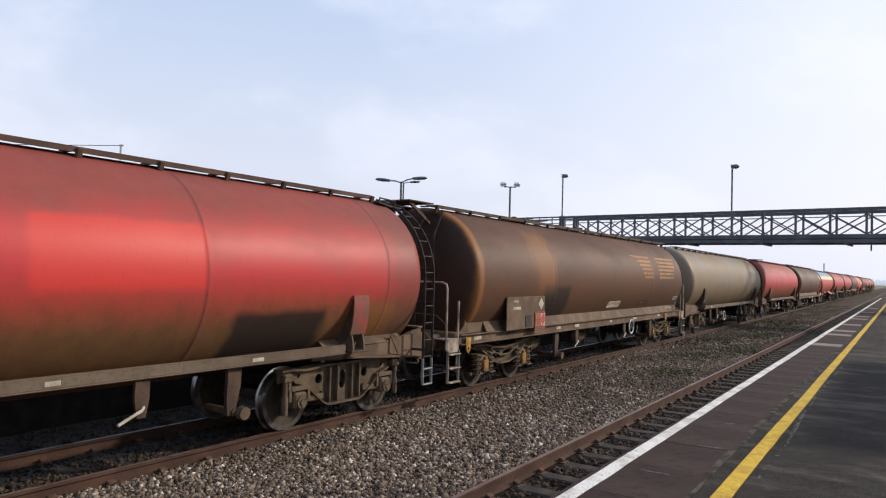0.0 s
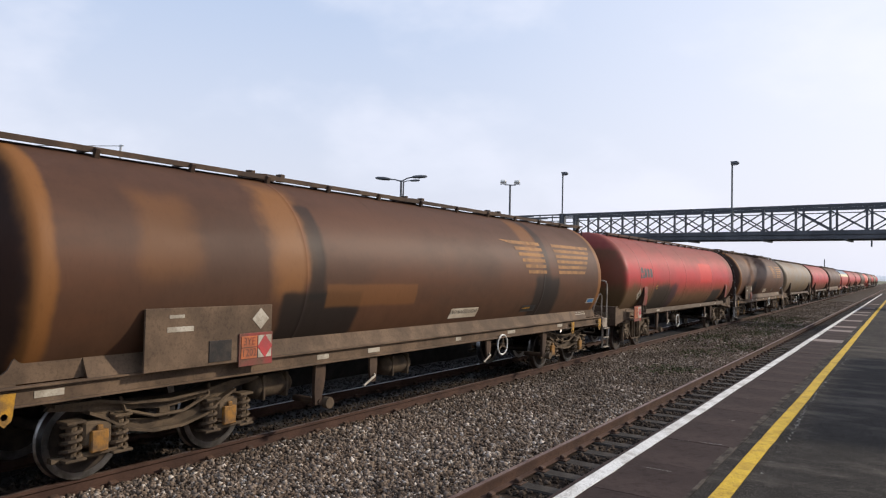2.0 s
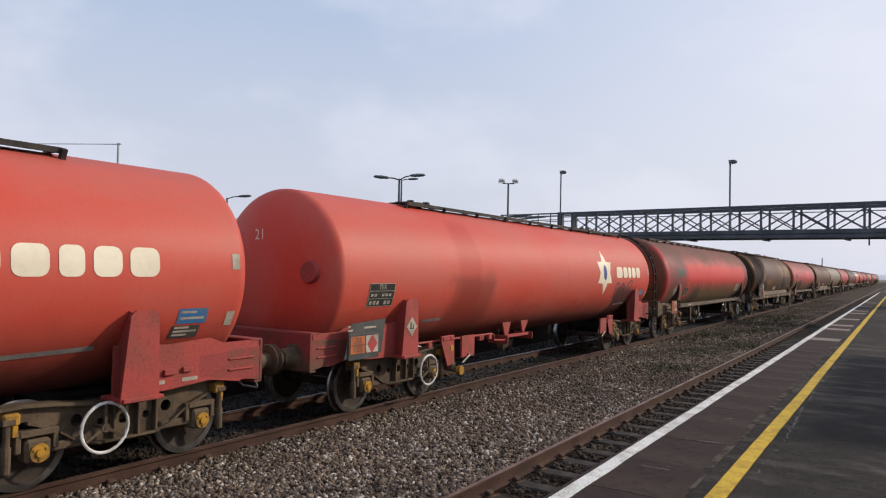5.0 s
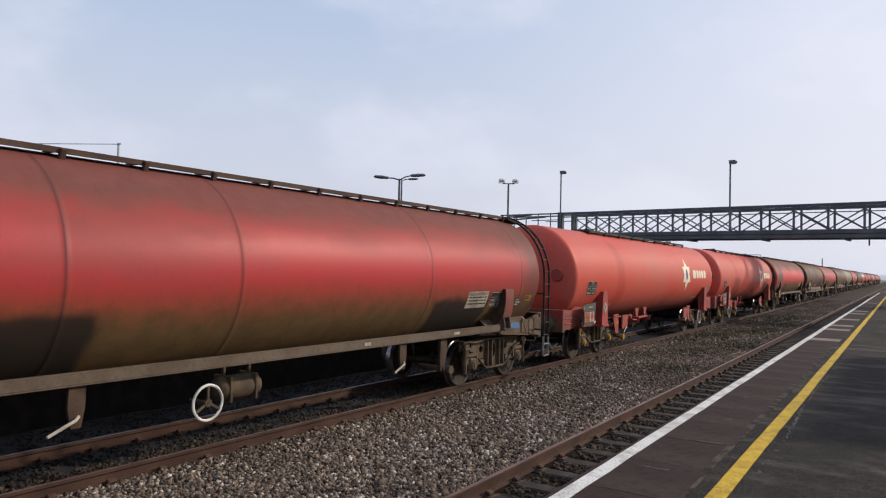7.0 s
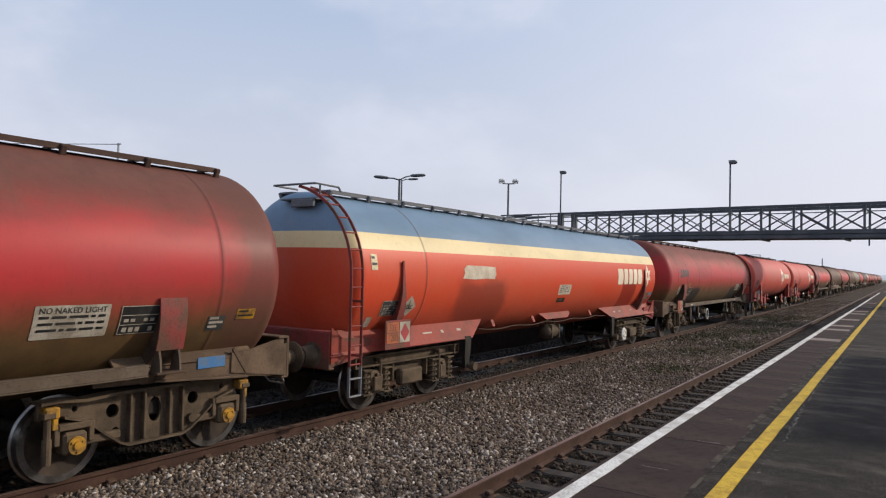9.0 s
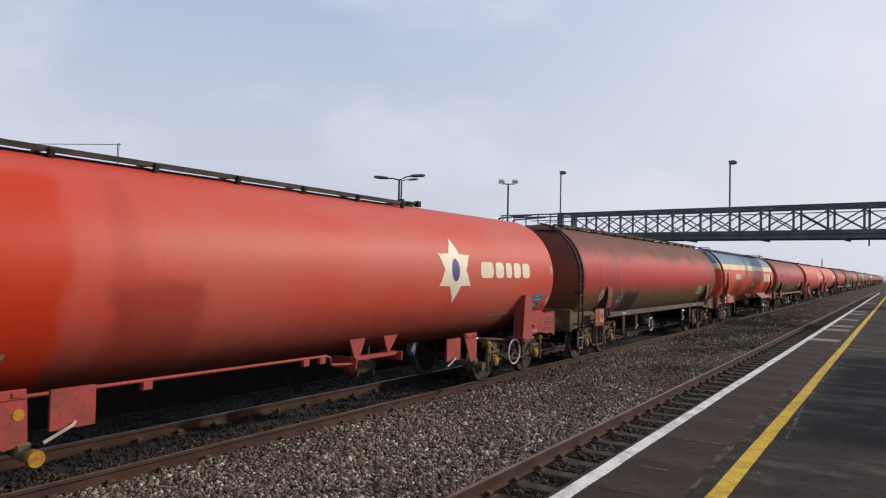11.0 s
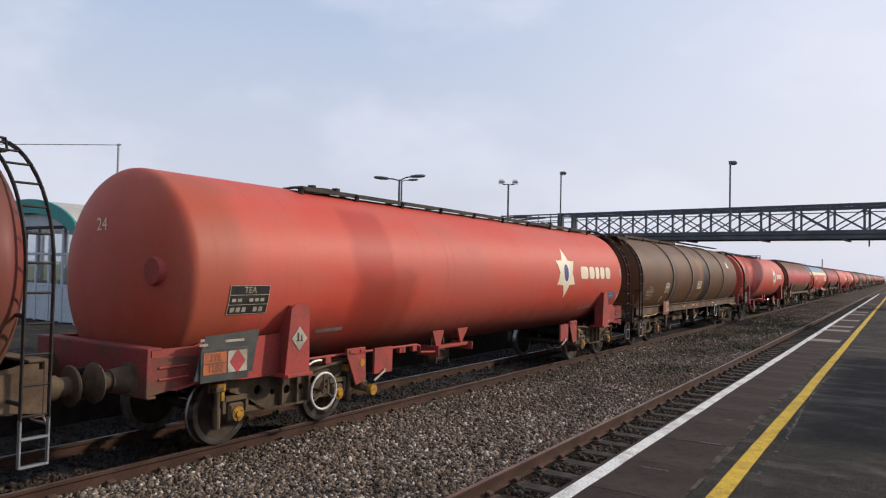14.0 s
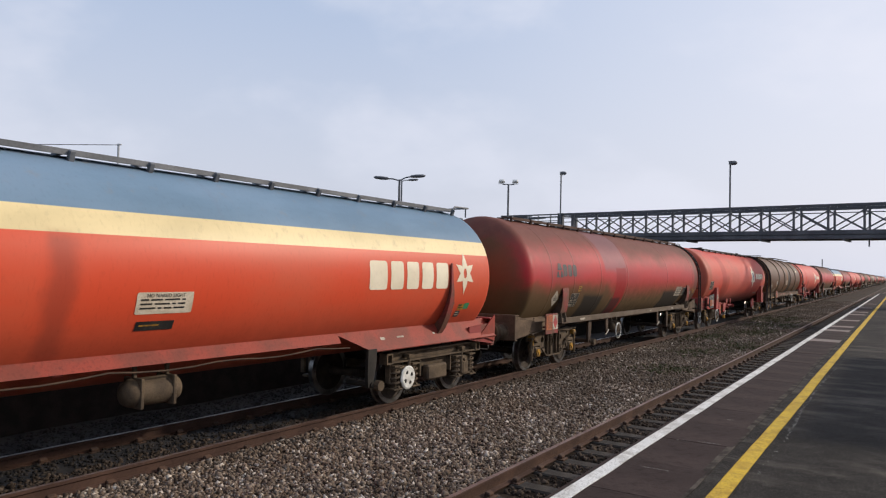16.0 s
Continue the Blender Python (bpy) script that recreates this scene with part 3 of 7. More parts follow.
def leaf_rims(b, m):
    """The flanges of one beam and the stirrups that carry its springs."""
    part("top_flange", shared("leaftop", lambda: Geo().strip(LEAF_TOP[1:-1], 0.89, 1.13, 0.035), BOGIE_DIRT), b, "", m)
    part("bottom_flange", shared("leaflow", lambda: Geo().strip([(y, z - 0.022) for y, z in LEAF_LOW], 0.90, 1.13, 0.035), BOGIE_DIRT), b, "", m)
    stirrup = shared("leafstirrup", lambda: Geo().plate([(0.63, 0.74), (0.66, 0.30), (1.36, 0.30), (1.36, 0.355), (0.74, 0.36), (0.72, 0.76)], 0.97, 1.06), BOGIE_DIRT)
    part("stirrup", stirrup, b, "", m)
    part("stirrup", shared("leafstirrup_b", lambda: Geo().plate([(-0.63, 0.74), (-0.72, 0.76), (-0.74, 0.36), (-1.36, 0.355), (-1.36, 0.30), (-0.66, 0.30)], 0.97, 1.06), BOGIE_DIRT), b, "", m)
    part("hook_bar", shared("leafhook", lambda: Geo().tube([(1.08, -0.62, 0.92), (1.12, -0.58, 0.76), (1.12, -0.2, 0.64), (1.12, 0.2, 0.64), (1.12, 0.56, 0.78), (1.08, 0.60, 0.92)], 0.022, 6), BOGIE_DIRT), b, "", m)


def beam_frame():
    """Channel beam, open to the outside."""
    return Geo().plate([(-1.55, 0.78), (-1.55, 0.945), (1.55, 0.945), (1.55, 0.78)], 0.98, 1.02)


def beam_rims(b, m):
    """Flanges, end boxes, belly plate, traction box and hangers of one channel beam."""
    fl = shared("beamflange", lambda: Geo().box((1.05, 0, 0), (0.16, 3.1, 0.03)), BOGIE_DIRT)
    part("top_flange", fl, b, "", m @ pose(0, 0, 0.95))
    part("bottom_flange", fl, b, "", m @ pose(0, 0, 0.785))
    end = shared("beamend", lambda: Geo().plate([(-0.085, 0.77), (-0.085, 0.965), (0.085, 0.965), (0.085, 0.77)], 0.98, 1.15, "x", [[(-0.055, 0.80), (-0.055, 0.93), (0.055, 0.93), (0.055, 0.80)]]), BOGIE_DIRT)
    drop = shared("beamdrop", lambda: Geo().box((1.02, 0, 0.6), (0.1, 0.05, 0.36)), BOGIE_DIRT)
    link = shared("beamlink", lambda: Geo().box((1.05, 0, 0.62), (0.12, 0.04, 0.32)), BOGIE_DIRT)
    for e in (-1, 1):
        part("end_box", end, b, "", m @ pose(0, e * 1.50, 0))
        part("drop_bar", drop, b, "", m @ pose(0, e * 1.38, 0))
        part("link", link, b, "", m @ pose(0, e * 0.52, 0))
    part("belly_plate", shared("beambelly", lambda: Geo().plate([(-0.62, 0.77), (-0.46, 0.44), (0.46, 0.44), (0.62, 0.77)], 0.97, 1.0), BOGIE_DIRT), b, "", m)
    part("traction_box", shared("beamtraction", lambda: Geo().box((1.08, 0, 0.50), (0.15, 0.66, 0.28), (0, 0, 0), 0.05), BOGIE_DIRT), b, "", m)


def pierced_rims(b, m):
    """The rim of the round hole and the spring stirrups of one pierced plate frame."""
    part("hole_rim", shared("piercedrim", lambda: Geo().ring((1.06, 0, 0.60), (1, 0, 0), 0.165, 0.018, 20, 6), BOGIE_DIRT), b, "", m)
    for e in (-1, 1):
        part("stirrup", shared("piercedstirrup%d" % e, lambda: Geo().plate([(e * 0.70, 0.66), (e * 0.66, 0.30), (e * 0.76, 0.27), (e * 1.30, 0.27), (e * 1.30, 0.34), (e * 0.80, 0.34), (e * 0.82, 0.66)][::e], 0.97, 1.05), BOGIE_DIRT), b, "", m)


def axlebox_geo(kind):
    g = Geo()
    if kind == "cast":
        g.box((1.04, 0, 0.02), (0.2, 0.26, 0.24), (0, 0, 0), 0.03).box((1.04, 0, 0.20), (0.16, 0.36, 0.07)).box((1.04, 0.19, 0.12), (0.14, 0.06, 0.22)).box((1.04, -0.19, 0.12), (0.14, 0.06, 0.22))
        g.slot = 1
        g.cyl((1.13, 0, 0), (1.165, 0, 0), 0.098, 16).cyl((1.16, 0, 0), (1.185, 0, 0), 0.045, 10)
        for k in range(3):
            a = k * 2.094 + 0.5
            g.cyl((1.16, 0.07 * math.cos(a), 0.07 * math.sin(a)), (1.178, 0.07 * math.cos(a), 0.07 * math.sin(a)), 0.014, 6)
    else:
        g.box((1.04, 0, 0.1), (0.16, 0.34, 0.28), (0, 0, 0), 0.03)
        g.box((1.04, 0, -0.12), (0.14, 0.62, 0.05))
        g.slot = 1
        g.box((1.14, 0, 0.02), (0.06, 0.2, 0.24), (0, 0, 0), 0.028).box((1.14, 0, 0.165), (0.05, 0.07, 0.06), (0, 0, 0), 0.02)
    return g


def springs_geo(s):
    g = Geo()
    coil(g, 1.06, s * 0.27, -0.12, 0.24, 0.095, 4)
    g.cyl((1.06, s * 0.27, -0.13), (1.06, s * 0.27, 0.25), 0.06, 10)
    g.box((1.06, s * 0.27, -0.14), (0.24, 0.24, 0.03), (0, 0, 0), 0.02).box((1.06, s * 0.27, 0.26), (0.22, 0.22, 0.03), (0, 0, 0), 0.02)
    return g


def bolster_geo():
    g = Geo()
    g.box((0, 0, 0.70), (1.95, 0.42, 0.22), (0, 0, 0), 0.03).box((0, 0, 0.84), (0.6, 0.6, 0.1), (0, 0, 0), 0.03)
    for s in (-1, 1):
        g.box((0, s * 0.52, 0.42), (1.7, 0.1, 0.1)).box((0.72, s * 0.56, 0.46), (0.08, 0.07, 0.34)).box((-0.72, s * 0.56, 0.46), (0.08, 0.07, 0.34))
    return g


def damper_geo():
    g = Geo()
    g.cyl((1.09, 0, 0.36), (1.09, 0, 0.62), 0.05, 10).cyl((1.09, 0, 0.6), (1.09, 0, 0.86), 0.038, 10).box((1.09, 0, 0.87), (0.12, 0.13, 0.06))
    return g


def corner_geo():
    g = Geo()
    g.box((1.06, 0, 0.77), (0.16, 0.17, 0.13), (0, 0, 0), 0.02).box((1.09, 0.04, 0.66), (0.07, 0.06, 0.14))
    return g


WHEELSETS = []


def bogie(wagon, y, kind, painted=True):
    frame_geo = {"cast": cast_frame, "swan": swan_frame, "pierced": pierced_frame, "leaf": leaf_frame, "beam": beam_frame}[kind]
    b = part("bogie", shared("bolster", bolster_geo, SHADOW_STEEL), wagon, "grimy four-wheel bogie", pose(0, y, 0))
    side = shared("sideframe/" + kind, frame_geo, BOGIE_DIRT)
    rims = {"cast": cast_rims, "swan": swan_rims, "pierced": pierced_rims, "leaf": leaf_rims, "beam": beam_rims}[kind]
    for m in (pose(0, 0, 0), pose(0, 0, 0, 0, 0, 180)):
        part("sideframe", side, b, "", m)
        rims(b, m)
    swung = kind in ("cast", "swan")
    look_box = "cast" if swung else "coil"
    yellow = (YELLOW_PAINT if swung else AXLE_OCHRE) if painted else BOGIE_DIRT
    axle = AXLES[kind]
    for s in (-1, 1):
        w = part("wheelset", shared("wheelset", wheelset_geo, WHEEL_RUST, TREAD), b, "rusty wheels with polished treads", pose(0, s * axle, WHEEL_R))
        WHEELSETS.append((w, s * axle))
        box = shared("axlebox/%s%d" % (look_box, painted), lambda: axlebox_geo(look_box), BOGIE_DIRT, yellow)
        part("axlebox", box, b, "axlebox with a worn yellow cover" if painted else "", pose(0, s * axle, WHEEL_R))
        part("axlebox", box, b, "", pose(0, s * axle, WHEEL_R, 0, 0, 180))
        if not swung:
            for e in (-1, 1):
                part("coil_spring", shared("springs%d" % e, lambda: springs_geo(e), BOGIE_DIRT), b, "", pose(0, s * axle, WHEEL_R))
        else:
            part("axle_arm", shared("axlearm", lambda: Geo().box((1.03, 0, 0.47), (0.09, 0.5, 0.10), (0, 0, 0), 0.02), BOGIE_DIRT), b, "", pose(0, s * 0.70, 0))
            part("corner_stop", shared("corner%d" % painted, corner_geo, yellow), b, "", pose(0, s * 1.27, 0.06))
            part("damper", shared("damper", damper_geo, BOGIE_DIRT), b, "", pose(0, s * 1.30, -0.06))
        if kind == "beam":
            part("damper", shared("damper", damper_geo, BOGIE_DIRT), b, "", pose(0.02, s * 0.90, 0))
    return b


def barrel_at(y, k):
    """Sets a barrel y along its wagon, k times as thick, about its own axis."""
    return Matrix.Translation((0, y, TANK_Z)) @ Matrix.Diagonal((k, 1, k, 1)) @ Matrix.Translation((0, 0, -TANK_Z))


def tank_geo(half, ribs=(), welds=(), dish=0.5, short=0.0):
    """The barrel with dished ends, half is the end of the round barrel; welds: thin seams; ribs: hoops standing proud."""
    r = TANK_R
    n = 14
    head = []
    for i in range(n + 1):
        a = radians(90 * i / n)
        # squarer than an ellipse
        head.append((-half - dish * math.cos(a), max(0.02, r * math.sin(a) ** 0.74)))
    head.append((-half + 0.05, r))
    marks = []
    for y in welds:
        marks += [(y - 0.07, r), (y - 0.014, r), (y - 0.006, r + 0.003), (y + 0.006, r + 0.003), (y + 0.014, r), (y + 0.07, r)]
    for y in ribs:
        marks += [(y - 0.2, r), (y - 0.045, r), (y - 0.038, r + 0.05), (y + 0.038, r + 0.05), (y + 0.045, r), (y + 0.2, r)]
    prof = [(s + short, rr) for s, rr in head] + sorted(marks) + [(-s, rr) for s, rr in head][::-1]
    return Geo().lathe(prof, (0, 0, TANK_Z), "y", 72)


def headstock_geo(half):
    """The buffer beam at one end, with its gussets (built for +y)."""
    g = Geo()
    g.box((0, half, 1.14), (2.45, 0.05, 0.56)).box((0, half - 0.08, 1.42), (2.45, 0.2, 0.03)).box((0, half - 0.05, 0.86), (2.45, 0.12, 0.03))
    for s in (-1, 1):
        g.plate([(half - 0.02, 1.33), (half - 0.02, 0.88), (half - 1.0, 1.02), (half - 1.0, 1.28)], s * 1.2 - 0.02, s * 1.2 + 0.02)
        g.plate([(half - 0.75, 1.62), (half - 0.25, 1.34), (half - 0.9, 1.34)], s * 0.8 - 0.015, s * 0.8 + 0.015)
    return g


def low_beam_geo(half):
    """A shallow buffer beam level with the solebars (built for +y)."""
    g = Geo().box((0, half, 1.06), (2.5, 0.05, 0.36)).box((0, half - 0.16, 1.235), (2.5, 0.34, 0.025))
    for s in (-1, 1):
        g.plate([(half - 0.02, 1.22), (half - 0.02, 0.90), (half - 0.5, 1.0), (half - 0.5, 1.22)], s * 1.2 - 0.02, s * 1.2 + 0.02)
    return g


def buffer_geo():
    g = Geo()
    g.lathe([(0, 0.20), (0.03, 0.20), (0.05, 0.155), (0.28, 0.135), (0.28, 0.11), (0.42, 0.11), (0.43, 0.22), (0.45, 0.235), (0.47, 0.21), (0.48, 0.08)], (0, 0, 0), "y", 18)
    return g


def coupling_geo():
    g = Geo()
    g.box((0, 0.1, 0), (0.16, 0.28, 0.2), (0, 0, 0), 0.03)
    g.tube([(0, 0.2, 0.02), (0.03, 0.30, -0.02), (0, 0.40, -0.12), (-0.03, 0.30, -0.05)], 0.035, 8)
    g.tube([(0.3, 0.05, -0.05), (0.3, 0.2, -0.18), (0.28, 0.36, -0.25), (0.2, 0.42, -0.12)], 0.028, 8)
    g.tube([(-0.4, 0.05, -0.05), (-0.42, 0.2, -0.2), (-0.38, 0.38, -0.24), (-0.3, 0.42, -0.1)], 0.022, 8)
    return g


STRAP_LINE = [(1.432, 2.03), (1.444, 1.93), (1.440, 1.76), (1.415, 1.58), (1.375, 1.42)]


def strap_saddle(w, y, turn, mat):
    """A saddle with the bent strap up the tank's side and the gusseted foot below it."""
    sd = part("saddle", shared("saddle/strap", lambda: saddle_geo("strap"), STEEL_DIRT), w, "", pose(0, y, 0, 0, 0, turn))
    part("strap", shared("saddlestrap/" + mat.name, lambda: Geo().rings([[(x, -0.18, z), (x, 0.18, z), (x + 0.022, 0.18, z), (x + 0.022, -0.18, z)] for x, z in STRAP_LINE]), mat), sd, "faded red strap plate")
    part("foot_plate", shared("saddlefoot", lambda: Geo().box((1.34, 0, 1.16), (0.24, 0.40, 0.03)), STEEL_DIRT), sd)
    for e in (-1, 1):
        part("gusset", shared("saddlegusset", lambda: Geo().plate([(1.24, 1.17), (1.43, 1.17), (1.42, 1.30), (1.385, 1.43), (1.30, 1.43)], -0.014, 0.014, "y"), PALE_RAIL), sd, "", pose(0, e * 0.13, 0))


def saddle_geo(kind):
    """Support between tank and bogie on the +x side (built at y = 0)."""
    g = Geo()
    r = TANK_R + 0.002

    def web(y, top, xo, zb):
        pts = [(r * math.cos(radians(a)), TANK_Z + r * math.sin(radians(a))) for a in range(top, -42, -5)]
        pts += [(1.18, 1.25), (1.22, zb), (xo, zb), (xo, TANK_Z + r * math.sin(radians(top)) - 0.02)]
        g.plate(pts, y - 0.012, y + 0.012, "y")
    if kind == "strap":
        inner = [(r * math.cos(radians(a)), TANK_Z + r * math.sin(radians(a))) for a in range(-11, -62, -6)]
        g.plate(inner + [(0.85, 1.0), (1.10, 1.0), (1.14, 1.14), (1.22, 1.27)] + STRAP_LINE[::-1], -0.155, 0.155, "y")
    elif kind == "plate":
        web(-0.13, -17, 1.42, 0.92)
        g.plate([(-0.27, 0.88), (0.21, 0.88), (0.18, 1.84), (0.12, 1.90), (-0.10, 1.90), (-0.17, 1.84)], 1.415, 1.44)
        g.box((1.25, 0, 0.91), (0.45, 0.5, 0.05))
    else:
        inner = [(r * math.cos(radians(a)), TANK_Z + r * math.sin(radians(a))) for a in range(9, -60, -5)]
        edge = [(1.06, 1.10), (1.22, 1.30), (1.34, 1.55), (1.42, 1.80), (1.44, 2.02), (1.425, 2.3), (1.41, 2.56)]
        g.plate(inner + edge, -0.012, 0.012, "y")
        g.rings([[(x, -d, z), (x, d, z), (x + 0.02, d, z), (x + 0.02, -d, z)] for (x, z), d in zip(edge, (0.08, 0.08, 0.08, 0.08, 0.05, 0.03, 0.02))])
    return g


def walkway_geo(y0, y1, step=1.02, hatch=()):
    g = Geo()
    top = TANK_Z + TANK_R
    for x in (-0.42, 0.42):
        g.box((x, (y0 + y1) / 2, top + 0.005), (0.28, y1 - y0, 0.025))
        g.box((x + math.copysign(0.14, x), (y0 + y1) / 2, top - 0.018), (0.015, y1 - y0, 0.07))
    n = max(2, int((y1 - y0) / step))
    for i in range(n + 1):
        y = y0 + (y1 - y0) * i / n
        for s in (-1, 1):
            g.box((s * 0.56, y, top - 0.07), (0.06, 0.07, 0.16), (0, s * 22, 0)).box((s * 0.36, y, top - 0.01), (0.4, 0.05, 0.03))
    for y in hatch:
        g.cyl((0, y, top - 0.05), (0, y, top + 0.05), 0.26, 18).cyl((0, y, top + 0.05), (0, y, top + 0.08), 0.3, 18)
        g.box((0.2, y + 0.3, top + 0.06), (0.12, 0.1, 0.12)).cyl((0.3, y - 0.4, top), (0.3, y - 0.4, top + 0.09), 0.07, 10)
    return g


def ladder(wagon, y, mat, flip=False, wide=0.27, sides=(1,), top=78, foot=0.43, foot_mat=None):
    """Curved end ladder that follows the tank's round, at the end y."""
    rr = TANK_R + 0.07

    def path():
        pts = [(rr, 0.88), (rr, 1.5), (rr, TANK_Z)]
        pts += [(rr * math.cos(radians(a)), TANK_Z + rr * math.sin(radians(a))) for a in range(8, top + 1, 7)]
        return pts

    def frame_geo():
        g = Geo()
        for d in (0, wide):
            pts = path()
            for i in range(len(pts) - 1):
                a, b = Vector((pts[i][0], 0, pts[i][1])), Vector((pts[i + 1][0], 0, pts[i + 1][1]))
                m = (a + b) / 2
                ang = math.degrees(math.atan2(b.z - a.z, b.x - a.x))
                g.box((m.x, d, m.z), ((b - a).length + 0.012, 0.018, 0.05), (0, -ang, 0), 0.004)
        for z in (1.05, 1.9):
            g.box((rr - 0.12, wide if flip else 0, z), (0.26, 0.03, 0.04))
        return g

    lad = None
    for s in sides:
        lad = part("ladder", shared("ladder%d%d%d/" % (wide * 100, top, flip) + mat.name, frame_geo, mat), wagon, "curved steel end ladder",
                   pose(0, y, 0) if s > 0 else pose(0, y + wide, 0, 0, 0, 180))
        def low_steps():
            g = Geo()
            for d in (0, wide):
                g.box((rr, d, (foot + 0.9) / 2), (0.05, 0.02, 0.9 - foot), (0, 0, 0), 0.004)
            for z in (foot + 0.01, foot + 0.28):
                g.box((rr, wide / 2, z), (0.06, wide, 0.022), (0, 0, 0), 0.004)
            return g
        part("lower_step", shared("lowstep%d/" % (wide * 100) + (foot_mat or GALVANISED).name, low_steps, foot_mat or GALVANISED), lad, "pale worn bottom steps of the ladder")
        rung = shared("rung%d/" % (wide * 100) + mat.name, lambda: Geo().cyl((0, 0, 0), (0, wide, 0), 0.013, 8), mat)
        pts = path()
        dense = []
        for i in range(len(pts) - 1):
            a, b = Vector((pts[i][0], 0, pts[i][1])), Vector((pts[i + 1][0], 0, pts[i + 1][1]))
            for k in range(40):
                dense.append(a.lerp(b, k / 40))
        run, last = 0.25, dense[0]
        for p in dense:
            run += (p - last).length
            last = p
            if run >= 0.29:
                run = 0.0
                part("rung", rung, lad, "", Matrix.Translation(p))
    return lad


def handwheel(wagon, x, y, z, r=0.25):
    def rim():
        return Geo().ring((0, 0, 0), (1, 0, 0), r, 0.018, 24, 7)

    def inside():
        g = Geo().cyl((-0.35, 0, 0), (0.03, 0, 0), 0.022, 8).cyl((-0.02, 0, 0), (0.02, 0, 0), 0.05, 10)
        for k in range(3):
            a = radians(90 + k * 120)
            g.box((0, 0.5 * r * math.cos(a), 0.5 * r * math.sin(a)), (0.02, r, 0.035), (math.degrees(a), 0, 0))
        return g
    h = part("handwheel", shared("handwheel%d" % (r * 100), rim, WHITE_PAINT), wagon, "white-rimmed three-spoke brake handwheel", pose(x, y, z))
    part("spokes", shared("handspoke%d" % (r * 100), inside, BOGIE_DIRT), h)
    return h


def air_tank(wagon, y, z=0.70, mat=None, x=0.62, length=0.8, r=0.17):
    m = mat or BOGIE_DIRT
    t = part("air_reservoir", shared("reservoir%d/" % (r * 1000) + m.name, lambda: Geo().lathe([(-length / 2, 0.05), (-length / 2 + 0.05, r * 0.8), (-length / 2 + 0.12, r), (length / 2 - 0.12, r), (length / 2 - 0.05, r * 0.8), (length / 2, 0.05)], (0, 0, 0), "y", 18)
             .box((0, -0.22, 0), (2 * r + 0.02, 0.05, 2 * r + 0.02), (0, 0, 0), 0.05).box((0, 0.22, 0), (2 * r + 0.02, 0.05, 2 * r + 0.02), (0, 0, 0), 0.05), m), wagon, "", pose(x, y, z))
    part("strap", shared("resstrap/" + m.name, lambda: Geo().box((0, 0, 0.3), (0.05, 0.05, 0.4)), m), t, "", pose(0, 0.22, 0))
    part("strap", MESHES["resstrap/" + m.name], t, "", pose(0, -0.22, 0))
    return t


def hanger(wagon, y, mat, cap=None, z1=1.12):
    g = lambda: Geo().plate([(-0.11, 0), (0.11, 0), (0.10, -0.25), (0.03, -0.55), (0.02, -0.62), (-0.10, -0.62), (-0.12, -0.4)], -0.03, 0.03).cyl((-0.5, 0, -0.58), (0.05, 0, -0.58), 0.05, 10)
    h = part("brake_hanger", shared("hanger/" + mat.name, g, mat), wagon, "", pose(1.25, y, z1))
    part("shaft_end", shared("shaftend" + (cap.name if cap else ""), lambda: Geo().cyl((0.04, 0.1, -0.60), (0.14, 0.1, -0.60), 0.085, 14), cap or BOGIE_DIRT), h)
    return h


def plate_hanger(wagon, y, cap=None, marked=True):
    """Tapered red plate leg with a yellow-capped shaft."""
    h = part("brake_hanger", shared("platehanger", lambda: Geo().box((0, 0, 0.06), (0.05, 0.46, 0.10)).box((0.03, -0.13, 0.06), (0.02, 0.09, 0.05)).box((0.03, 0.13, 0.06), (0.02, 0.09, 0.05)).plate([(-0.22, 0.02), (0.24, 0.02), (0.26, -0.44), (0.02, -0.48)], -0.012, 0.012), RED_FRAME), wagon, "red plate leg below the tank", pose(1.22, y, 1.04))
    part("shaft", shared("hangershaft", lambda: Geo().cyl((-0.5, 0.22, -0.5), (0.1, 0.22, -0.56), 0.055, 10).box((-0.02, 0.22, -0.5), (0.1, 0.16, 0.14), (0, 0, 0), 0.03), BOGIE_DIRT), h)
    part("shaft_end", shared("hangercap" + (cap.name if cap else ""), lambda: Geo().cyl((0.08, 0.27, -0.57), (0.18, 0.27, -0.57), 0.085, 16), cap or YELLOW_PAINT), h, "" if cap else "worn yellow shaft cap")
    if marked:
        part("mark", shared("hangermark", lambda: Geo().cyl((0.012, 0.16, -0.14), (0.018, 0.16, -0.14), 0.06, 14), YELLOW_PAINT), h, "faded yellow round mark")
    return h


def disc_geo():
    g = Geo().lathe([(1.15, 0.03), (1.15, 0.20), (1.18, 0.21), (1.20, 0.18), (1.19, 0.03)], (0, 0, 0), "x", 24)
    g.slot = 1
    for k in range(4):
        a = k * math.pi / 2 + 0.5
        g.cyl((1.18, 0.11 * math.cos(a), 0.11 * math.sin(a)), (1.197, 0.11 * math.cos(a), 0.11 * math.sin(a)), 0.038, 10)
    return g


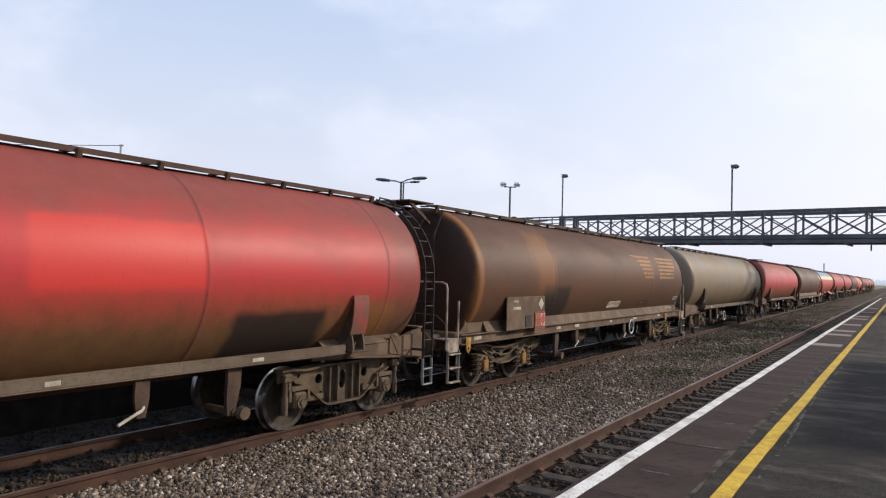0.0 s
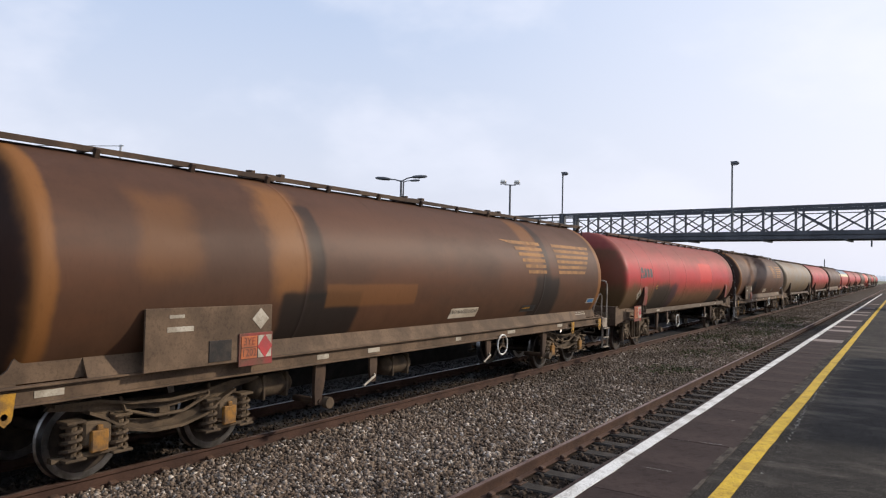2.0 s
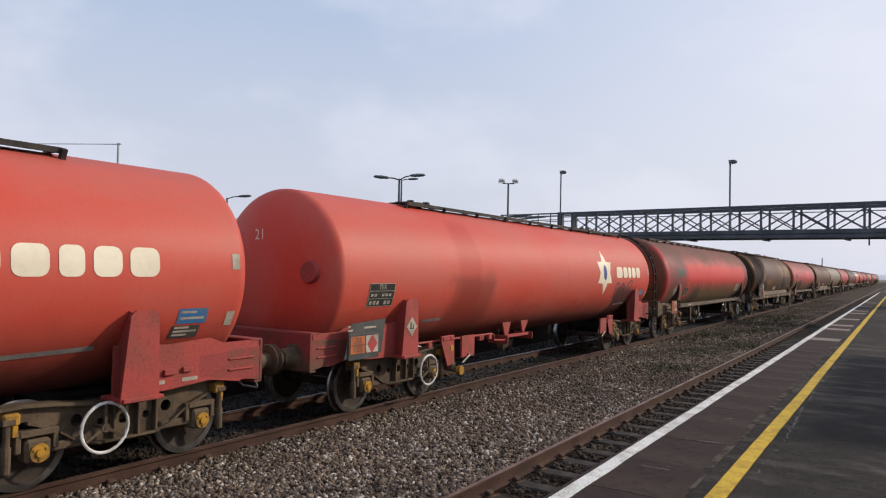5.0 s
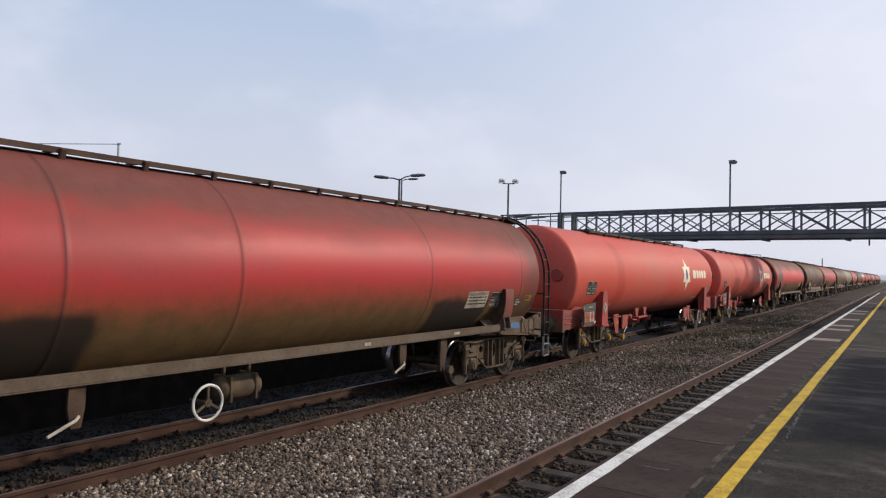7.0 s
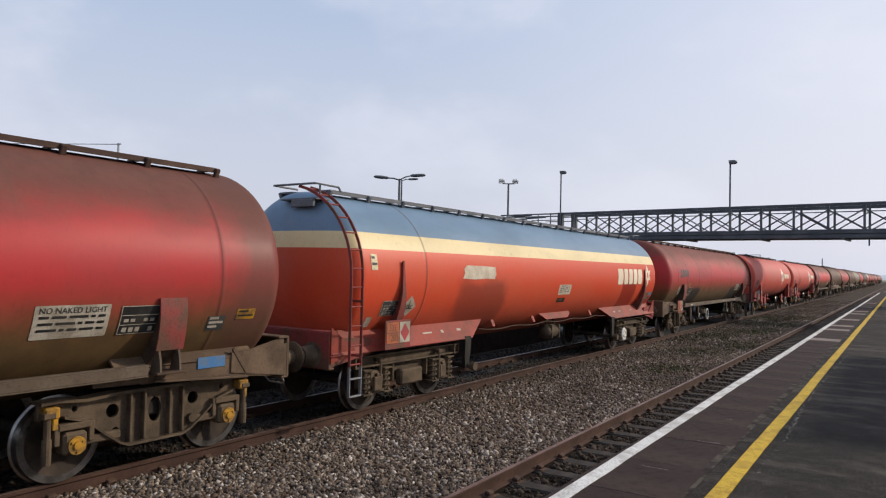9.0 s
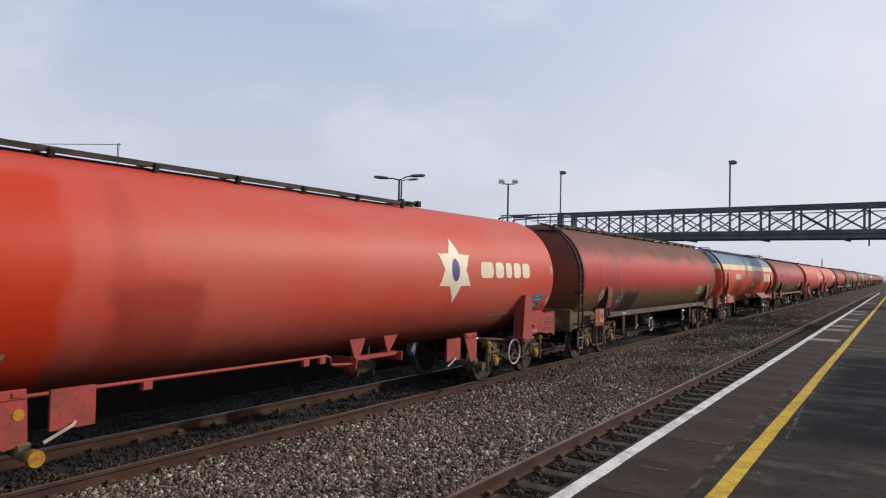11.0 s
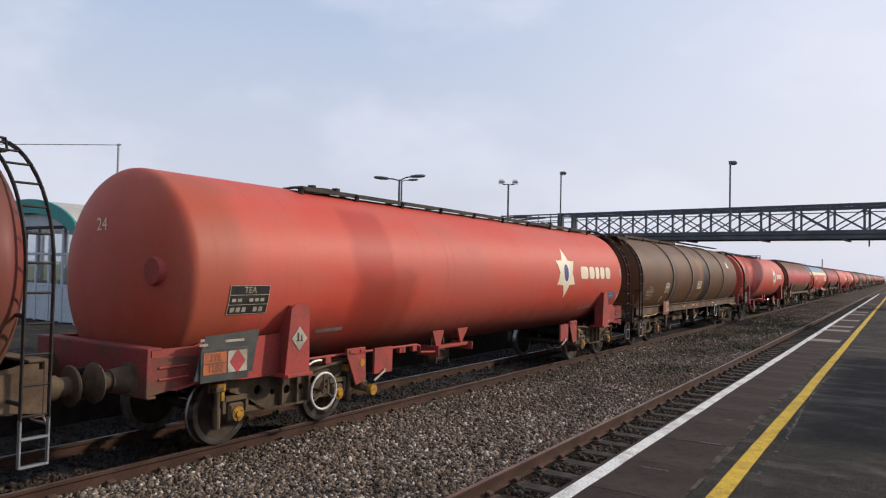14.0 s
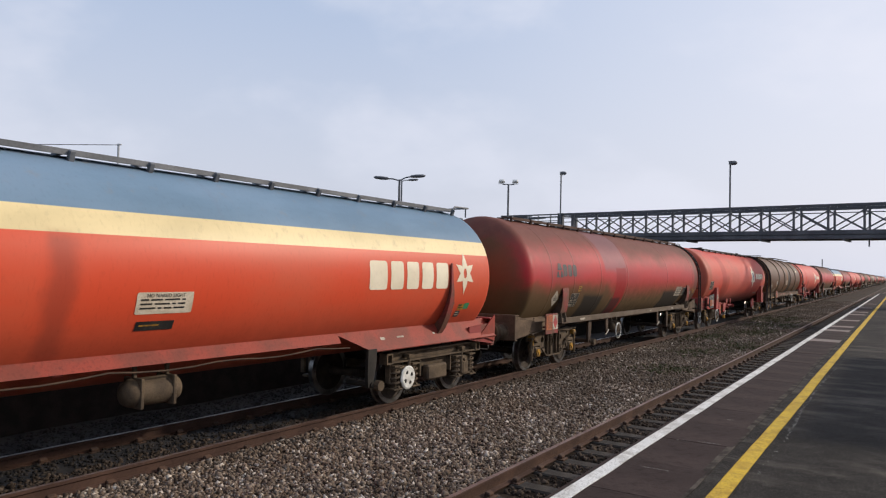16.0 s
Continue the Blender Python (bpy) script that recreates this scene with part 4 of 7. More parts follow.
def lever(wagon, y, mat, z1=1.10, square=False):
    outline = [(-0.24, 0.06), (0.24, 0.06), (0.24, -0.36), (-0.24, -0.36)] if square else [(-0.09, 0.02), (0.09, 0.02), (0.09, -0.2), (0.05, -0.42), (-0.06, -0.42), (-0.1, -0.2)]
    g = lambda: Geo().plate(outline, -0.02, 0.02)
    h = part("lever_bracket", shared("leverbr%d/" % square + mat.name, g, mat), wagon, "", pose(1.3, y, z1))
    part("release_lever", shared("lever", lambda: Geo().tube([(0.02, 0.02, -0.30), (0.08, -0.04, -0.32), (0.10, -0.34, -0.44)], 0.018, 8), OFF_WHITE), h, "white release lever")
    return h


def placard(tank, y, z, x=1.47, w=0.66, h=0.36, codes=True, tilt=0, backing=None):
    """Hazard placard: orange code plate and white square with a red diamond, on a backing plate."""
    def back():
        return Geo().box((0, 0, 0), (0.02, w + 0.04, h + 0.12)).box((-0.12, 0, -0.1), (0.22, 0.05, 0.05))
    p = part("hazard_placard", shared("placback%d/" % (w * 100) + (backing or RED_DIRTY).name, back, backing or RED_DIRTY), tank, "orange hazard placard with a red diamond", pose(x, y, z, 0, tilt, 0))
    part("code_plate", shared("codeplate%d" % (w * 100), lambda: Geo().box((0.013, -w * 0.23, 0.03), (0.008, w * 0.50, h * 0.96)), ORANGE_PLATE), p)

    def ink():
        g = Geo()
        for words, z0, size in (("3YE", 0.03 + h * 0.24, h * 0.46), ("1202", 0.03 - h * 0.24, h * 0.46)):
            vs, fs = lettering(words)
            b = len(g.v)
            g.v.extend((0.0195, -w * 0.23 + x * size * 0.9, z0 + z * size) for x, z in vs)
            for f in fs:
                g.face([b + i for i in f])
        g.slot = 0
        return g.box((0.0185, -w * 0.23, 0.03), (0.003, w * 0.50, 0.012), (0, 0, 0), 0.001)
    tagged(part("code_print", shared("codeprint%d" % (w * 100), ink, RED_DIRTY, smooth=0), p), kind="stuff")
    part("diamond_plate", shared("diaplate%d" % (w * 100), lambda: Geo().box((0.013, w * 0.27, 0.03), (0.008, w * 0.44, h * 0.96)), OFF_WHITE), p)
    part("red_diamond", shared("diamond%d" % (w * 100), lambda: Geo().plate([(w * 0.27, 0.03 - 0.15), (w * 0.27 + 0.125, 0.03), (w * 0.27, 0.03 + 0.15), (w * 0.27 - 0.125, 0.03)], 0.017, 0.021), RED_MARK), p)
    return p


def eco_diamond(tank, y, h, size=0.21):
    w = arc(h)
    part("warning_diamond", Skin(0.006).poly([(0, -size), (size, 0), (0, size), (-size, 0)], y, w).mesh("warning_diamond", OFF_WHITE), tank, "white diamond warning label")
    s = Skin(0.010)
    s.poly([(-0.10, -0.05), (0.10, -0.05), (0.10, -0.035), (-0.10, -0.035)], y, w).poly([(-0.03, -0.035), (0.0, -0.035), (0.0, 0.10), (-0.02, 0.10)], y, w).poly([(0.02, -0.035), (0.09, 0.02), (0.08, 0.035), (0.0, -0.02)], y, w).poly([(-0.07, -0.03), (-0.03, 0.03), (-0.05, 0.04), (-0.09, -0.02)], y, w)
    part("warning_symbol", s.mesh("warning_symbol", BLACK_PLATE), tank)


def data_panel(tank, y0, y1, h0, h1, title="TEA", ink=None, plate=None):
    """Black panel in three rows; the title can be read, the rest are bars."""
    w0, w1 = arc(h0), arc(h1)
    d = (w1 - w0) / 3
    ink = ink or OFF_WHITE
    part("data_panel", Skin(0.005).rect(y0, w0, y1, w1).mesh("data_panel", plate or BLACK_PLATE), tank, "black data panel with white lettering")
    s = Skin(0.009)
    if title:
        s.words(title, (y0 + y1) / 2, w1 - d * 0.5, d * 0.9)
    n = max(3, int((y1 - y0) / 0.1))
    for row, hgt in ((1.5, 0.34), (2.5, 0.5)):
        for k in range(n):
            if (k * 7 + int(row)) % 4 == 3:
                continue
            u = y0 + 0.05 + (y1 - y0 - 0.1) * k / n
            s.rect(u, w1 - d * row - d * hgt / 2, u + (y1 - y0 - 0.1) / n * 0.68, w1 - d * row + d * hgt / 2)
    t = 0.008
    for ww in (w0, w0 + d, w0 + 2 * d, w1 - t):
        s.rect(y0, ww, y1, ww + t)
    s.rect(y0, w0, y0 + t, w1).rect(y1 - t, w0, y1, w1)
    part("panel_print", s.mesh("panel_print", ink), tank)


def notice(tank, y0, y1, h0, h1, title="NO NAKED LIGHT", paper=None, ink=None, rows=4):
    w0, w1 = arc(h0), arc(h1)
    part("notice", Skin(0.005).rect(y0, w0, y1, w1, 0.02).mesh("notice", paper or OFF_WHITE), tank, "pale warning notice, lettered")
    s = Skin(0.009)
    hgt = (w1 - w0) / (rows + 1.2)
    if title:
        size = min(hgt * 1.25, (y1 - y0) / (0.62 * len(title)))
        s.words(title, (y0 + y1) / 2, w1 - hgt * 0.8, size)
    for i in range(1 if title else 0, rows):
        u = y0 + 0.05
        k = i
        while u < y1 - 0.12:
            ln = 0.05 + 0.05 * ((k * 5) % 4)
            s.rect(u, w1 - hgt * (i + 0.95), min(u + ln, y1 - 0.05), w1 - hgt * (i + 0.55))
            u += ln + 0.03
            k += 1
    part("notice_print", s.mesh("notice_print", ink or BLACK_PLATE), tank)


def label_plate(tank, y, h, w, hgt, mat, label, ink=None, rows=2):
    a = arc(h)
    part("label", Skin(0.005).rect(y - w / 2, a - hgt / 2, y + w / 2, a + hgt / 2).mesh("label", mat), tank, label)
    if ink:
        s = Skin(0.009)
        for i in range(rows):
            z = a + hgt / 2 - hgt * (i + 0.75) / (rows + 0.5)
            s.rect(y - w * 0.42, z, y + w * (0.1 + 0.3 * ((i * 3) % 2)), z + hgt * 0.16)
        part("label_print", s.mesh("label_print", ink), tank)


def star_badge(tank, y, h, r_out, r_in, mat, oval, oval_r):
    """Six-pointed badge with curved sides and an oval in the middle; drawn as a ring so that the oval shows."""
    w, pts, hole = arc(h), [], []
    for k in range(12):
        a0, a1 = radians(90 + 30 * k), radians(90 + 30 * (k + 1))
        r0, r1 = (r_out[0], r_in) if k % 2 == 0 else (r_in, r_out[0])
        if k in (0, 6):
            r0 = r_out[1]
        if k in (5, 11):
            r1 = r_out[1]
        for i in range(5):
            f = i / 5
            e = f ** 0.55 if k % 2 == 0 else 1 - (1 - f) ** 0.55
            r, a = r0 + (r1 - r0) * e, a0 + (a1 - a0) * f
            pts.append((r * math.cos(a) * 1.05, r * math.sin(a)))
            hole.append((oval_r[0] * math.cos(a), oval_r[1] * math.sin(a)))
    s = Skin(0.005)
    n = len(pts)
    for i in range(n):
        j = (i + 1) % n
        s.poly([hole[i], pts[i], pts[j], hole[j]], y, w)
    part("badge", s.mesh("badge", mat), tank, "pale six-pointed star badge")
    if oval:
        part("badge_oval", Skin(0.006).poly(hole, y, w).mesh("badge_oval", oval), tank)


def brand_blocks(tank, y0, y1, h0, h1, widths, mat, label, lean=0.0, radius=0.1):
    """A brand's wordmark as a row of plain rounded blocks."""
    w0, w1 = arc(h0), arc(h1)
    total, u = sum(widths) + 0.24 * (len(widths) - 1), y0
    unit = (y1 - y0) / total
    s = Skin(0.005)
    for k in widths:
        r = min(radius, k * unit * 0.3, (w1 - w0) * 0.3)
        s.rect(u, w0, u + k * unit, w1, r)
        u += (k + 0.24) * unit
    part("wordmark", s.mesh("wordmark", mat), tank, label)


def end_number(tank, half, words, x, z, size=0.24):
    vs, fs = lettering(words)
    bm = bmesh.new()
    made = [bm.verts.new((x + a * size, -half + 0.008, z + b * size)) for a, b in vs]
    for f in fs:
        bm.faces.new([made[i] for i in f])
    me = bpy.data.meshes.new("end_number")
    bm.to_mesh(me)
    bm.free()
    me.materials.append(BRAND_WHITE)
    part("end_number", me, tank)


def running_gear(w, half_frame, bog, kind, frame_mat, painted=True, rear=None, nose=0.0, low=False):
    """Bogies, buffer beams, buffers, couplings and centre sill, common to all."""
    for s in (-1, 1):
        bogie(w, -(rear or bog) if s < 0 else bog, kind, painted)
        m = pose(0, 0, 0) if s > 0 else pose(0, nose, 0, 0, 0, 180)
        end = half_frame if s > 0 else half_frame - nose
        part("headstock", shared("headstock%d_%d/" % (half_frame * 100, low) + frame_mat.name, lambda: low_beam_geo(half_frame) if low else headstock_geo(half_frame), frame_mat), w, "", m)
        for x in (-0.87, 0.87):
            part("buffer", shared("buffer", buffer_geo, BOGIE_DIRT), w, "grimy round buffer", pose(x, s * end, 1.06, 0, 0, 0 if s > 0 else 180))
        part("coupling", shared("coupling", coupling_geo, SHADOW_STEEL), w, "", pose(0, s * end, 1.02, 0, 0, 0 if s > 0 else 180))
        part("shunting_handle", shared("shunthandle", lambda: Geo().tube([(1.05, 0.02, 0.92), (1.05, 0.10, 0.76), (1.0, 0.14, 0.72), (0.72, 0.14, 0.72), (0.68, 0.08, 0.80), (0.68, 0.02, 0.92)], 0.014, 6), GREY_STRIP), w, "pale bent shunting handle", pose(0, s * end, 0, 0, 0, 0 if s > 0 else 180))
    part("centre_sill", shared("sill%d" % (half_frame * 100), lambda: Geo().box((0, 0, 0.98), (0.5, 2 * half_frame - 0.2, 0.12)), SHADOW_STEEL), w)


def wagon_base(label):
    w = new("tank_wagon")
    return tagged(w, label, "tank wagon", "wagons of the passing freight train")


def plain_frame_wagon(label, paint, mark=SLATE_MARK, ladder_end=1, wheel_at="frame", detail=True, logo=True, strap_mat=None, welds=(-6.65, -5.24, -3.3, -1.0, 3.4, 7.0), painted=True, short=0.0, front_marks=True, back=0.0, wheel_y=-1.42, tank_y=-0.6, nose=0.0, girth=1.035, gear=0.0, panel=0.0):
    """Red tank carried on strap saddles with a light side rail."""
    w = wagon_base(label)
    me = tank_geo(7.82, (), welds, 0.48, short).mesh("tank")
    me.materials.append(paint)
    tank = part("tank", me, w, "long red cylindrical tank under brown road grime", barrel_at(0, girth))
    running_gear(w, 8.36, 6.38, "cast", FRAME_DIRT, painted and detail, 5.92 - max(back * 1.4, back), nose)
    sm = strap_mat or RED_DIRTY
    for s in (-1, 1):
        y = -5.97 + back if s < 0 else 6.30
        strap_saddle(w, y, 0, sm)
        strap_saddle(w, y, 180, sm)

    def rail():
        g = Geo()
        g.box((1.36, 0.1, 1.20), (0.03, 11.9, 0.11)).box((1.33, 0.1, 1.262), (0.09, 11.9, 0.016)).box((1.33, 0.1, 1.137), (0.09, 11.9, 0.016))
        for k in range(7):
            g.box((1.2, -5.2 + k * 1.85, 1.18), (0.3, 0.04, 0.1))
        return g
    r1 = part("side_rail", shared("siderail", rail, PALE_RAIL), w, "grimy light-grey side rail")
    part("side_rail", shared("siderail", rail, PALE_RAIL), w, "", pose(0, 0.2, 0, 0, 0, 180))

    def ticks():
        g = Geo()
        for y, l in ((-4.5, 0.34), (1.6, 0.16), (4.3, 0.2)):
            g.box((1.378, y, 1.20), (0.004, l, 0.05))
        return g
    tagged(part("stencil_print", shared("railticks", ticks, OFF_WHITE), r1), kind="stuff")

    def end_plates(e):
        g = Geo()
        if e:
            outline = [(e * 8.3, 1.42), (e * 8.3, 0.98), (e * 8.05, 0.90), (e * 7.2, 1.0), (e * 5.5, 1.05), (e * 5.5, 1.2), (e * 7.0, 1.2), (e * 7.7, 1.30)]
            g.plate(outline[::e], 1.17, 1.2).plate(outline[::e], -1.2, -1.17)
            for x in (-1, 1):
                g.rings([[(x * a, y, z) for a, z in ((0.95, 1.40), (1.19, 1.20), (1.21, 1.22), (0.97, 1.42))] for y in (e * 5.75, e * 7.75)])
            g.box((0, e * 7.7, 1.12), (2.3, 1.2, 0.03))
            g.box((1.215, e * 7.5, 1.17), (0.03, 0.05, 0.4), (e * 35, 0, 0)).box((1.23, e * 6.9, 1.0), (0.1, 1.4, 0.03), (e * -4, 0, 0))
        return g
    for e in (-1, 1):
        part("end_frame", shared("endframe%d" % e, lambda: end_plates(e), FRAME_DIRT), w, "", pose(0, nose if e < 0 else 0, 0))
    part("walkway", shared("walkway/a%d" % (nose * 100), lambda: walkway_geo(-7.4 + nose, 7.55, 1.02), WALK_GRIME), w, "narrow steel roof walkway on brackets", pose(0, 0, (girth - 1) * TANK_R))
    if ladder_end:
        y = 8.0 if ladder_end > 0 else -8.38
        ladder(w, y, BLACK_IRON, ladder_end < 0)
        part("ladder_platform", shared("ladplat%d" % ladder_end, lambda: Geo().box((0.36, ladder_end * 7.86, 3.61), (0.7, 0.55, 0.03), (ladder_end * -8, 0, 0)).tube([(0.62, ladder_end * 7.7, 3.62), (0.62, ladder_end * 7.72, 3.74), (0.62, ladder_end * 8.16, 3.72), (0.62, ladder_end * 8.18, 3.58)], 0.016, 6), BLACK_IRON), w)
    for y in (-4.2 + gear, 4.0):
        hanger(w, y, STEEL_DIRT)
    lever(w, -3.1 + gear * 1.3, STEEL_DIRT)
    lever(w, 2.65, STEEL_DIRT)
    if wheel_at == "frame":
        handwheel(w, 1.30, wheel_y, 0.70, 0.22)
    else:
        handwheel(w, 1.26, 6.14, 0.62)
    air_tank(w, tank_y, 0.75, None, 0.85)
    if not detail:
        return w
    placard(w, -6.86 + back * 1.2, 1.19)
    if logo:
        brand_blocks(tank, -6.12 + back, -5.25 + back, 0.02, 0.23, (1, 0.95, 1), mark, "faded wordmark as plain blocks")
        s = Skin(0.005)
        wz = arc(0.125)
        s.poly([(-0.22, -0.17), (-0.02, -0.17), (-0.1, -0.02), (-0.14, -0.02)], -6.33 + back, wz).poly([(0.02, -0.17), (0.22, -0.17), (0.14, -0.02), (0.06, -0.02)], -6.33 + back, wz).poly([(-0.14, 0.0), (-0.04, 0.0), (0.04, 0.0), (0.14, 0.0), (0.08, 0.17), (-0.08, 0.17)], -6.33 + back, wz)
        part("emblem", s.mesh("emblem", mark), tank)
    eco_diamond(tank, -6.42 + back, -0.36)
    if front_marks:
        data_panel(tank, -5.0 + back + panel, -4.48 + back + panel, -0.53, -0.28)
    label_plate(tank, -4.8, -0.2, 0.2, 0.14, YELLOW_PAINT, "small yellow sticker", BLACK_PLATE)
    if not front_marks:
        return w
    notice(tank, 4.75, 5.55, -0.46, -0.22)
    data_panel(tank, 5.68, 6.18, -0.46, -0.24, "")
    label_plate(tank, 7.0, -0.42, 0.26, 0.2, GREY_PLATE, "grey data sticker", OFF_WHITE, 3)
    label_plate(tank, 7.45, -0.35, 0.3, 0.14, YELLOW_PAINT, "small yellow sticker", BLACK_PLATE)
    part("blue_label", shared("bluelabel", lambda: Geo().box((1.21, 7.05, 1.19), (0.006, 0.42, 0.14)), BLUE_MARK), w, "pale blue depot label")
    return w


def red_saddle_wagon(label, paint, number="", ladder_end=1, ladders=(1,), detail=True, scrawl=False, cradle_y=-1.2, back=0.0, rear_wheel=True, marks=0.0, panel=0.0, nose=0.0, bare_end=False):
    """Bright red tank on plate saddles, with red brackets below and a star badge."""
    w = wagon_base(label)
    half = 8.16
    me = tank_geo(7.80, (), (), 0.36, nose).mesh("tank")
    me.materials.append(paint)
    tank = part("tank", me, w, "bright red cylindrical tank with a faded spill band")
    running_gear(w, 8.34, 6.46, "swan", RED_DIRTY, True, 5.66 - back, nose)
    for s in (-1, 1):
        y = -5.84 + back if s < 0 else 6.42
        part("saddle", shared("saddle/plate", lambda: saddle_geo("plate"), RED_FRAME), w, "red plate saddle", pose(0, y, 0))
        part("saddle", shared("saddle/plate", lambda: saddle_geo("plate"), RED_FRAME), w, "", pose(0, y, 0, 0, 0, 180))

    def end_plates(e):
        g = Geo()
        if e:
            for x in (-1.2, 1.2):
                g.plate([(e * 8.3, 1.42), (e * 8.3, 0.96), (e * 7.95, 0.90), (e * 7.5, 0.97), (e * 6.9, 0.92), (e * 6.2, 0.91), (e * 6.2, 1.50), (e * 6.9, 1.46), (e * 7.5, 1.50), (e * 7.7, 1.42)][::e], x - 0.02, x + 0.02)
            g.box((0, e * 7.6, 1.3), (2.35, 1.3, 0.03)).box((1.23, e * 6.9, 1.13), (0.06, 0.16, 0.07)).box((1.23, e * 7.15, 1.14), (0.06, 0.14, 0.06))
            for z in (1.06, 1.2):
                g.box((1.22, e * 8.0, z), (0.04, 0.42, 0.025))
        return g
    for e in (-1, 1):
        part("end_frame", shared("redends%d" % e, lambda: end_plates(e), RED_FRAME), w, "faded red end frame", pose(0, nose if e < 0 else 0, 0))

    def pipes():
        g = Geo()
        g.tube([(1.1, -5.3, 1.05), (1.1, cradle_y - 1.3, 1.05), (1.1, cradle_y - 1.2, 1.02), (1.08, cradle_y - 1.15, 0.9), (1.08, cradle_y - 0.6, 0.86)], 0.022, 8)
        for y in (cradle_y - 1.4, cradle_y - 1.75, -3.0, -4.9):
            g.box((1.1, y, 0.99), (0.08, 0.13, 0.1))
        return g
    part("side_pipe", shared("redpipe%d" % (cradle_y * 10), pipes, RED_FRAME), w)

    def cradle():
        g = Geo()
        for y in (-0.45, 0.45):
            g.plate([(y - 0.2, 0.30), (y + 0.2, 0.30), (y + 0.06 * (1 if y < 0 else -1), -0.02), (y - 0.06, -0.02)], 0.98, 1.02)
        g.box((1.0, 0, -0.02), (0.14, 1.3, 0.06)).box((0.9, 0.62, -0.06), (0.5, 0.04, 0.16)).box((0.9, -0.62, -0.08), (0.5, 0.04, 0.2))
        return g
    part("tank_cradle", shared("redcradle", cradle, RED_FRAME), w, "", pose(0, cradle_y, 0.95))
    air_tank(w, cradle_y + 0.1, 0.70, BOGIE_DIRT, 0.62, 0.7, 0.14)
    plate_hanger(w, -4.36 + back)
    plate_hanger(w, 4.52 + marks, BOGIE_DIRT, False)
    lever(w, -3.75 + back * 0.8, RED_FRAME, 1.06, True)
    lever(w, 3.75 + marks, RED_FRAME, 1.04, True)
    if not rear_wheel:
        handwheel(w, 1.26, 6.1, 0.62, 0.27)
    else:
        handwheel(w, 1.26, -5.12, 0.57, 0.27)
    if ladder_end < 0:
        part("walkway", shared("walkway/f", lambda: walkway_geo(-7.9, 2.7, 1.3, (3.4,)), BLACK_IRON), w, "dark roof walkway on brackets")
    elif bare_end:
        part("walkway", shared("walkway/g", lambda: walkway_geo(-5.0, 5.9, 1.3, (-4.1, 4.9)), BLACK_IRON), w, "dark roof walkway on brackets")
    else:
        part("walkway", shared("walkway/b", lambda: walkway_geo(-5.0, 7.1, 1.3, (-4.1, 4.9)), BLACK_IRON), w, "dark roof walkway on brackets")
    part("manway", shared("manway/red", lambda: Geo().lathe([(-half - 0.06, 0.02), (-half - 0.06, 0.16), (-half - 0.02, 0.18), (-half + 0.3, 0.17)], (0.92, 0.08, 2.34), "y", 18), RED_FRAME), w, "round bolted flange on the tank end", pose(0, nose, 0))
    if ladder_end:
        y = 8.1 if ladder_end > 0 else -8.12
        ladder(w, y, BLACK_IRON, ladder_end < 0, 0.27, ladders, foot_mat=GREY_STRIP)
        if len(ladders) > 1 or ladder_end > 0:
            part("ladder_platform", shared("ladplatb%d" % ladder_end, lambda: Geo().box((0, ladder_end * 7.95, 3.74), (0.95, 0.8, 0.03)).box((0.3, ladder_end * 7.75, 3.62), (0.05, 0.5, 0.05), (ladder_end * 25, 0, 0)), BLACK_IRON), w)
    if not detail:
        return w
    star_badge(tank, 3.64 + marks, 0.09, (0.62, 0.66), 0.36, BRAND_WHITE, NAVY_MARK, (0.14, 0.22))
    brand_blocks(tank, 4.6 + marks, 6.83 + marks, -0.02, 0.215, (1.35, 0.95, 0.7, 0.85, 0.95), BRAND_WHITE, "white wordmark as plain rounded blocks", radius=0.12)
    data_panel(tank, -7.05 + panel, -6.38 + panel, -0.36, -0.09)
    label_plate(tank, 7.15, -0.36, 0.42, 0.2, BLUE_MARK, "blue depot label", OFF_WHITE)
    label_plate(tank, 7.1, -0.50, 0.4, 0.18, GREY_PLATE, "grey data sticker", OFF_WHITE, 3)
    label_plate(tank, 7.72, 0.12, 0.12, 0.2, OFF_WHITE, "small white notice")
    label_plate(tank, 7.72, -0.4, 0.12, 0.2, OFF_WHITE, "small white notice")
    part("diamond_plate", shared("saddledia", lambda: Geo().plate([(0, -0.17), (0.15, 0), (0, 0.17), (-0.15, 0)], 1.442, 1.448), OFF_WHITE), w, "white diamond warning label", pose(0, -5.85 + back, 1.42))
    tagged(part("warning_symbol", shared("saddlesym", lambda: Geo().box((1.45, 0, -0.03), (0.003, 0.14, 0.012)).box((1.45, -0.03, 0.03), (0.003, 0.03, 0.11)).box((1.45, 0.04, 0.01), (0.003, 0.02, 0.07)), BLACK_PLATE), w, "", pose(0, -5.85 + back, 1.42)), kind="stuff")
    part("info_board", shared("infoboard", lambda: Geo().plate([(-0.50, 1.02), (0.40, 1.06), (0.50, 1.60), (-0.36, 1.55)], 1.43, 1.45), GREY_PLATE), w, "dark slate information board, cut at a slant", pose(0, -7.10 + back, 0))

    def print_bars():
        g = Geo()
        for y, z, l in ((-0.38, 1.53, 0.06), (-0.36, 1.47, 0.12), (0.12, 1.50, 0.3)):
            g.box((1.453, y, z), (0.003, l, 0.03))
        return g
    tagged(part("board_print", shared("boardprint", print_bars, OFF_WHITE), w, "", pose(0, -7.12 + back, -0.02)), kind="stuff")
    placard(w, -7.16 + back, 1.19, 1.462, 0.70, 0.28, backing=GREY_PLATE)
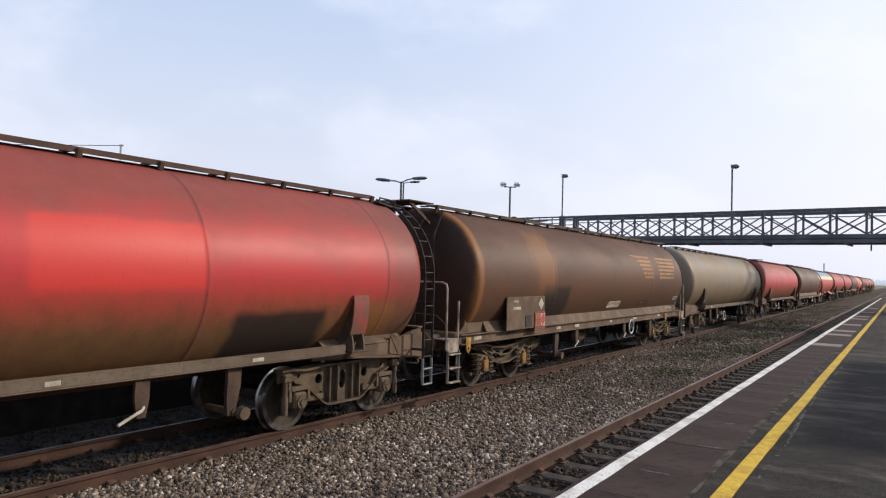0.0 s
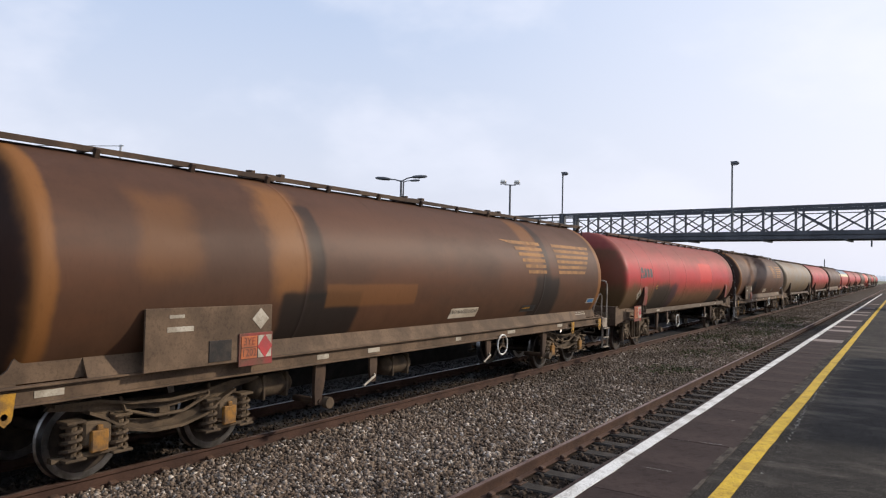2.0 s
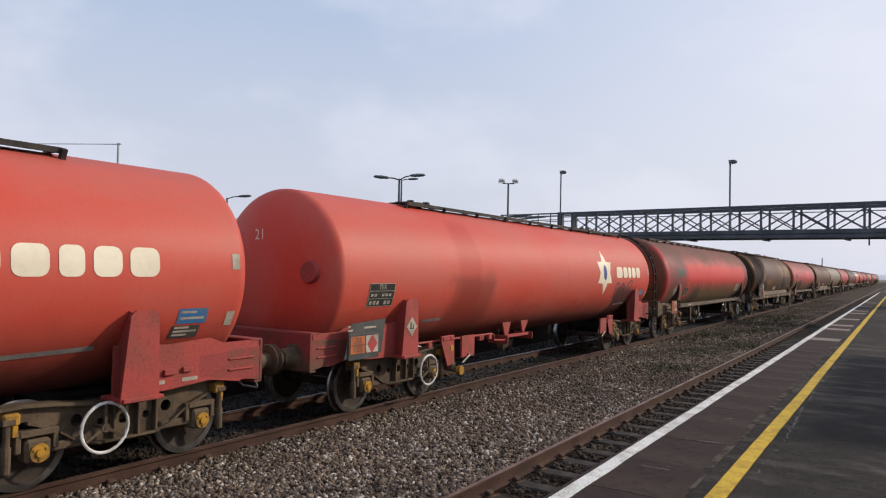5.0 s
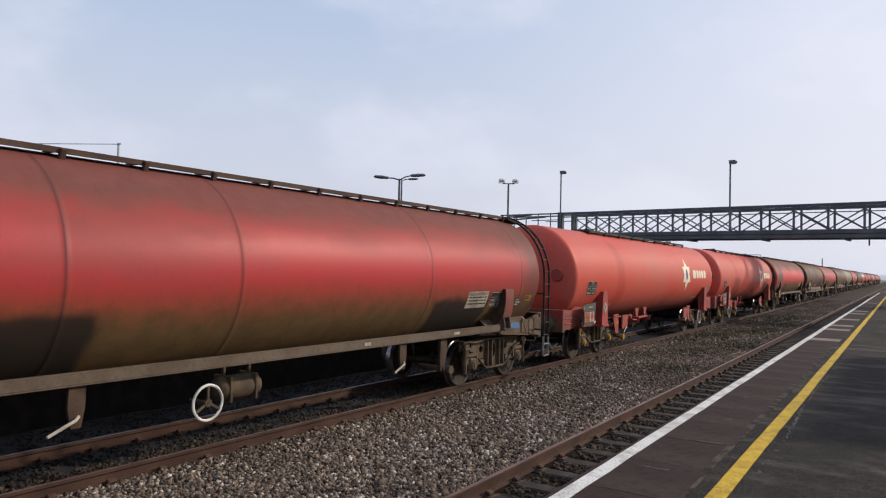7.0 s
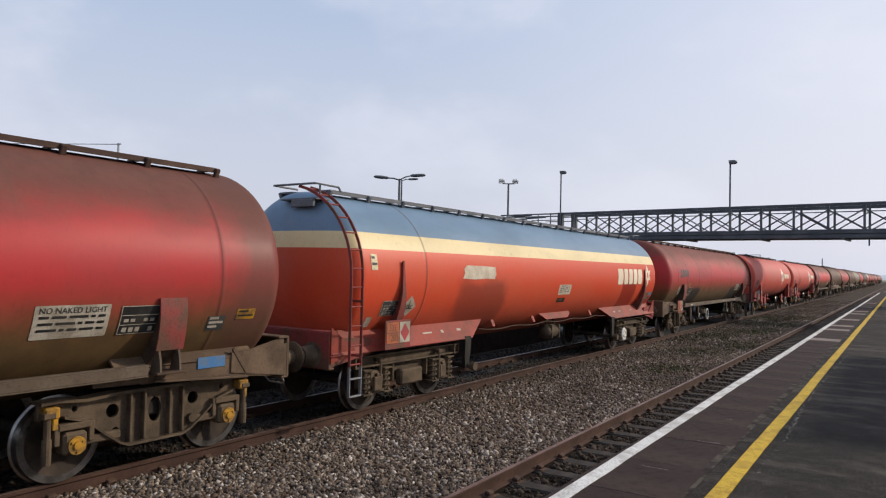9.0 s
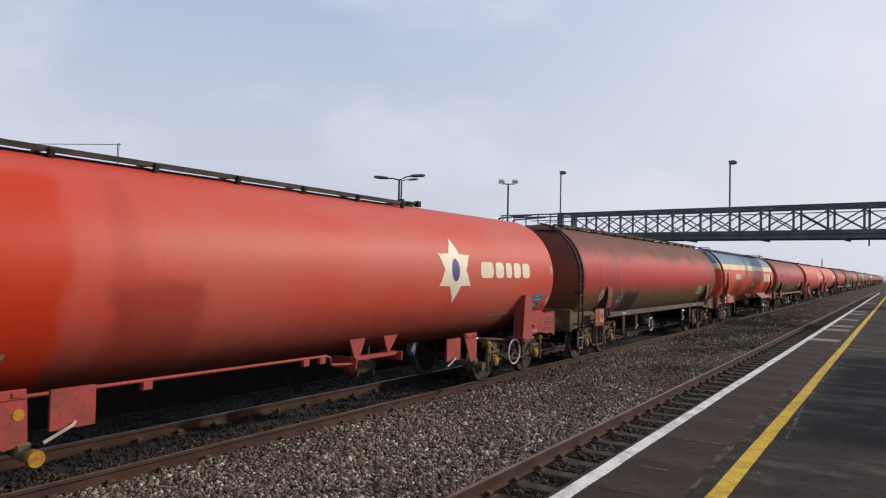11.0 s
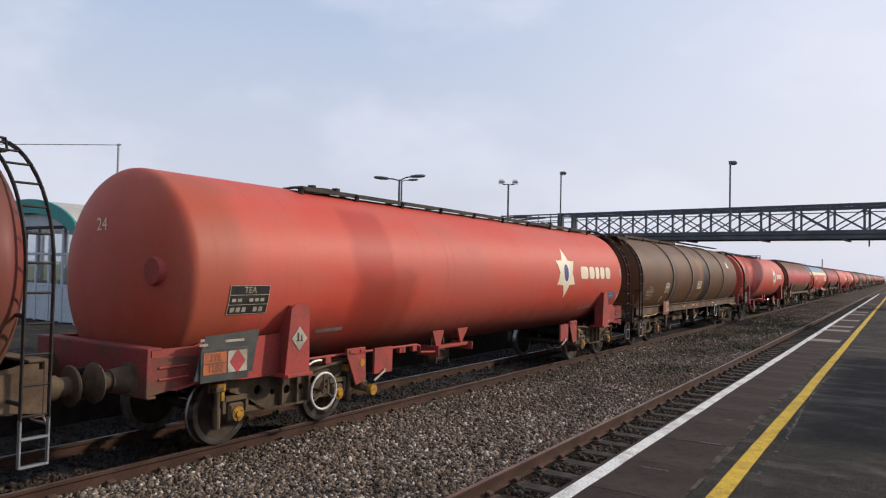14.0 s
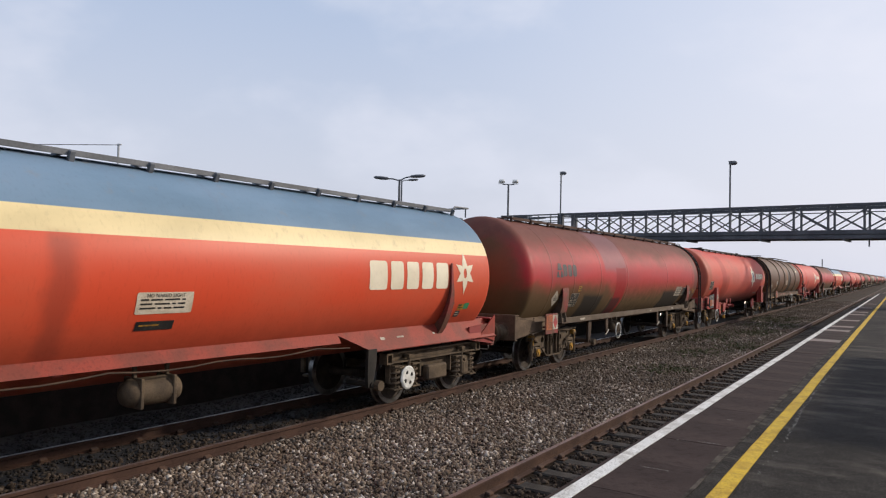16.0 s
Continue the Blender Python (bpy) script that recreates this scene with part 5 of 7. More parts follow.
    tagged(part("stencil_print", shared("redsten", lambda: Geo().box((1.223, 6.6, 1.02), (0.004, 0.5, 0.045)).box((1.223, 7.2, 1.02), (0.004, 0.22, 0.045)), OFF_WHITE), w), kind="stuff")
    part("grey_strip", Skin(0.005).poly([(5.05, arc(-0.62)), (6.0, arc(-0.60)), (6.0, arc(-0.56)), (5.05, arc(-0.58))]).mesh("grey_strip", GREY_STRIP), tank, "pale grey strip of bare metal")
    part("grey_strip", Skin(0.005).poly([(-5.2, arc(-0.62)), (-4.6, arc(-0.61)), (-4.6, arc(-0.57)), (-5.2, arc(-0.58))]).mesh("grey_strip", GREY_STRIP), tank)
    if scrawl:
        s = Skin(0.006)
        strokes = (((4.62, -0.44), (4.60, -0.20), (4.80, -0.13), (4.92, -0.19), (4.80, -0.30), (4.72, -0.46), (4.86, -0.55), (5.05, -0.46)),
                   ((5.12, -0.18), (5.02, -0.34), (5.12, -0.50), (5.30, -0.44), (5.36, -0.24), (5.22, -0.14), (5.08, -0.20)),
                   ((5.40, -0.12), (5.46, -0.50), (5.64, -0.52), (5.66, -0.34), (5.50, -0.30), (5.70, -0.16), (5.86, -0.10)),
                   ((5.88, -0.08), (6.10, -0.12), (5.90, -0.30), (6.14, -0.32), (6.20, -0.50), (5.96, -0.54), (5.74, -0.46)))
        for line in strokes:
            pts = []
            for k in range(len(line) - 1):
                before, after = line[max(k - 1, 0)], line[min(k + 2, len(line) - 1)]
                for i in range(6):
                    f = i / 6
                    pts.append(tuple(0.5 * (2 * q + (r - p) * f + (2 * p - 5 * q + 4 * r - t) * f * f + (3 * q - p - 3 * r + t) * f ** 3) for p, q, r, t in zip(before, line[k], line[k + 1], after)))
            pts = [(u, arc(h)) for u, h in pts]
            for a, b in zip(pts, pts[1:]):
                d = Vector((b[0] - a[0], b[1] - a[1]))
                if d.length < 1e-4:
                    continue
                d = d.normalized() * 0.026
                s.poly([(a[0] - d.y, a[1] + d.x), (a[0] + d.y, a[1] - d.x), (b[0] + d.y, b[1] - d.x), (b[0] - d.y, b[1] + d.x)])
        part("spray_scrawl", s.mesh("spray_scrawl", SLATE_MARK), tank, "dark sprayed scrawl")
    if number:
        end_number(tank, half - nose, number, -0.15, 2.92)
    return w


def solebar_geo(half, z0, z1, x=1.3):
    g = Geo()
    for s in (-1, 1):
        g.box((s * x, 0, (z0 + z1) / 2), (0.02, 2 * half, z1 - z0)).box((s * (x + 0.02), 0, z1), (0.1, 2 * half, 0.022)).box((s * (x + 0.02), 0, z0), (0.1, 2 * half, 0.022))
    for k in range(9):
        y = -half + 0.4 + k * (2 * half - 0.8) / 8
        g.box((0, y, (z0 + z1) / 2), (2 * x, 0.05, z1 - z0 - 0.05))
    return g


def brown_wagon(label, paint, detail=True, old_mark=True, rear_steps=False):
    """Grime-brown tank on a full-length apron and solebar, with coil-sprung bogies."""
    w = wagon_base(label)
    me = tank_geo(7.58, (), (-3.92, 3.92), 0.36).mesh("tank")
    me.materials.append(paint)
    tank = part("tank", me, w, "rust-brown cylindrical tank coated in road grime", barrel_at(-0.02, 1.06))
    running_gear(w, 8.18, 6.05, "leaf", FRAME_DIRT, True, 5.86, 0.0, True)
    part("solebar", shared("solebar/a", lambda: solebar_geo(8.1, 1.02, 1.20), FRAME_DIRT), w, "grime-covered solebar")

    def apron():
        g = Geo()
        for s in (-1, 1):
            g.plate([(s * 1.12, 1.5), (s * 1.15, 1.5), (s * 1.3, 1.21), (s * 1.27, 1.21)], -7.0, 7.0, "y")
            for e in (-1, 1):
                g.plate([(e * 8.05, 1.21), (e * 7.9, 1.25), (e * 7.75, 1.36), (e * 7.66, 1.54), (e * 7.6, 1.80), (e * 7.0, 1.62), (e * 6.6, 1.50), (e * 6.6, 1.21)][::-e], s * 1.16, s * 1.19)
        return g
    part("apron", shared("apron/a", apron, FRAME_DIRT), w, "sloping apron plate below the tank")
    top = TANK_Z + TANK_R
    part("walkway", shared("walkway/c", lambda: walkway_geo(-7.9, 8.1, 1.3, (0.3, -3.6, 3.6)), STEEL_DIRT), w, "grime-covered roof walkway", pose(0, 0, 0.085))

    def veranda_geo(e):
        g = Geo()
        y = 8.02 if e > 0 else -8.45
        g.box((0, y, top + 0.105), (1.15, 0.84, 0.03))
        for x in (-0.5, 0.5):
            g.box((x, y - e * 0.02, top - 0.10), (0.05, 0.82, 0.07), (e * 28, 0, 0))
        return g
    for e in (-1, 1):
        part("end_platform", shared("veranda%d" % e, lambda: veranda_geo(e), STEEL_DIRT), w)

    def turned(g, e):
        """Mirrors a piece to the end e."""
        g.v = [(x, y * e, z) for x, y, z in g.v]
        if e < 0:
            g.f = [f[::-1] for f in g.f]
        return g

    def end_steps(e):
        st = part("end_step", shared("stepback%d" % e, lambda: turned(Geo().box((1.31, 8.34, 1.02), (0.035, 0.40, 0.26)).box((1.18, 8.34, 1.14), (0.3, 0.40, 0.025)), e), PALE_STEP), w, "pale painted end step and handrails")
        stile = shared("stepstile%d" % e, lambda: turned(Geo().box((1.33, 0, 0.62), (0.05, 0.022, 0.62)), e), PALE_STEP)
        tread = shared("steptread%d" % e, lambda: turned(Geo().box((1.35, 8.34, 0), (0.10, 0.38, 0.025)), e), PALE_STEP)
        for y in (8.15, 8.53):
            part("stile", stile, st, "", pose(0, y * e, 0))
        for z in (0.33, 0.60, 0.86):
            part("tread", tread, st, "", pose(0, 0, z))
        part("handrail", shared("steprail%d" % e, lambda: turned(Geo().tube([(1.30, 8.55, 0.95), (1.30, 8.56, 2.12), (1.27, 8.55, 2.2), (1.18, 8.53, 2.23), (0.45, 8.50, 2.23)], 0.022, 8), e), PALE_STEP), st)
        part("handrail", shared("stephoop%d" % e, lambda: turned(Geo().tube([(1.30, 8.14, 1.1), (1.30, 8.14, 1.78), (1.28, 8.10, 1.86), (1.24, 8.05, 1.82), (1.16, 7.92, 1.5), (1.12, 7.88, 1.2)], 0.020, 8), e), PALE_STEP), st)
        part("handrail", shared("steplow%d" % e, lambda: turned(Geo().tube([(1.28, 8.54, 1.42), (1.05, 8.52, 1.58), (0.5, 8.50, 1.60)], 0.018, 8).tube([(0.75, 8.51, 1.1), (0.75, 8.51, 2.22)], 0.016, 6), e), STEEL_DIRT), st)
        lad = part("end_ladder", shared("endladder%d" % e, lambda: turned(Geo().tube([(0.2, 8.05, 1.2), (0.2, 8.05, 3.2), (0.32, 7.95, 3.66)], 0.022, 8).tube([(0.62, 8.05, 1.2), (0.62, 8.05, 3.2), (0.74, 7.95, 3.66)], 0.022, 8), e), BLACK_IRON), w)
        rung = shared("endrung", lambda: Geo().cyl((0.2, 0, 0), (0.62, 0, 0), 0.013, 6), BLACK_IRON)
        for k in range(9):
            part("rung", rung, lad, "", pose(0, 8.05 * e, 1.35 + k * 0.23))
    end_steps(1)
    if rear_steps:
        end_steps(-1)
    for y in (-3.4, 4.4):
        hanger(w, y, STEEL_DIRT, None, 1.02)
    for y in (-2.2, 1.6):
        lever(w, y, STEEL_DIRT, 1.02)
    handwheel(w, 1.36, 2.12, 0.87, 0.21)
    air_tank(w, -1.0, 0.72, None, 0.8)
    air_tank(w, -4.0, 0.72, None, 0.8)

    def lug():
        return Geo().plate([(-0.1, 1.16), (0.1, 1.16), (0.07, 0.9), (0.0, 0.84), (-0.07, 0.9)], 1.36, 1.375, "x", [circle(0.0, 0.94, 0.035, 8)])
    for y in (-7.85, 7.8, 5.9):
        part("tow_lug", shared("towlug", lug, YELLOW_PAINT), w, "worn yellow towing lug", pose(0, y, 0))
    if not detail:
        return w
    part("side_panel", shared("sidepanel", lambda: Geo().box((1.46, -5.52, 1.57), (0.03, 1.88, 0.72)).box((1.35, -5.9, 1.25), (0.2, 0.06, 0.06)).box((1.35, -4.8, 1.25), (0.2, 0.06, 0.06)), FRAME_DIRT), w, "large brown data board on the solebar")
    part("panel_frame", shared("panelframe", lambda: Geo().box((1.48, -5.42, 1.38), (0.012, 0.34, 0.26)), BLACK_IRON), w)
    tagged(part("panel_print", shared("panelprint", lambda: Geo().box((1.478, -6.0, 1.68), (0.003, 0.36, 0.06)).box((1.478, -6.05, 1.83), (0.003, 0.2, 0.04)), OFF_WHITE), w), kind="stuff")
    placard(w, -4.86, 1.36, 1.485, 0.52, 0.30)
    part("diamond_plate", shared("paneldia", lambda: Geo().plate([(-4.78, 1.61), (-4.64, 1.75), (-4.78, 1.89), (-4.92, 1.75)], 1.476, 1.48), OFF_WHITE), w, "white diamond warning label")
    if old_mark:
        s = Skin(0.004)
        for k in range(6):
            a, b = arc(0.56 - 0.088 * k), arc(0.56 - 0.088 * k - 0.05)
            e = 0.13 * k
            s.poly([(4.75, b), (7.12 - e - 0.07, b), (7.12 - e, a), (4.75, a)])
            s.poly([(2.57 + e * 0.8, b), (4.05, b), (4.05, a), (2.57 + e * 0.8 - (0.0 if k else 0.5), a)])
        part("old_lettering", s.mesh("old_lettering", RUST_MARK), tank, "ghost of old striped lettering in rust tones")
    notice(tank, 0.08, 1.10, -0.53, -0.40, "NO NAKED LIGHT", NOTICE_PAPER, BLACK_PLATE, 1)
    label_plate(tank, 7.1, -0.41, 0.52, 0.13, OFF_WHITE, "pale backing of a depot label")
    part("label", Skin(0.009).rect(6.90, arc(-0.41) - 0.045, 7.32, arc(-0.41) + 0.045).mesh("label", BLUE_MARK), tank, "faded blue depot label")
    label_plate(tank, 3.4, -0.47, 0.7, 0.16, BLACK_PLATE, "black label with yellow print", YELLOW_PAINT, 1)

    def stencils():
        g = Geo()
        for y, l in ((-7.4, 0.3), (-3.4, 0.25), (-2.2, 0.3), (0.4, 0.2), (2.6, 0.35), (5.2, 0.3)):
            g.box((1.315, y, 1.11), (0.004, l, 0.07))
        for k in range(6):
            for z in (1.33, 1.38, 1.43):
                g.box((1.315 - (z - 1.21) * 0.62, 6.42 + k * 0.115, z), (0.004, 0.085, 0.022), (0, -32, 0), 0.001)
        return g
    tagged(part("stencil_print", shared("brownsten", stencils, OFF_WHITE), w), kind="stuff")
    return w


def hooped_wagon(label, paint, detail=True):
    """Brown tank with raised hoops on a straight solebar."""
    w = wagon_base(label)
    me = tank_geo(7.72, (-4.20, -1.40, 1.65, 4.48), (), 0.36).mesh("tank")
    me.materials.append(paint)
    tank = part("tank", me, w, "matt brown tank with raised hoops", barrel_at(0, 1.035))
    running_gear(w, 8.2, 6.72, "pierced", STEEL_DIRT, True, 6.02)
    part("solebar", shared("solebar/b", lambda: solebar_geo(8.05, 1.08, 1.33, 1.28), FRAME_DIRT), w, "brown solebar with faded red sections")

    def reds():
        g = Geo()
        for y, l in ((-2.0, 0.7), (-0.4, 1.4), (1.3, 0.3), (3.0, 0.8), (-5.2, 0.2), (5.4, 0.3)):
            g.box((1.294, y, 1.205), (0.005, l, 0.10))
        return g
    tagged(part("red_section", shared("solered", reds, RED_DIRTY), w), kind="stuff")
    tagged(part("stencil_print", shared("hoopsten", lambda: Geo().box((1.3, -0.6, 1.2), (0.004, 0.3, 0.05)).box((1.3, -2.0, 1.2), (0.004, 0.2, 0.05)).box((1.3, 3.1, 1.2), (0.004, 0.3, 0.05)).box((1.3, 0.05, 1.2), (0.004, 0.1, 0.1)), OFF_WHITE), w), kind="stuff")
    part("walkway", shared("walkway/d", lambda: walkway_geo(-7.2, -0.9, 1.6, (-0.3,)).box((0.42, 3.6, 3.78), (0.28, 7.4, 0.03)).box((-0.42, 3.6, 3.78), (0.28, 7.4, 0.03)), STEEL_DIRT), w, "roof walkway on posts", pose(0, 0, 0.05))
    top = TANK_Z + TANK_R

    def veranda_geo(e):
        g = Geo()
        if e:
            g.box((0, e * 7.9, top + 0.02), (1.5, 1.1, 0.03)).plate([(e * 7.4, top - 0.45), (e * 8.45, top), (e * 7.4, top)], 0.72, 0.75).plate([(e * 7.4, top - 0.45), (e * 8.45, top), (e * 7.4, top)], -0.75, -0.72)
        return g
    for e in (-1, 1):
        part("end_platform", shared("verandab%d" % e, lambda: veranda_geo(e), STEEL_DIRT), w, "", pose(0, 0, -0.06))
    ladder(w, -8.27, BLACK_IRON, True)

    def steps(e):
        g = Geo()
        if e:
            g.tube([(1.32, e * 8.02, 1.0), (1.32, e * 8.02, 0.62), (1.32, e * 8.32, 0.62), (1.32, e * 8.32, 1.0)], 0.022, 6)
            g.box((1.3, e * 8.17, 0.64), (0.16, 0.32, 0.025)).tube([(1.25, e * 8.2, 1.2), (1.25, e * 8.2, 1.75), (1.25, e * 8.28, 1.75), (1.25, e * 8.28, 1.2)], 0.014, 6)
        return g
    for e in (-1, 1):
        part("end_step", shared("endstepsb%d" % e, lambda: steps(e), PALE_RAIL), w)
    for y in (-4.45, 4.5):
        hanger(w, y, STEEL_DIRT, None, 1.1)
    lever(w, -1.7, STEEL_DIRT)
    lever(w, -0.5, STEEL_DIRT)
    lever(w, 1.9, STEEL_DIRT)
    handwheel(w, 1.34, 3.44, 0.85, 0.27)
    air_tank(w, 1.1, 0.72, None, 0.85)
    part("brake_rigging", shared("hooppipes", lambda: Geo().cyl((0.9, -4.5, 0.80), (0.9, -1.2, 0.80), 0.06, 8).tube([(1.15, -2.8, 0.95), (1.15, -1.6, 0.95), (1.2, -1.4, 0.9)], 0.025, 8).tube([(1.2, 0.1, 1.0), (1.2, 0.5, 1.0), (1.2, 0.9, 0.75), (1.2, 1.6, 0.85)], 0.02, 8).box((1.0, -2.0, 0.72), (0.06, 1.4, 0.14)), BOGIE_DIRT), w)
    for e in (-1, 1):
        part("grab_bar", shared("grabbar%d" % e, lambda: Geo().tube([(1.4, e * 7.8, 1.02), (1.42, e * 6.4, 1.05), (1.40, e * 6.1, 1.08)], 0.022, 8), YELLOW_PAINT), w, "yellow grab bar")
    if not detail:
        return w
    placard(w, -5.08, 1.24, 1.42, 0.66, 0.30)
    s = Skin(0.006)
    s.words("T D A", -6.85, arc(-0.235), 0.15).words("56T COUPLING", -6.9, arc(-0.49), 0.12)
    for k in range(7):
        s.rect(-7.22 + k * 0.11, arc(-0.32) - 0.04, -7.155 + k * 0.11, arc(-0.32) + 0.04)
        s.rect(-7.20 + k * 0.105, arc(-0.40) - 0.032, -7.14 + k * 0.105, arc(-0.40) + 0.032)
    for wz in (-0.275, -0.36, -0.44):
        s.rect(-7.35, arc(wz), -6.38, arc(wz) + 0.008)
    part("tank_lettering", s.mesh("tank_lettering", OFF_WHITE), tank, "worn white lettering")
    label_plate(tank, -4.84, -0.24, 0.5, 0.36, OFF_WHITE, "white label with blue and yellow waves", BLUE_MARK, 2)
    label_plate(tank, -4.80, -0.33, 0.42, 0.1, YELLOW_PAINT, "yellow stripe of the label")
    eco_diamond(tank, -5.2, -0.52, 0.16)
    notice(tank, -0.42, 0.26, -0.30, -0.08, "NO NAKED LIGHT", NOTICE_PAPER)
    label_plate(tank, -0.1, -0.36, 0.5, 0.12, BLACK_PLATE, "black label with yellow print", YELLOW_PAINT, 1)
    t = Skin(0.005)
    t.poly([(-0.25, 0), (0.25, 0), (0.16, 0.14), (0.02, 0.34), (-0.14, 0.18)], 5.95, arc(0.36))
    t.poly([(0, 0), (0.06, 0), (0.05, 0.02), (0.0, 0.02)], 6.6, arc(0.6)).poly([(0, 0), (0.05, 0), (0.05, 0.03)], 7.1, arc(0.3))
    part("peeled_label", t.mesh("peeled_label", CREAM), tank, "torn cream remnant of a label")
    part("red_patch", Skin(0.005).poly([(-0.1, 0), (0.14, 0.03), (0.1, 0.13), (-0.06, 0.11)], 6.45, arc(0.27)).poly([(0, 0), (0.07, 0.01), (0.05, 0.06), (0.0, 0.05)], 6.85, arc(0.12)).mesh("red_patch", RED_FRAME), tank)
    label_plate(tank, 7.0, -0.66, 0.6, 0.12, BLUE_MARK, "blue depot label")
    return w


def skirt_marks():
    """Small stencils lying on the sloping sole plates."""
    g = Geo()
    for y, l, h in ((-5.6, 0.3, 0.03), (-5.1, 0.09, 0.06), (-4.5, 0.14, 0.05), (4.55, 0.12, 0.05), (5.05, 0.2, 0.03), (6.1, 0.06, 0.04)):
        g.box((1.162, y, 1.24), (0.005, l, h), (0, -33.7, 0), 0.001)
    return g


def striped_wagon(label, paint, detail=True, long_skirt=False, shift=0.0, ahead=0.0):
    """Red tank with cream and blue bands; sloping red sole plates at the ends."""
    w = wagon_base(label)
    me = tank_geo(7.72 + ahead / 2, (), (-6.1,), 0.46).mesh("tank")
    me.materials.append(paint)
    tank = part("tank", me, w, "tank in red with cream and blue bands", pose(0, ahead / 2, 0))
    running_gear(w, 8.32, 6.44 + shift * 0.6, "beam", RED_DIRTY, False, 6.03)
    for s in (-1, 1):
        y = s * 6.74 + ((shift - 0.2 * long_skirt) if s > 0 else 0)
        part("saddle", shared("saddle/fin", lambda: saddle_geo("fin"), RED_DIRTY), w, "", pose(0, y, 0))
        part("saddle", shared("saddle/fin", lambda: saddle_geo("fin"), RED_DIRTY), w, "", pose(0, y, 0, 0, 0, 180))

    def ends():
        g = Geo()

        def skirt(side, spans):
            """A plate that slopes outwards from the tank's flank; spans: (y, top, bottom)."""
            rows = []
            for y, t0, t1 in spans:
                pts = []
                for k, off in ((t0, 0.0), (t1, 0.0), (t1, 0.02), (t0, 0.02)):
                    pts.append((side * (1.02 + 0.24 * k + off), y, 1.42 - 0.36 * k))
                rows.append(pts)
            g.rings(rows)
        for s in (-1, 1):
            for e in (-1, 1):
                skirt(s, [(e * 3.4, 0.0, 0.06), (e * 4.15, 0.0, 1.0), (e * 8.3, 0.0, 1.0)])
                g.plate([(e * 8.32, 1.5), (e * 8.32, 0.94), (e * 7.75, 1.08), (e * 7.75, 1.12)], s * 1.24 - 0.012, s * 1.24 + 0.012)
                g.box((s * 1.24, e * 6.3, 1.055), (0.07, 4.1, 0.022))
                for y in ((0.9, 2.9) if e < 0 else (2.8,)):
                    g.box((s * 1.045, e * y, 1.28), (0.02, 0.12, 0.18), (0, -26 * s, 0), 0.004)
            if long_skirt:
                skirt(s, [(-3.5, 0.0, 0.5), (3.5, 0.0, 0.5)])
            else:
                skirt(s, [(-0.62, 0.0, 0.06), (-0.36, 0.0, 0.5), (0.95, 0.0, 0.5), (1.22, 0.0, 0.25)])
        for e in (-1, 1):
            g.box((0, e * 7.75, 1.38), (2.0, 1.0, 0.03))
        return g
    part("sole_plate", shared("stripesole%d" % long_skirt, ends, RED_SKIRT), w, "red sloping sole plate")
    part("walkway", shared("walkway/e", lambda: walkway_geo(-7.7, 7.6, 1.0), LAMP_STEEL), w, "grey roof walkway on posts")
    ladder(w, -8.15, RED_DIRTY, True)
    top = TANK_Z + TANK_R

    def plat(e):
        g = Geo()
        if e:
            g.box((0.25, e * 7.95, top - 0.17), (0.8, 0.34, 0.03)).box((0.35, e * 8.1, top - 0.24), (0.5, 0.06, 0.12))
            g.tube([(0.72, e * 7.6, top - 0.02), (0.72, e * 7.66, top + 0.05), (0.72, e * 8.2, top + 0.06), (-0.22, e * 8.2, top + 0.06), (-0.22, e * 7.66, top + 0.05)], 0.018, 8).tube([(0.72, e * 8.1, top + 0.06), (0.72, e * 8.1, top - 0.14)], 0.016, 6)
        return g
    for e in (-1, 1):
        part("end_platform", shared("stripeplat%d" % e, lambda: plat(e), LAMP_STEEL), w, "grey end platform with a handrail", pose(0, -0.22 if long_skirt and e > 0 else 0, 0))
    air_tank(w, 0.3, 0.90, None, 0.95, 0.95, 0.17)
    hanger(w, -4.3, SHADOW_STEEL, None, 1.1)
    hanger(w, 4.15, SHADOW_STEEL, None, 1.1)
    part("disc_brake", shared("discbrake", disc_geo, WHITE_PAINT, BLACK_IRON), w, "white-painted axle end disc", pose(0, 5.44 + shift * 0.6, 0.50))
    part("hose", shared("slackhose", lambda: Geo().tube([(1.16, -3.7 + k * 0.37, 1.2 - 0.05 * abs(math.sin(k * 0.7))) for k in range(21)], 0.012, 6), STEEL_DIRT), w)
    if not detail:
        return w
    shift -= ahead / 2
    placard(w, -6.9, 1.32, 1.45, 0.66, 0.38)
    brand_blocks(tank, 4.30 + shift * (1.7 if shift < -0.2 else 1.9), 6.60 + shift * (1.6 if shift < -0.2 else 1.9), -0.155, 0.185, (1.1, 0.85, 0.85, 0.85, 0.95), BRAND_WHITE, "white capital wordmark as plain blocks", radius=0.05)
    star_badge(tank, 7.22 + shift - ahead * 0.5 - 0.16 * long_skirt, 0.05, (0.35, 0.42), 0.165, BRAND_WHITE, None, (0.06, 0.095))
    data_panel(tank, -7.28, -6.74, -0.48, -0.30, "TEA", OFF_WHITE, GREY_PLATE)
    eco_diamond(tank, -6.5, -0.38, 0.2)
    part("notice", Skin(0.005).poly([(-4.86, arc(-0.03)), (-4.4, arc(-0.045)), (-3.9, arc(-0.03)), (-3.6, arc(-0.04)), (-3.53, arc(0.03)), (-3.56, arc(0.14)), (-4.1, arc(0.15)), (-4.7, arc(0.155)), (-4.82, arc(0.10)), (-4.80, arc(0.04))]).mesh("notice", NOTICE_PAPER), tank, "blank torn cream notice")
    notice(tank, -0.2, 0.55, -0.32, -0.14, "NO NAKED LIGHT", NOTICE_PAPER)
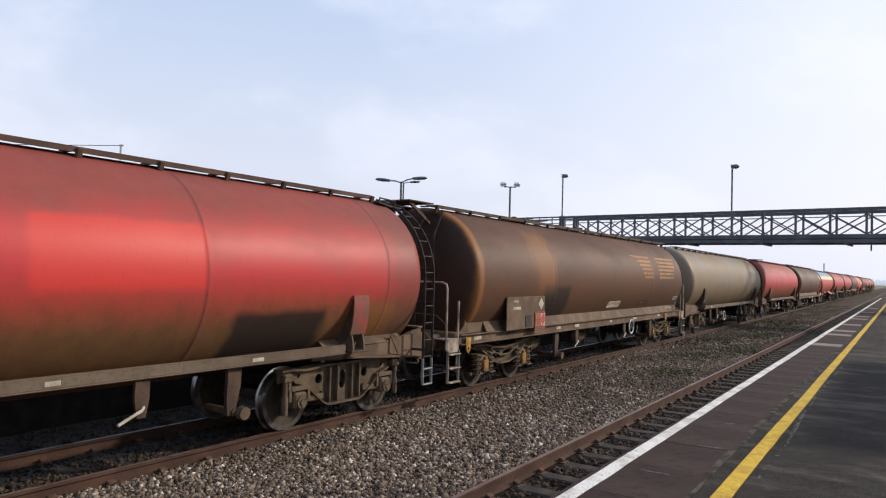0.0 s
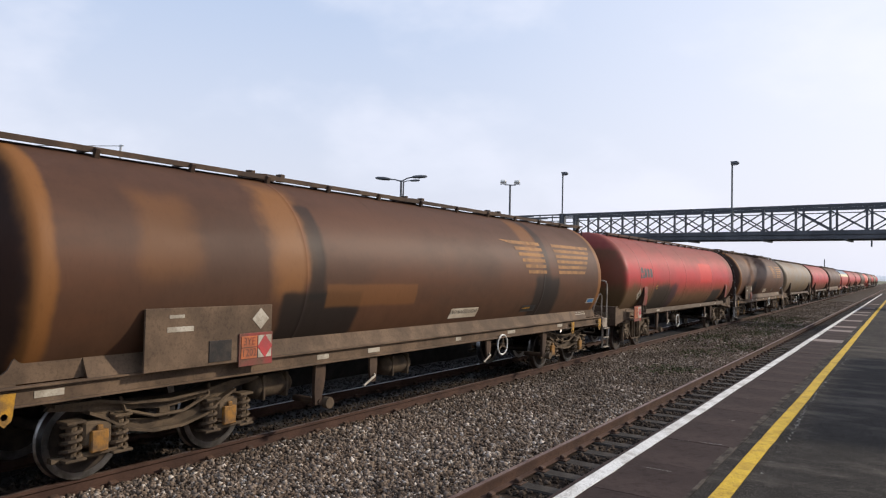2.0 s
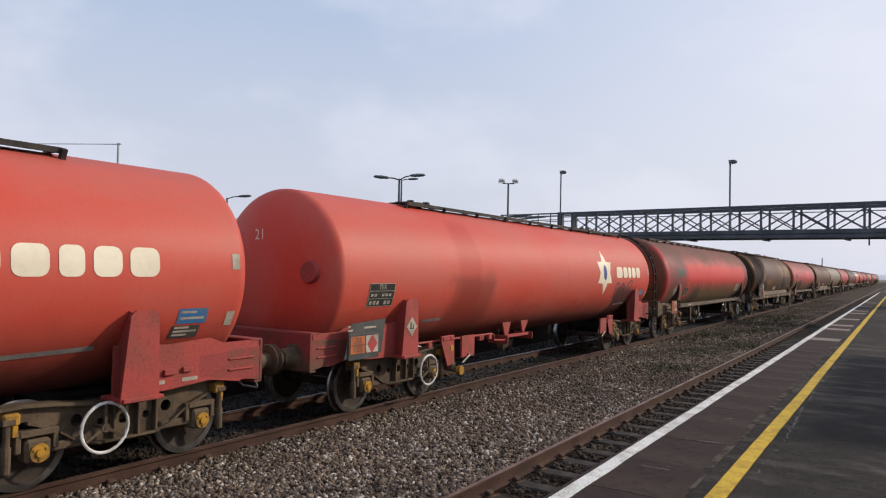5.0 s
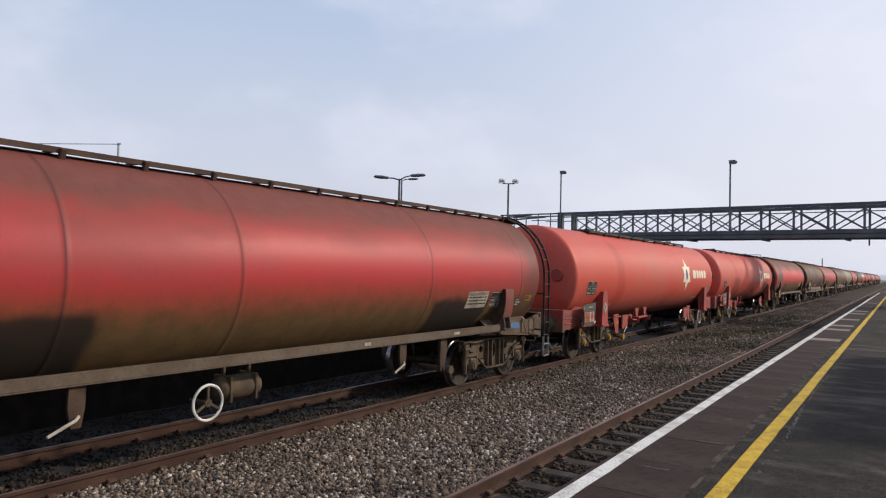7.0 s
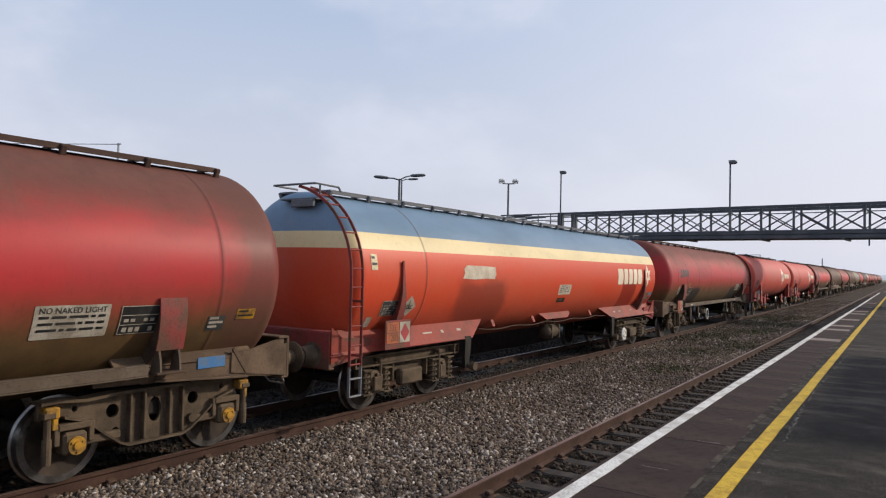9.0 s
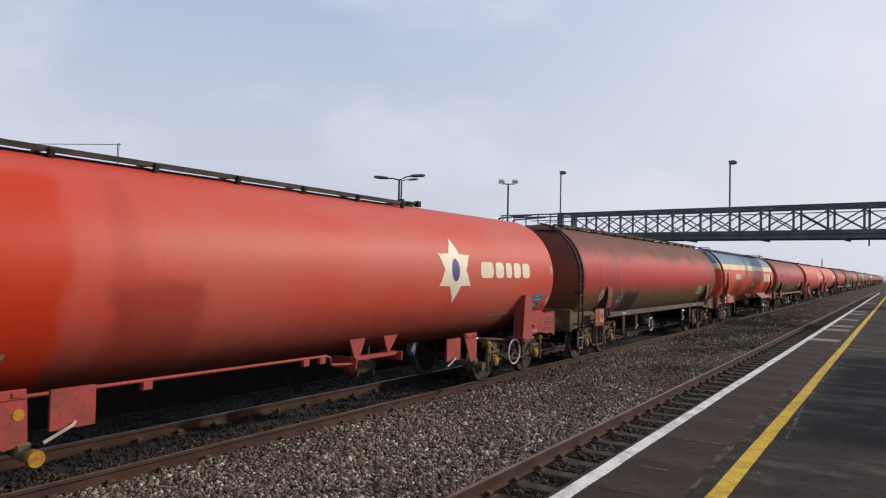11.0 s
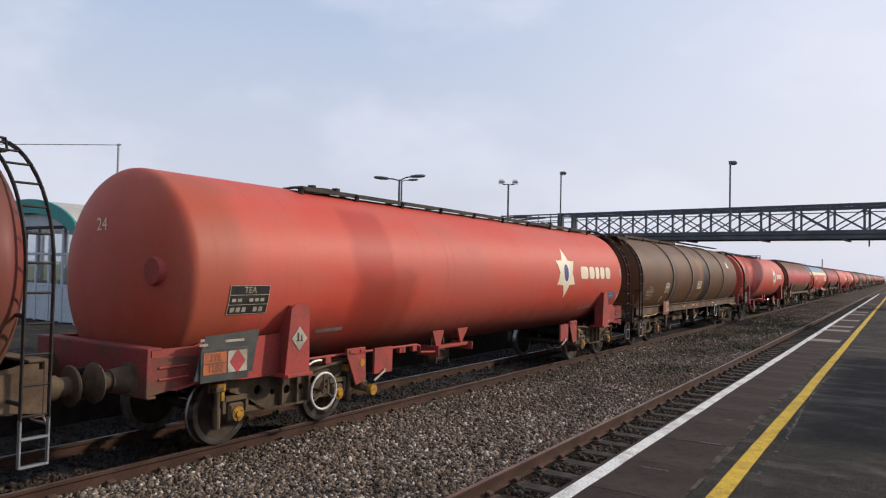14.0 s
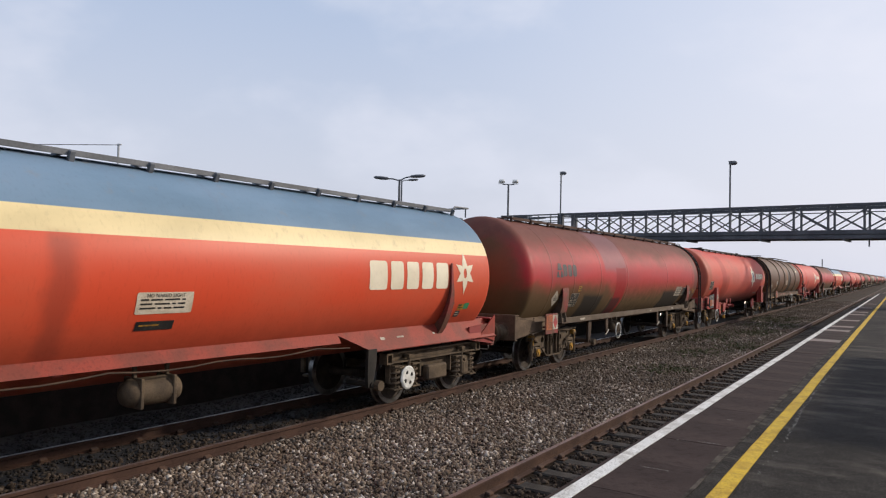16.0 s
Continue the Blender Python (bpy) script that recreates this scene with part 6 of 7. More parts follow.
    label_plate(tank, 0.1, -0.42, 0.5, 0.12, BLACK_PLATE, "black label with yellow print", YELLOW_PAINT, 1)
    if long_skirt:
        label_plate(tank, 6.86, -0.42, 0.2, 0.13, YELLOW_PAINT, "yellow sticker", BLACK_PLATE, 2)
        label_plate(tank, 7.06, -0.41, 0.18, 0.13, GREEN_MARK, "green sticker")
        label_plate(tank, 6.83, -0.52, 0.18, 0.14, GREY_PLATE, "grey data sticker", OFF_WHITE, 2)
    else:
        label_plate(tank, 7.3, -0.40, 0.24, 0.13, YELLOW_PAINT, "yellow sticker", BLACK_PLATE, 2)
        label_plate(tank, 7.12, -0.40, 0.14, 0.13, GREEN_MARK, "green sticker")
        label_plate(tank, 7.62, -0.40, 0.34, 0.13, BLUE_MARK, "blue depot label", OFF_WHITE, 2)
        label_plate(tank, 7.4, -0.50, 0.62, 0.11, GREY_PLATE, "grey data sticker", OFF_WHITE, 2)
    label_plate(tank, -7.6, 0.16, 0.16, 0.26, CREAM, "cream warning notice", BLACK_PLATE, 2)
    label_plate(tank, -7.5, -0.55, 0.14, 0.2, OFF_WHITE, "white notice")
    tagged(part("stencil_print", shared("stripesten", lambda: skirt_marks(), OFF_WHITE), w), kind="stuff")
    return w

# ---- the train ----
SPEED, TRACK_X = 13.45, -8.54
RED, RED_FADED = (0.44, 0.026, 0.028), (0.35, 0.038, 0.040)
MUR, MUR_FADED = (0.53, 0.068, 0.042), (0.53, 0.110, 0.078)
DARK = (0.012, 0.010, 0.009)
TAN = (0.21, 0.088, 0.025)
GRIME = (0.096, 0.057, 0.023)
TOP_GRIME = (0.118, 0.050, 0.036)
SEAMS = (-6.65, -5.24, -3.3, -1.0, 3.4, 7.0)
BROWN, BROWN2 = (0.098, 0.040, 0.019), (0.062, 0.030, 0.018)


def vtg_paint(k, heavy, patches, seed):
    return tank_paint("grimy_red_tank_paint_" + k, RED, RED_FADED, GRIME, TOP_GRIME, SEAMS, (0.06, -0.55, min(1, heavy * 1.25)), (0.18, 0.72, min(1, heavy * 0.95)), ((-9.0, -7.95, -0.6, 0.6, GRIME, 0.75, 0.12), (7.2, 9.0, -1.2, 1.2, TOP_GRIME, heavy * 0.75, 0.35), *patches), (), seed, 0.47, 0.24, 0.22 * heavy)


def train():
    v = plain_frame_wagon
    m = red_saddle_wagon
    spill = lambda y0, y1: (y0, y1, -0.98, -0.34, DARK, 0.88, 0.10)
    made = []
    red_label = "red tank wagon streaked with brown road grime"
    brown_label = "rust-brown tank wagon thick with road grime"
    clean_label = "bright red tank wagon with a white star badge"
    hoop_label = "dull brown hooped tank wagon with torn labels"
    band_label = "red tank wagon with cream and blue bands"

    def far(kind, k, seed):
        if kind == "red":
            return v(red_label, vtg_paint("far%d" % (k % 3), 0.6, (), seed), detail=False, ladder_end=1)
        if kind == "clean":
            return m(clean_label, tank_paint("red_far", MUR, MUR_FADED, GRIME, None, (), (-0.2, -1.1, 0.5), (0.8, 1.2, 0.3), (), (), seed), detail=True)
        if kind == "pale":
            return striped_wagon(band_label, tank_paint("band_far", (0.40, 0.06, 0.045), (0.42, 0.09, 0.07), GRIME, None, (), (-0.2, -0.9, 0.7), (0.9, 1.3, 0.3), (), ((0.31, (0.60, 0.50, 0.30)), (0.55, (0.16, 0.22, 0.28))), seed), detail=False)
        if kind == "grey":
            return v("grey-brown tank wagon with tan rust streaks", tank_paint("grey_far", (0.17, 0.15, 0.12), (0.22, 0.15, 0.085), GRIME, None, (), (0.1, -0.7, 0.7), (0.5, 1.1, 0.4), (), (), seed), detail=False, strap_mat=STEEL_DIRT)
        return brown_wagon(brown_label, tank_paint("brown_far%d" % (k % 2), BROWN, BROWN2, (0.076, 0.039, 0.021), (0.064, 0.031, 0.019), (-3.92, 3.92), (0.2, -0.8, 0.7), (0.3, 0.9, 0.7), (), (), seed), detail=False)

    ahead = ("grey", "red", "brown", "pale", "red", "red", "brown", "clean", "brown", "red", "grey", "red")
    for k in range(len(ahead) - 1, -1, -1):
        made.append(far(ahead[k], k, 3.1 * k))
    # last patch blackens the tank end: its shade put into the paint
    b1 = brown_wagon(brown_label, tank_paint("brown_tank_paint_one", BROWN, BROWN2, (0.076, 0.039, 0.021), (0.064, 0.031, 0.019), (-3.92, 3.92), (0.2, -0.8, 0.6), (0.35, 0.95, 0.7), ((-4.5, -3.0, -0.9, -0.1, DARK, 0.8, 0.1), (-5.0, -3.9, -0.1, 0.7, TAN, 0.6, 0.25), (-7.70, -7.44, -0.9, 0.95, TAN, 0.8, 0.06), (-8.4, -7.70, -1.2, 1.2, DARK, 0.6, 0.05)), (), 1.0, 0.55, 0.2, 0.5), rear_steps=True)
    a = v(red_label, vtg_paint("one", 0.75, (spill(3.9, 5.6), (1.3, 3.4, -0.1, 0.42, (0.55, 0.040, 0.030), 0.8, 0.07), (-8.5, -3.0, -1.2, -0.2, GRIME, 0.85, 0.25), (-5.0, -2.2, -0.98, -0.20, DARK, 0.80, 0.16), (-2.9, -2.0, -0.98, -0.16, (0.05, 0.020, 0.028), 0.6, 0.10), (6.6, 7.3, -0.8, -0.3, TAN, 0.6, 0.1)), 2.0), wheel_at="frame", painted=False, front_marks=False, back=-0.15, wheel_y=-1.65)
    # here too the last patch paints shade over the end facing the camera
    c = brown_wagon(brown_label, tank_paint("brown_tank_paint_two", BROWN, BROWN2, (0.076, 0.039, 0.021), (0.064, 0.031, 0.019), (-3.92, 3.92), (0.2, -0.8, 0.6), (0.35, 0.95, 0.7), ((3.5, 4.8, -0.98, 0.0, DARK, 0.85, 0.10), (3.9, 4.3, -0.3, 0.95, DARK, 0.6, 0.10), (-4.5, -3.85, -0.15, 0.85, (0.24, 0.105, 0.034), 0.7, 0.18), (-4.35, -2.7, -0.95, -0.16, DARK, 0.88, 0.06), (-3.85, -3.55, -0.2, 0.7, DARK, 0.7, 0.06), (-3.5, -1.2, -0.3, -0.08, TAN, 0.45, 0.03), (3.2, 3.9, 0.2, 0.85, TAN, 0.6, 0.12), (-7.70, -7.44, -0.9, 0.95, TAN, 0.9, 0.05), (7.40, 7.70, -0.9, 0.95, TAN, 0.9, 0.05), (-6.5, -5.7, 0.0, 0.6, TAN, 0.35, 0.15), (-8.4, -7.70, -1.2, 1.2, DARK, 0.6, 0.05)), (), 4.0, 0.55, 0.2, 0.5))
    d = v(red_label, vtg_paint("two", 0.95, ((-7.95, -5.4, -1.2, 1.2, TOP_GRIME, 0.7, 0.25), (-8.0, -7.6, -0.6, 0.75, RED, 0.6, 0.08), (-3.9, -2.6, -0.98, -0.34, DARK, 0.5, 0.14), (4.9, 6.4, -1.0, -0.55, DARK, 0.8, 0.08), (-4.9, 6.7, -0.10, 0.34, (0.56, 0.040, 0.030), 0.85, 0.16), (-5.2, -4.3, -0.6, -0.1, RED, 0.6, 0.08)), 5.5), TEAL_MARK, wheel_at="bogie", back=-0.25, tank_y=-1.7, gear=0.3)
    # red flanks: low dirt band darkened to carry the shading of the underside
    mur_dirt_shade = dict(dirt=(0.085, 0.034, 0.023), gloss=0.52, spec=0.24)
    band = lambda y0, y1, col, s=0.8: (y0, y1, -0.95, 0.75, col, s, 0.12)
    e = m(clean_label, tank_paint("red_tank_paint_one", MUR, MUR_FADED, low=(-0.28, -0.98, 0.85), top=(0.85, 1.15, 0.2), patches=(band(-4.3, -3.5, (0.40, 0.035, 0.022), 0.5), (-4.5, -2.9, -0.8, -0.05, (0.17, 0.034, 0.020), 0.6, 0.2), (4.7, 6.6, -0.9, -0.26, DARK, 0.75, 0.12)), seed=6.0, blotch=0.18, **mur_dirt_shade), "21", 1, scrawl=True, back=-0.1, nose=0.15)
    f = m(clean_label, tank_paint("red_tank_paint_two", MUR, MUR_FADED, low=(-0.28, -0.98, 0.85), top=(0.85, 1.15, 0.2), patches=(band(-4.6, -4.0, (0.36, 0.035, 0.022), 0.5),), seed=7.0, blotch=0.2, **mur_dirt_shade), "", 0, rear_wheel=False, marks=-0.22, bare_end=True)
    g = v(red_label, vtg_paint("three", 0.9, (spill(-4.4, -2.9), spill(3.6, 5.6)), 8.0), SLATE_MARK, painted=False, short=0.30, back=0.14, nose=0.25, girth=1.0)
    stripes = ((0.31, (0.72, 0.58, 0.31)), (0.505, (0.145, 0.228, 0.315)))
    h = striped_wagon(band_label, tank_paint("banded_tank_paint_one", (0.62, 0.074, 0.030), (0.60, 0.100, 0.048), (0.17, 0.060, 0.034), None, (-6.1,), (-0.25, -1.0, 0.7), (0.95, 1.3, 0.2), ((-4.9, -3.0, -0.95, -0.1, (0.20, 0.045, 0.028), 0.7, 0.2), (4.6, 5.9, -0.95, -0.06, (0.27, 0.024, 0.012), 0.85, 0.05)), stripes, 9.0, 0.42, 0.2, 0.15), ahead=0.22)
    j = v(red_label, vtg_paint("four", 1.0, (spill(-4.4, -3.0), (-5.0, 5.0, -0.1, 0.3, RED, 0.6, 0.16)), 10.0), SLATE_MARK, ladder_end=-1, logo=False)
    k = m(clean_label, tank_paint("red_tank_paint_three", MUR, MUR_FADED, low=(-0.28, -0.98, 0.85), top=(0.85, 1.15, 0.2), patches=(band(-4.95, -4.1, (0.50, 0.034, 0.007), 0.95), band(-3.6, -3.3, (0.36, 0.035, 0.022), 0.4), (-3.6, -2.4, -0.8, -0.1, (0.24, 0.036, 0.020), 0.55, 0.15)), seed=11.0, blotch=0.14, **mur_dirt_shade), "14", -1, (1, -1), cradle_y=1.38, back=-0.29, rear_wheel=False, marks=-0.3, panel=-0.2)
    l = hooped_wagon(hoop_label, tank_paint("brown_tank_paint_three", (0.130, 0.057, 0.028), (0.100, 0.048, 0.025), GRIME, None, (), (0.0, -0.9, 0.6), (0.5, 1.1, 0.5), ((-0.15, 0.75, -0.6, 0.86, TAN, 0.75, 0.14), (0.0, 0.7, 0.62, 0.95, (0.022, 0.018, 0.016), 0.7, 0.10), (0.55, 1.60, -0.98, 0.30, (0.018, 0.015, 0.014), 0.88, 0.26), (1.0, 1.58, 0.2, 0.8, (0.05, 0.036, 0.028), 0.6, 0.16), (-4.10, -3.62, -0.75, 0.75, (0.045, 0.042, 0.042), 0.8, 0.10), (7.55, 7.68, -0.95, 0.9, TAN, 0.3, 0.03), (-4.26, -4.14, -1.2, 1.2, (0.25, 0.20, 0.15), 0.7, 0.01), (-1.46, -1.34, -1.2, 1.2, (0.25, 0.20, 0.15), 0.7, 0.01), (1.59, 1.71, -1.2, 1.2, (0.25, 0.20, 0.15), 0.7, 0.01), (4.42, 4.54, -1.2, 1.2, (0.25, 0.20, 0.15), 0.7, 0.01)), (), 12.0, 0.5))
    mm = m(clean_label, tank_paint("red_tank_paint_four", MUR, MUR_FADED, low=(-0.28, -0.98, 0.85), top=(0.85, 1.15, 0.2), patches=(band(-4.6, -3.6, (0.34, 0.030, 0.020), 0.6), (-7.9, -6.8, -1.1, 0.9, (0.24, 0.075, 0.030), 0.45, 0.2), (-4.4, -3.0, -0.9, 0.0, (0.20, 0.040, 0.022), 0.5, 0.2)), seed=13.0, blotch=0.32, **mur_dirt_shade), "24", 1, nose=0.28)
    n = v(red_label, vtg_paint("five", 0.98, ((-8.5, -2.5, -1.2, -0.2, GRIME, 0.85, 0.25), spill(3.2, 5.6), spill(-4.4, -2.9), (-3.0, -1.1, 0.15, 0.95, (0.20, 0.10, 0.115), 0.6, 0.10), (-2.05, -1.15, -0.75, 0.2, (0.28, 0.010, 0.012), 0.9, 0.04), (-2.2, -1.35, -1.0, -0.42, DARK, 0.7, 0.06)), 14.0), SLATE_MARK, back=0.14, nose=0.25, short=0.15, gear=0.5, panel=-0.45)
    o = striped_wagon(band_label, tank_paint("banded_tank_paint_two", (0.62, 0.074, 0.030), (0.60, 0.100, 0.048), (0.17, 0.060, 0.034), None, (-6.1,), (-0.25, -1.0, 0.7), (0.95, 1.3, 0.2), ((-1.2, -0.9, -0.95, 0.3, (0.26, 0.05, 0.03), 0.6, 0.1),), stripes, 15.0, 0.42, 0.2, 0.15), long_skirt=True, shift=-0.25)
    return made + [b1, a, c, d, e, f, g, h, j, k, l, mm, n, o]


TRAIN = train()
# the wagons' centres along the track at 0 s, from the first to the last
STATIONS = [231.86, 214.07, 196.28, 178.67, 161.08, 143.49, 125.88, 108.09, 90.34, 72.77, 55.16, 37.37, 19.76, 2.2, -15.71, -33.5, -51.39, -68.89, -86.95, -104.65, -122.21, -139.9, -157.57, -175.25, -192.84, -210.29]


# ---- track ----
def rail_geo(y0, y1):
    g = Geo()
    n = 14
    prof = [(-0.07, -0.159), (-0.07, -0.148), (-0.012, -0.13), (-0.010, -0.05), (-0.036, -0.035), (-0.036, -0.006), (-0.028, 0.0), (0.028, 0.0), (0.036, -0.006), (0.036, -0.035), (0.010, -0.05), (0.012, -0.13), (0.07, -0.148), (0.07, -0.159)]
    b = len(g.v)
    for y in (y0, y1):
        g.v.extend((x, y, z) for x, z in prof)
    for k in range(n):
        g.slot = 1 if k == 6 else 0
        g.face((b + k, b + (k + 1) % n, b + n + (k + 1) % n, b + n + k))
    g.slot = 0
    g.face(range(b, b + n))
    g.face(range(b + 2 * n - 1, b + n - 1, -1))
    return g


def sleeper_geo():
    g = Geo()
    g.box((0, 0, -0.235), (2.5, 0.25, 0.15), (0, 0, 0), 0.02)
    return g


def clips_geo(y0, count, pitch):
    g = Geo()
    for i in range(count):
        y = y0 + i * pitch
        for x in (-0.7525, 0.7525):
            g.box((x, y, -0.155), (0.34, 0.16, 0.02), (0, 0, 0), 0.004)
            for s in (-1, 1):
                g.box((x + s * 0.10, y, -0.125), (0.07, 0.11, 0.06), (0, s * 18, 0), 0.012)
    return g


def track(name, x, y0, count, wood, pitch=0.68):
    root = tagged(new(name), "ballasted railway track with rusty rails", "track", kind="structure")
    root.location = (x, 0, 0)
    rails = shared("rail", lambda: rail_geo(-40, 620), RAIL_RUST, RAIL_TOP)
    for s in (-1, 1):
        if s < 0 and wood is UNDERTRAIN_DARK:
            part("rail", shared("rail_worn", lambda: rail_geo(-40, 620), RAIL_RUST, RAIL_SHINE), root, "rusty rail with a polished head", pose(-(0.7175 + 0.036), 0, 0))
            continue
        part("rail", rails, root, "rusty rail with a worn bright head", pose(s * (0.7175 + 0.036), 0, 0))
    c = part("rail_clips", shared("clips%d" % count, lambda: clips_geo(y0, count, pitch), CLIP_RUST), root)
    tagged(c, kind="stuff")
    me = shared("sleeper/" + wood.name, sleeper_geo, wood)
    for i in range(count):
        part("sleeper", me, root, "", pose(random.uniform(-0.02, 0.02), y0 + i * pitch, random.uniform(-0.008, 0.004), 0, 0, random.uniform(-0.8, 0.8)))
    return root


NEAR_X = -3.30
track("track_near", NEAR_X, 1.0 - 0.68 * 24, 194, SLEEPER)
track("track_far", TRACK_X, -2.0 - 0.68 * 20, 210, UNDERTRAIN_DARK)

# ---- ground ----


def sheet(name, x0, x1, y0, y1, z, mat, label, kind="structure", category="ground", nx=1, ny=1, height=None):
    vs, fs = [], []
    for j in range(ny + 1):
        for i in range(nx + 1):
            x, y = x0 + (x1 - x0) * i / nx, y0 + (y1 - y0) * j / ny
            vs.append((x, y, z + (height(x, y) if height else 0)))
    for j in range(ny):
        for i in range(nx):
            a = j * (nx + 1) + i
            fs.append((a, a + 1, a + nx + 2, a + nx + 1))
    me = bpy.data.meshes.new(name)
    me.from_pydata(vs, [], fs)
    me.materials.append(mat)
    me.polygons.foreach_set("use_smooth", [True] * len(fs))
    return tagged(new(name, me), label, category, kind=kind)


sheet("ground", -2500, 2500, -400, 4200, -0.75, FIELD, "rough green and straw-coloured open ground")


def bed_height(x, y):
    """Ballast profile across the tracks."""
    d = min(abs(x - NEAR_X), abs(x - TRACK_X))
    shoulder = -0.125 if -7.55 < x < -4.2 else -0.168 if x < -7.55 else -0.19
    lump = 0.045 * noise.noise((x * 0.9, y * 0.5, 0.3)) + 0.02 * noise.noise((x * 3.1, y * 3.1, 1.7))
    return shoulder + (lump if d > 1.3 else lump * 0.25)


# near bed takes the dark tone, so gaps between stones read as shaded
sheet("ballast_bed", -10.9, -1.99, -25, 24, 0.0, BALLAST_GAP_SHADE, "grey-brown stone track ballast", nx=44, ny=170, height=bed_height)
# dark sheet laid on the bed to paint the shade below the train
sheet("oil_stain", -10.98, -8.3, -20, 110, 0.012, SHADED_BALLAST, "dark oil-soaked strip of ballast between the rails", nx=16, ny=300, height=bed_height)
sheet("ballast_bed", -10.9, -1.99, 24, 70, 0.0, BALLAST_BED, "grey-brown stone track ballast", nx=44, ny=150, height=bed_height)
sheet("ballast_bed", -10.9, -1.99, 70, 620, 0.0, BALLAST_BED, "grey-brown stone track ballast", nx=44, ny=120, height=bed_height)


def stones(name, count, x0, x1, y0, y1, lo, hi, seed, power=1.0, mat=None, label="loose grey and brown ballast stones"):
    """Loose ballast stones, thicker towards y0."""
    rng = np.random.default_rng(seed)
    corner = np.array([(a, b, c) for a in (-1, 1) for b in (-1, 1) for c in (-1, 1)], float)
    quads = np.array([(0, 1, 3, 2), (4, 6, 7, 5), (0, 4, 5, 1), (2, 3, 7, 6), (0, 2, 6, 4), (1, 5, 7, 3)])
    xs = rng.uniform(x0, x1, count)
    ys = y0 + (y1 - y0) * rng.uniform(0, 1, count) ** power
    keep = np.ones(count, bool)
    for tx in (NEAR_X, TRACK_X):
        for s in (-1, 1):
            keep &= np.abs(xs - (tx + s * 0.7535)) > 0.10
        inside = np.abs(xs - tx) < 1.27
        inside &= ~((xs > -7.6) & (xs < -4.18))
        if tx == TRACK_X:
            inside &= rng.uniform(0, 1, count) < 0.35
        first = 1.0 if tx == NEAR_X else -2.0
        off = np.abs((ys - first + 0.34) % 0.68 - 0.34)
        keep &= ~(inside & (off < 0.14))
    xs, ys = xs[keep], ys[keep]
    n = len(xs)
    size = (lo + (hi - lo) * rng.uniform(0, 1, (n, 1)) ** 1.6) * rng.uniform(0.42, 1.25, (n, 3))
    pts = corner[None] * size[:, None] * rng.uniform(0.5, 1.1, (n, 8, 3))
    q = rng.normal(size=(n, 4))
    q /= np.linalg.norm(q, axis=1, keepdims=True)
    w, x, y, z = q.T
    rot = np.stack([1 - 2 * (y * y + z * z), 2 * (x * y - z * w), 2 * (x * z + y * w), 2 * (x * y + z * w), 1 - 2 * (x * x + z * z), 2 * (y * z - x * w), 2 * (x * z - y * w), 2 * (y * z + x * w), 1 - 2 * (x * x + y * y)], 1).reshape(n, 3, 3)
    pts = np.einsum("nij,nkj->nki", rot, pts)
    zs = np.array([bed_height(a, b) for a, b in zip(xs, ys)]) + rng.uniform(-0.01, 0.022, n)
    pts += np.stack([xs, ys, zs], 1)[:, None]
    faces = (np.arange(n)[:, None, None] * 8 + quads[None]).reshape(-1, 4)
    me = bpy.data.meshes.new(name)
    me.vertices.add(n * 8)
    me.vertices.foreach_set("co", pts.reshape(-1))
    me.loops.add(len(faces) * 4)
    me.loops.foreach_set("vertex_index", faces.reshape(-1))
    me.polygons.add(len(faces))
    me.polygons.foreach_set("loop_start", np.arange(len(faces)) * 4)
    me.update(calc_edges=True)
    me.materials.append(mat or STONES)
    return tagged(new(name, me), label, "ballast", kind="stuff")


stones("ballast_stones", 78000, -7.68, -4.15, 2.8, 26, 0.013, 0.036, 1, 1.5)
stones("ballast_stones", 9000, -8.6, -7.72, 3.0, 26, 0.014, 0.036, 6, 1.3, TRACK_STONE, "grimy dark stones between the rails")
stones("ballast_stones", 14000, -10.8, -8.6, 3.0, 26, 0.016, 0.033, 2, 1.3, SHADED_BALLAST, "dark oil-soaked ballast stones")
stones("ballast_stones", 12000, -4.12, -2.1, 4.0, 26, 0.014, 0.040, 3, 1.2, TRACK_STONE, "grimy dark stones between the sleepers")
stones("ballast_stones", 24000, -7.68, -4.15, 22, 90, 0.022, 0.042, 4, 1.35)

stones("ballast_stones", 12000, -7.68, -2.1, -14, 2.9, 0.02, 0.038, 5)

# ---- station platform ----
PLAT_Z, EDGE_X, PLAT_END = 0.915, -2.0, 88.0


def platform():
    root = tagged(new("platform"), "asphalt station platform with painted edge lines", "platform", kind="structure")
    g = Geo()
    g.box((5.0, 30.0, PLAT_Z / 2 - 0.2), (13.84, 116.0, PLAT_Z + 0.398), (0, 0, 0), 0.02)
    part("surface", shared("plat_surface", lambda: g, ASPHALT), root, "dark worn asphalt surface")
    part("edge_wall", shared("edge_wall", lambda: Geo().box((EDGE_X + 0.075, 30.0, 0.30), (0.15, 116.0, 1.0)), BRICK_EDGE), root)
    slab = shared("coping_slab", lambda: Geo().box((0, 0, 0), (0.76, 0.917, 0.07), (0, 0, 0), 0.003), COPING)
    for i in range(112):
        part("coping_slab", slab, root, "", pose(EDGE_X + 0.37 + random.uniform(-0.004, 0.004), -21.4 + i * 0.92, PLAT_Z - 0.03 + random.uniform(-0.002, 0.002)))
    return root


platform()


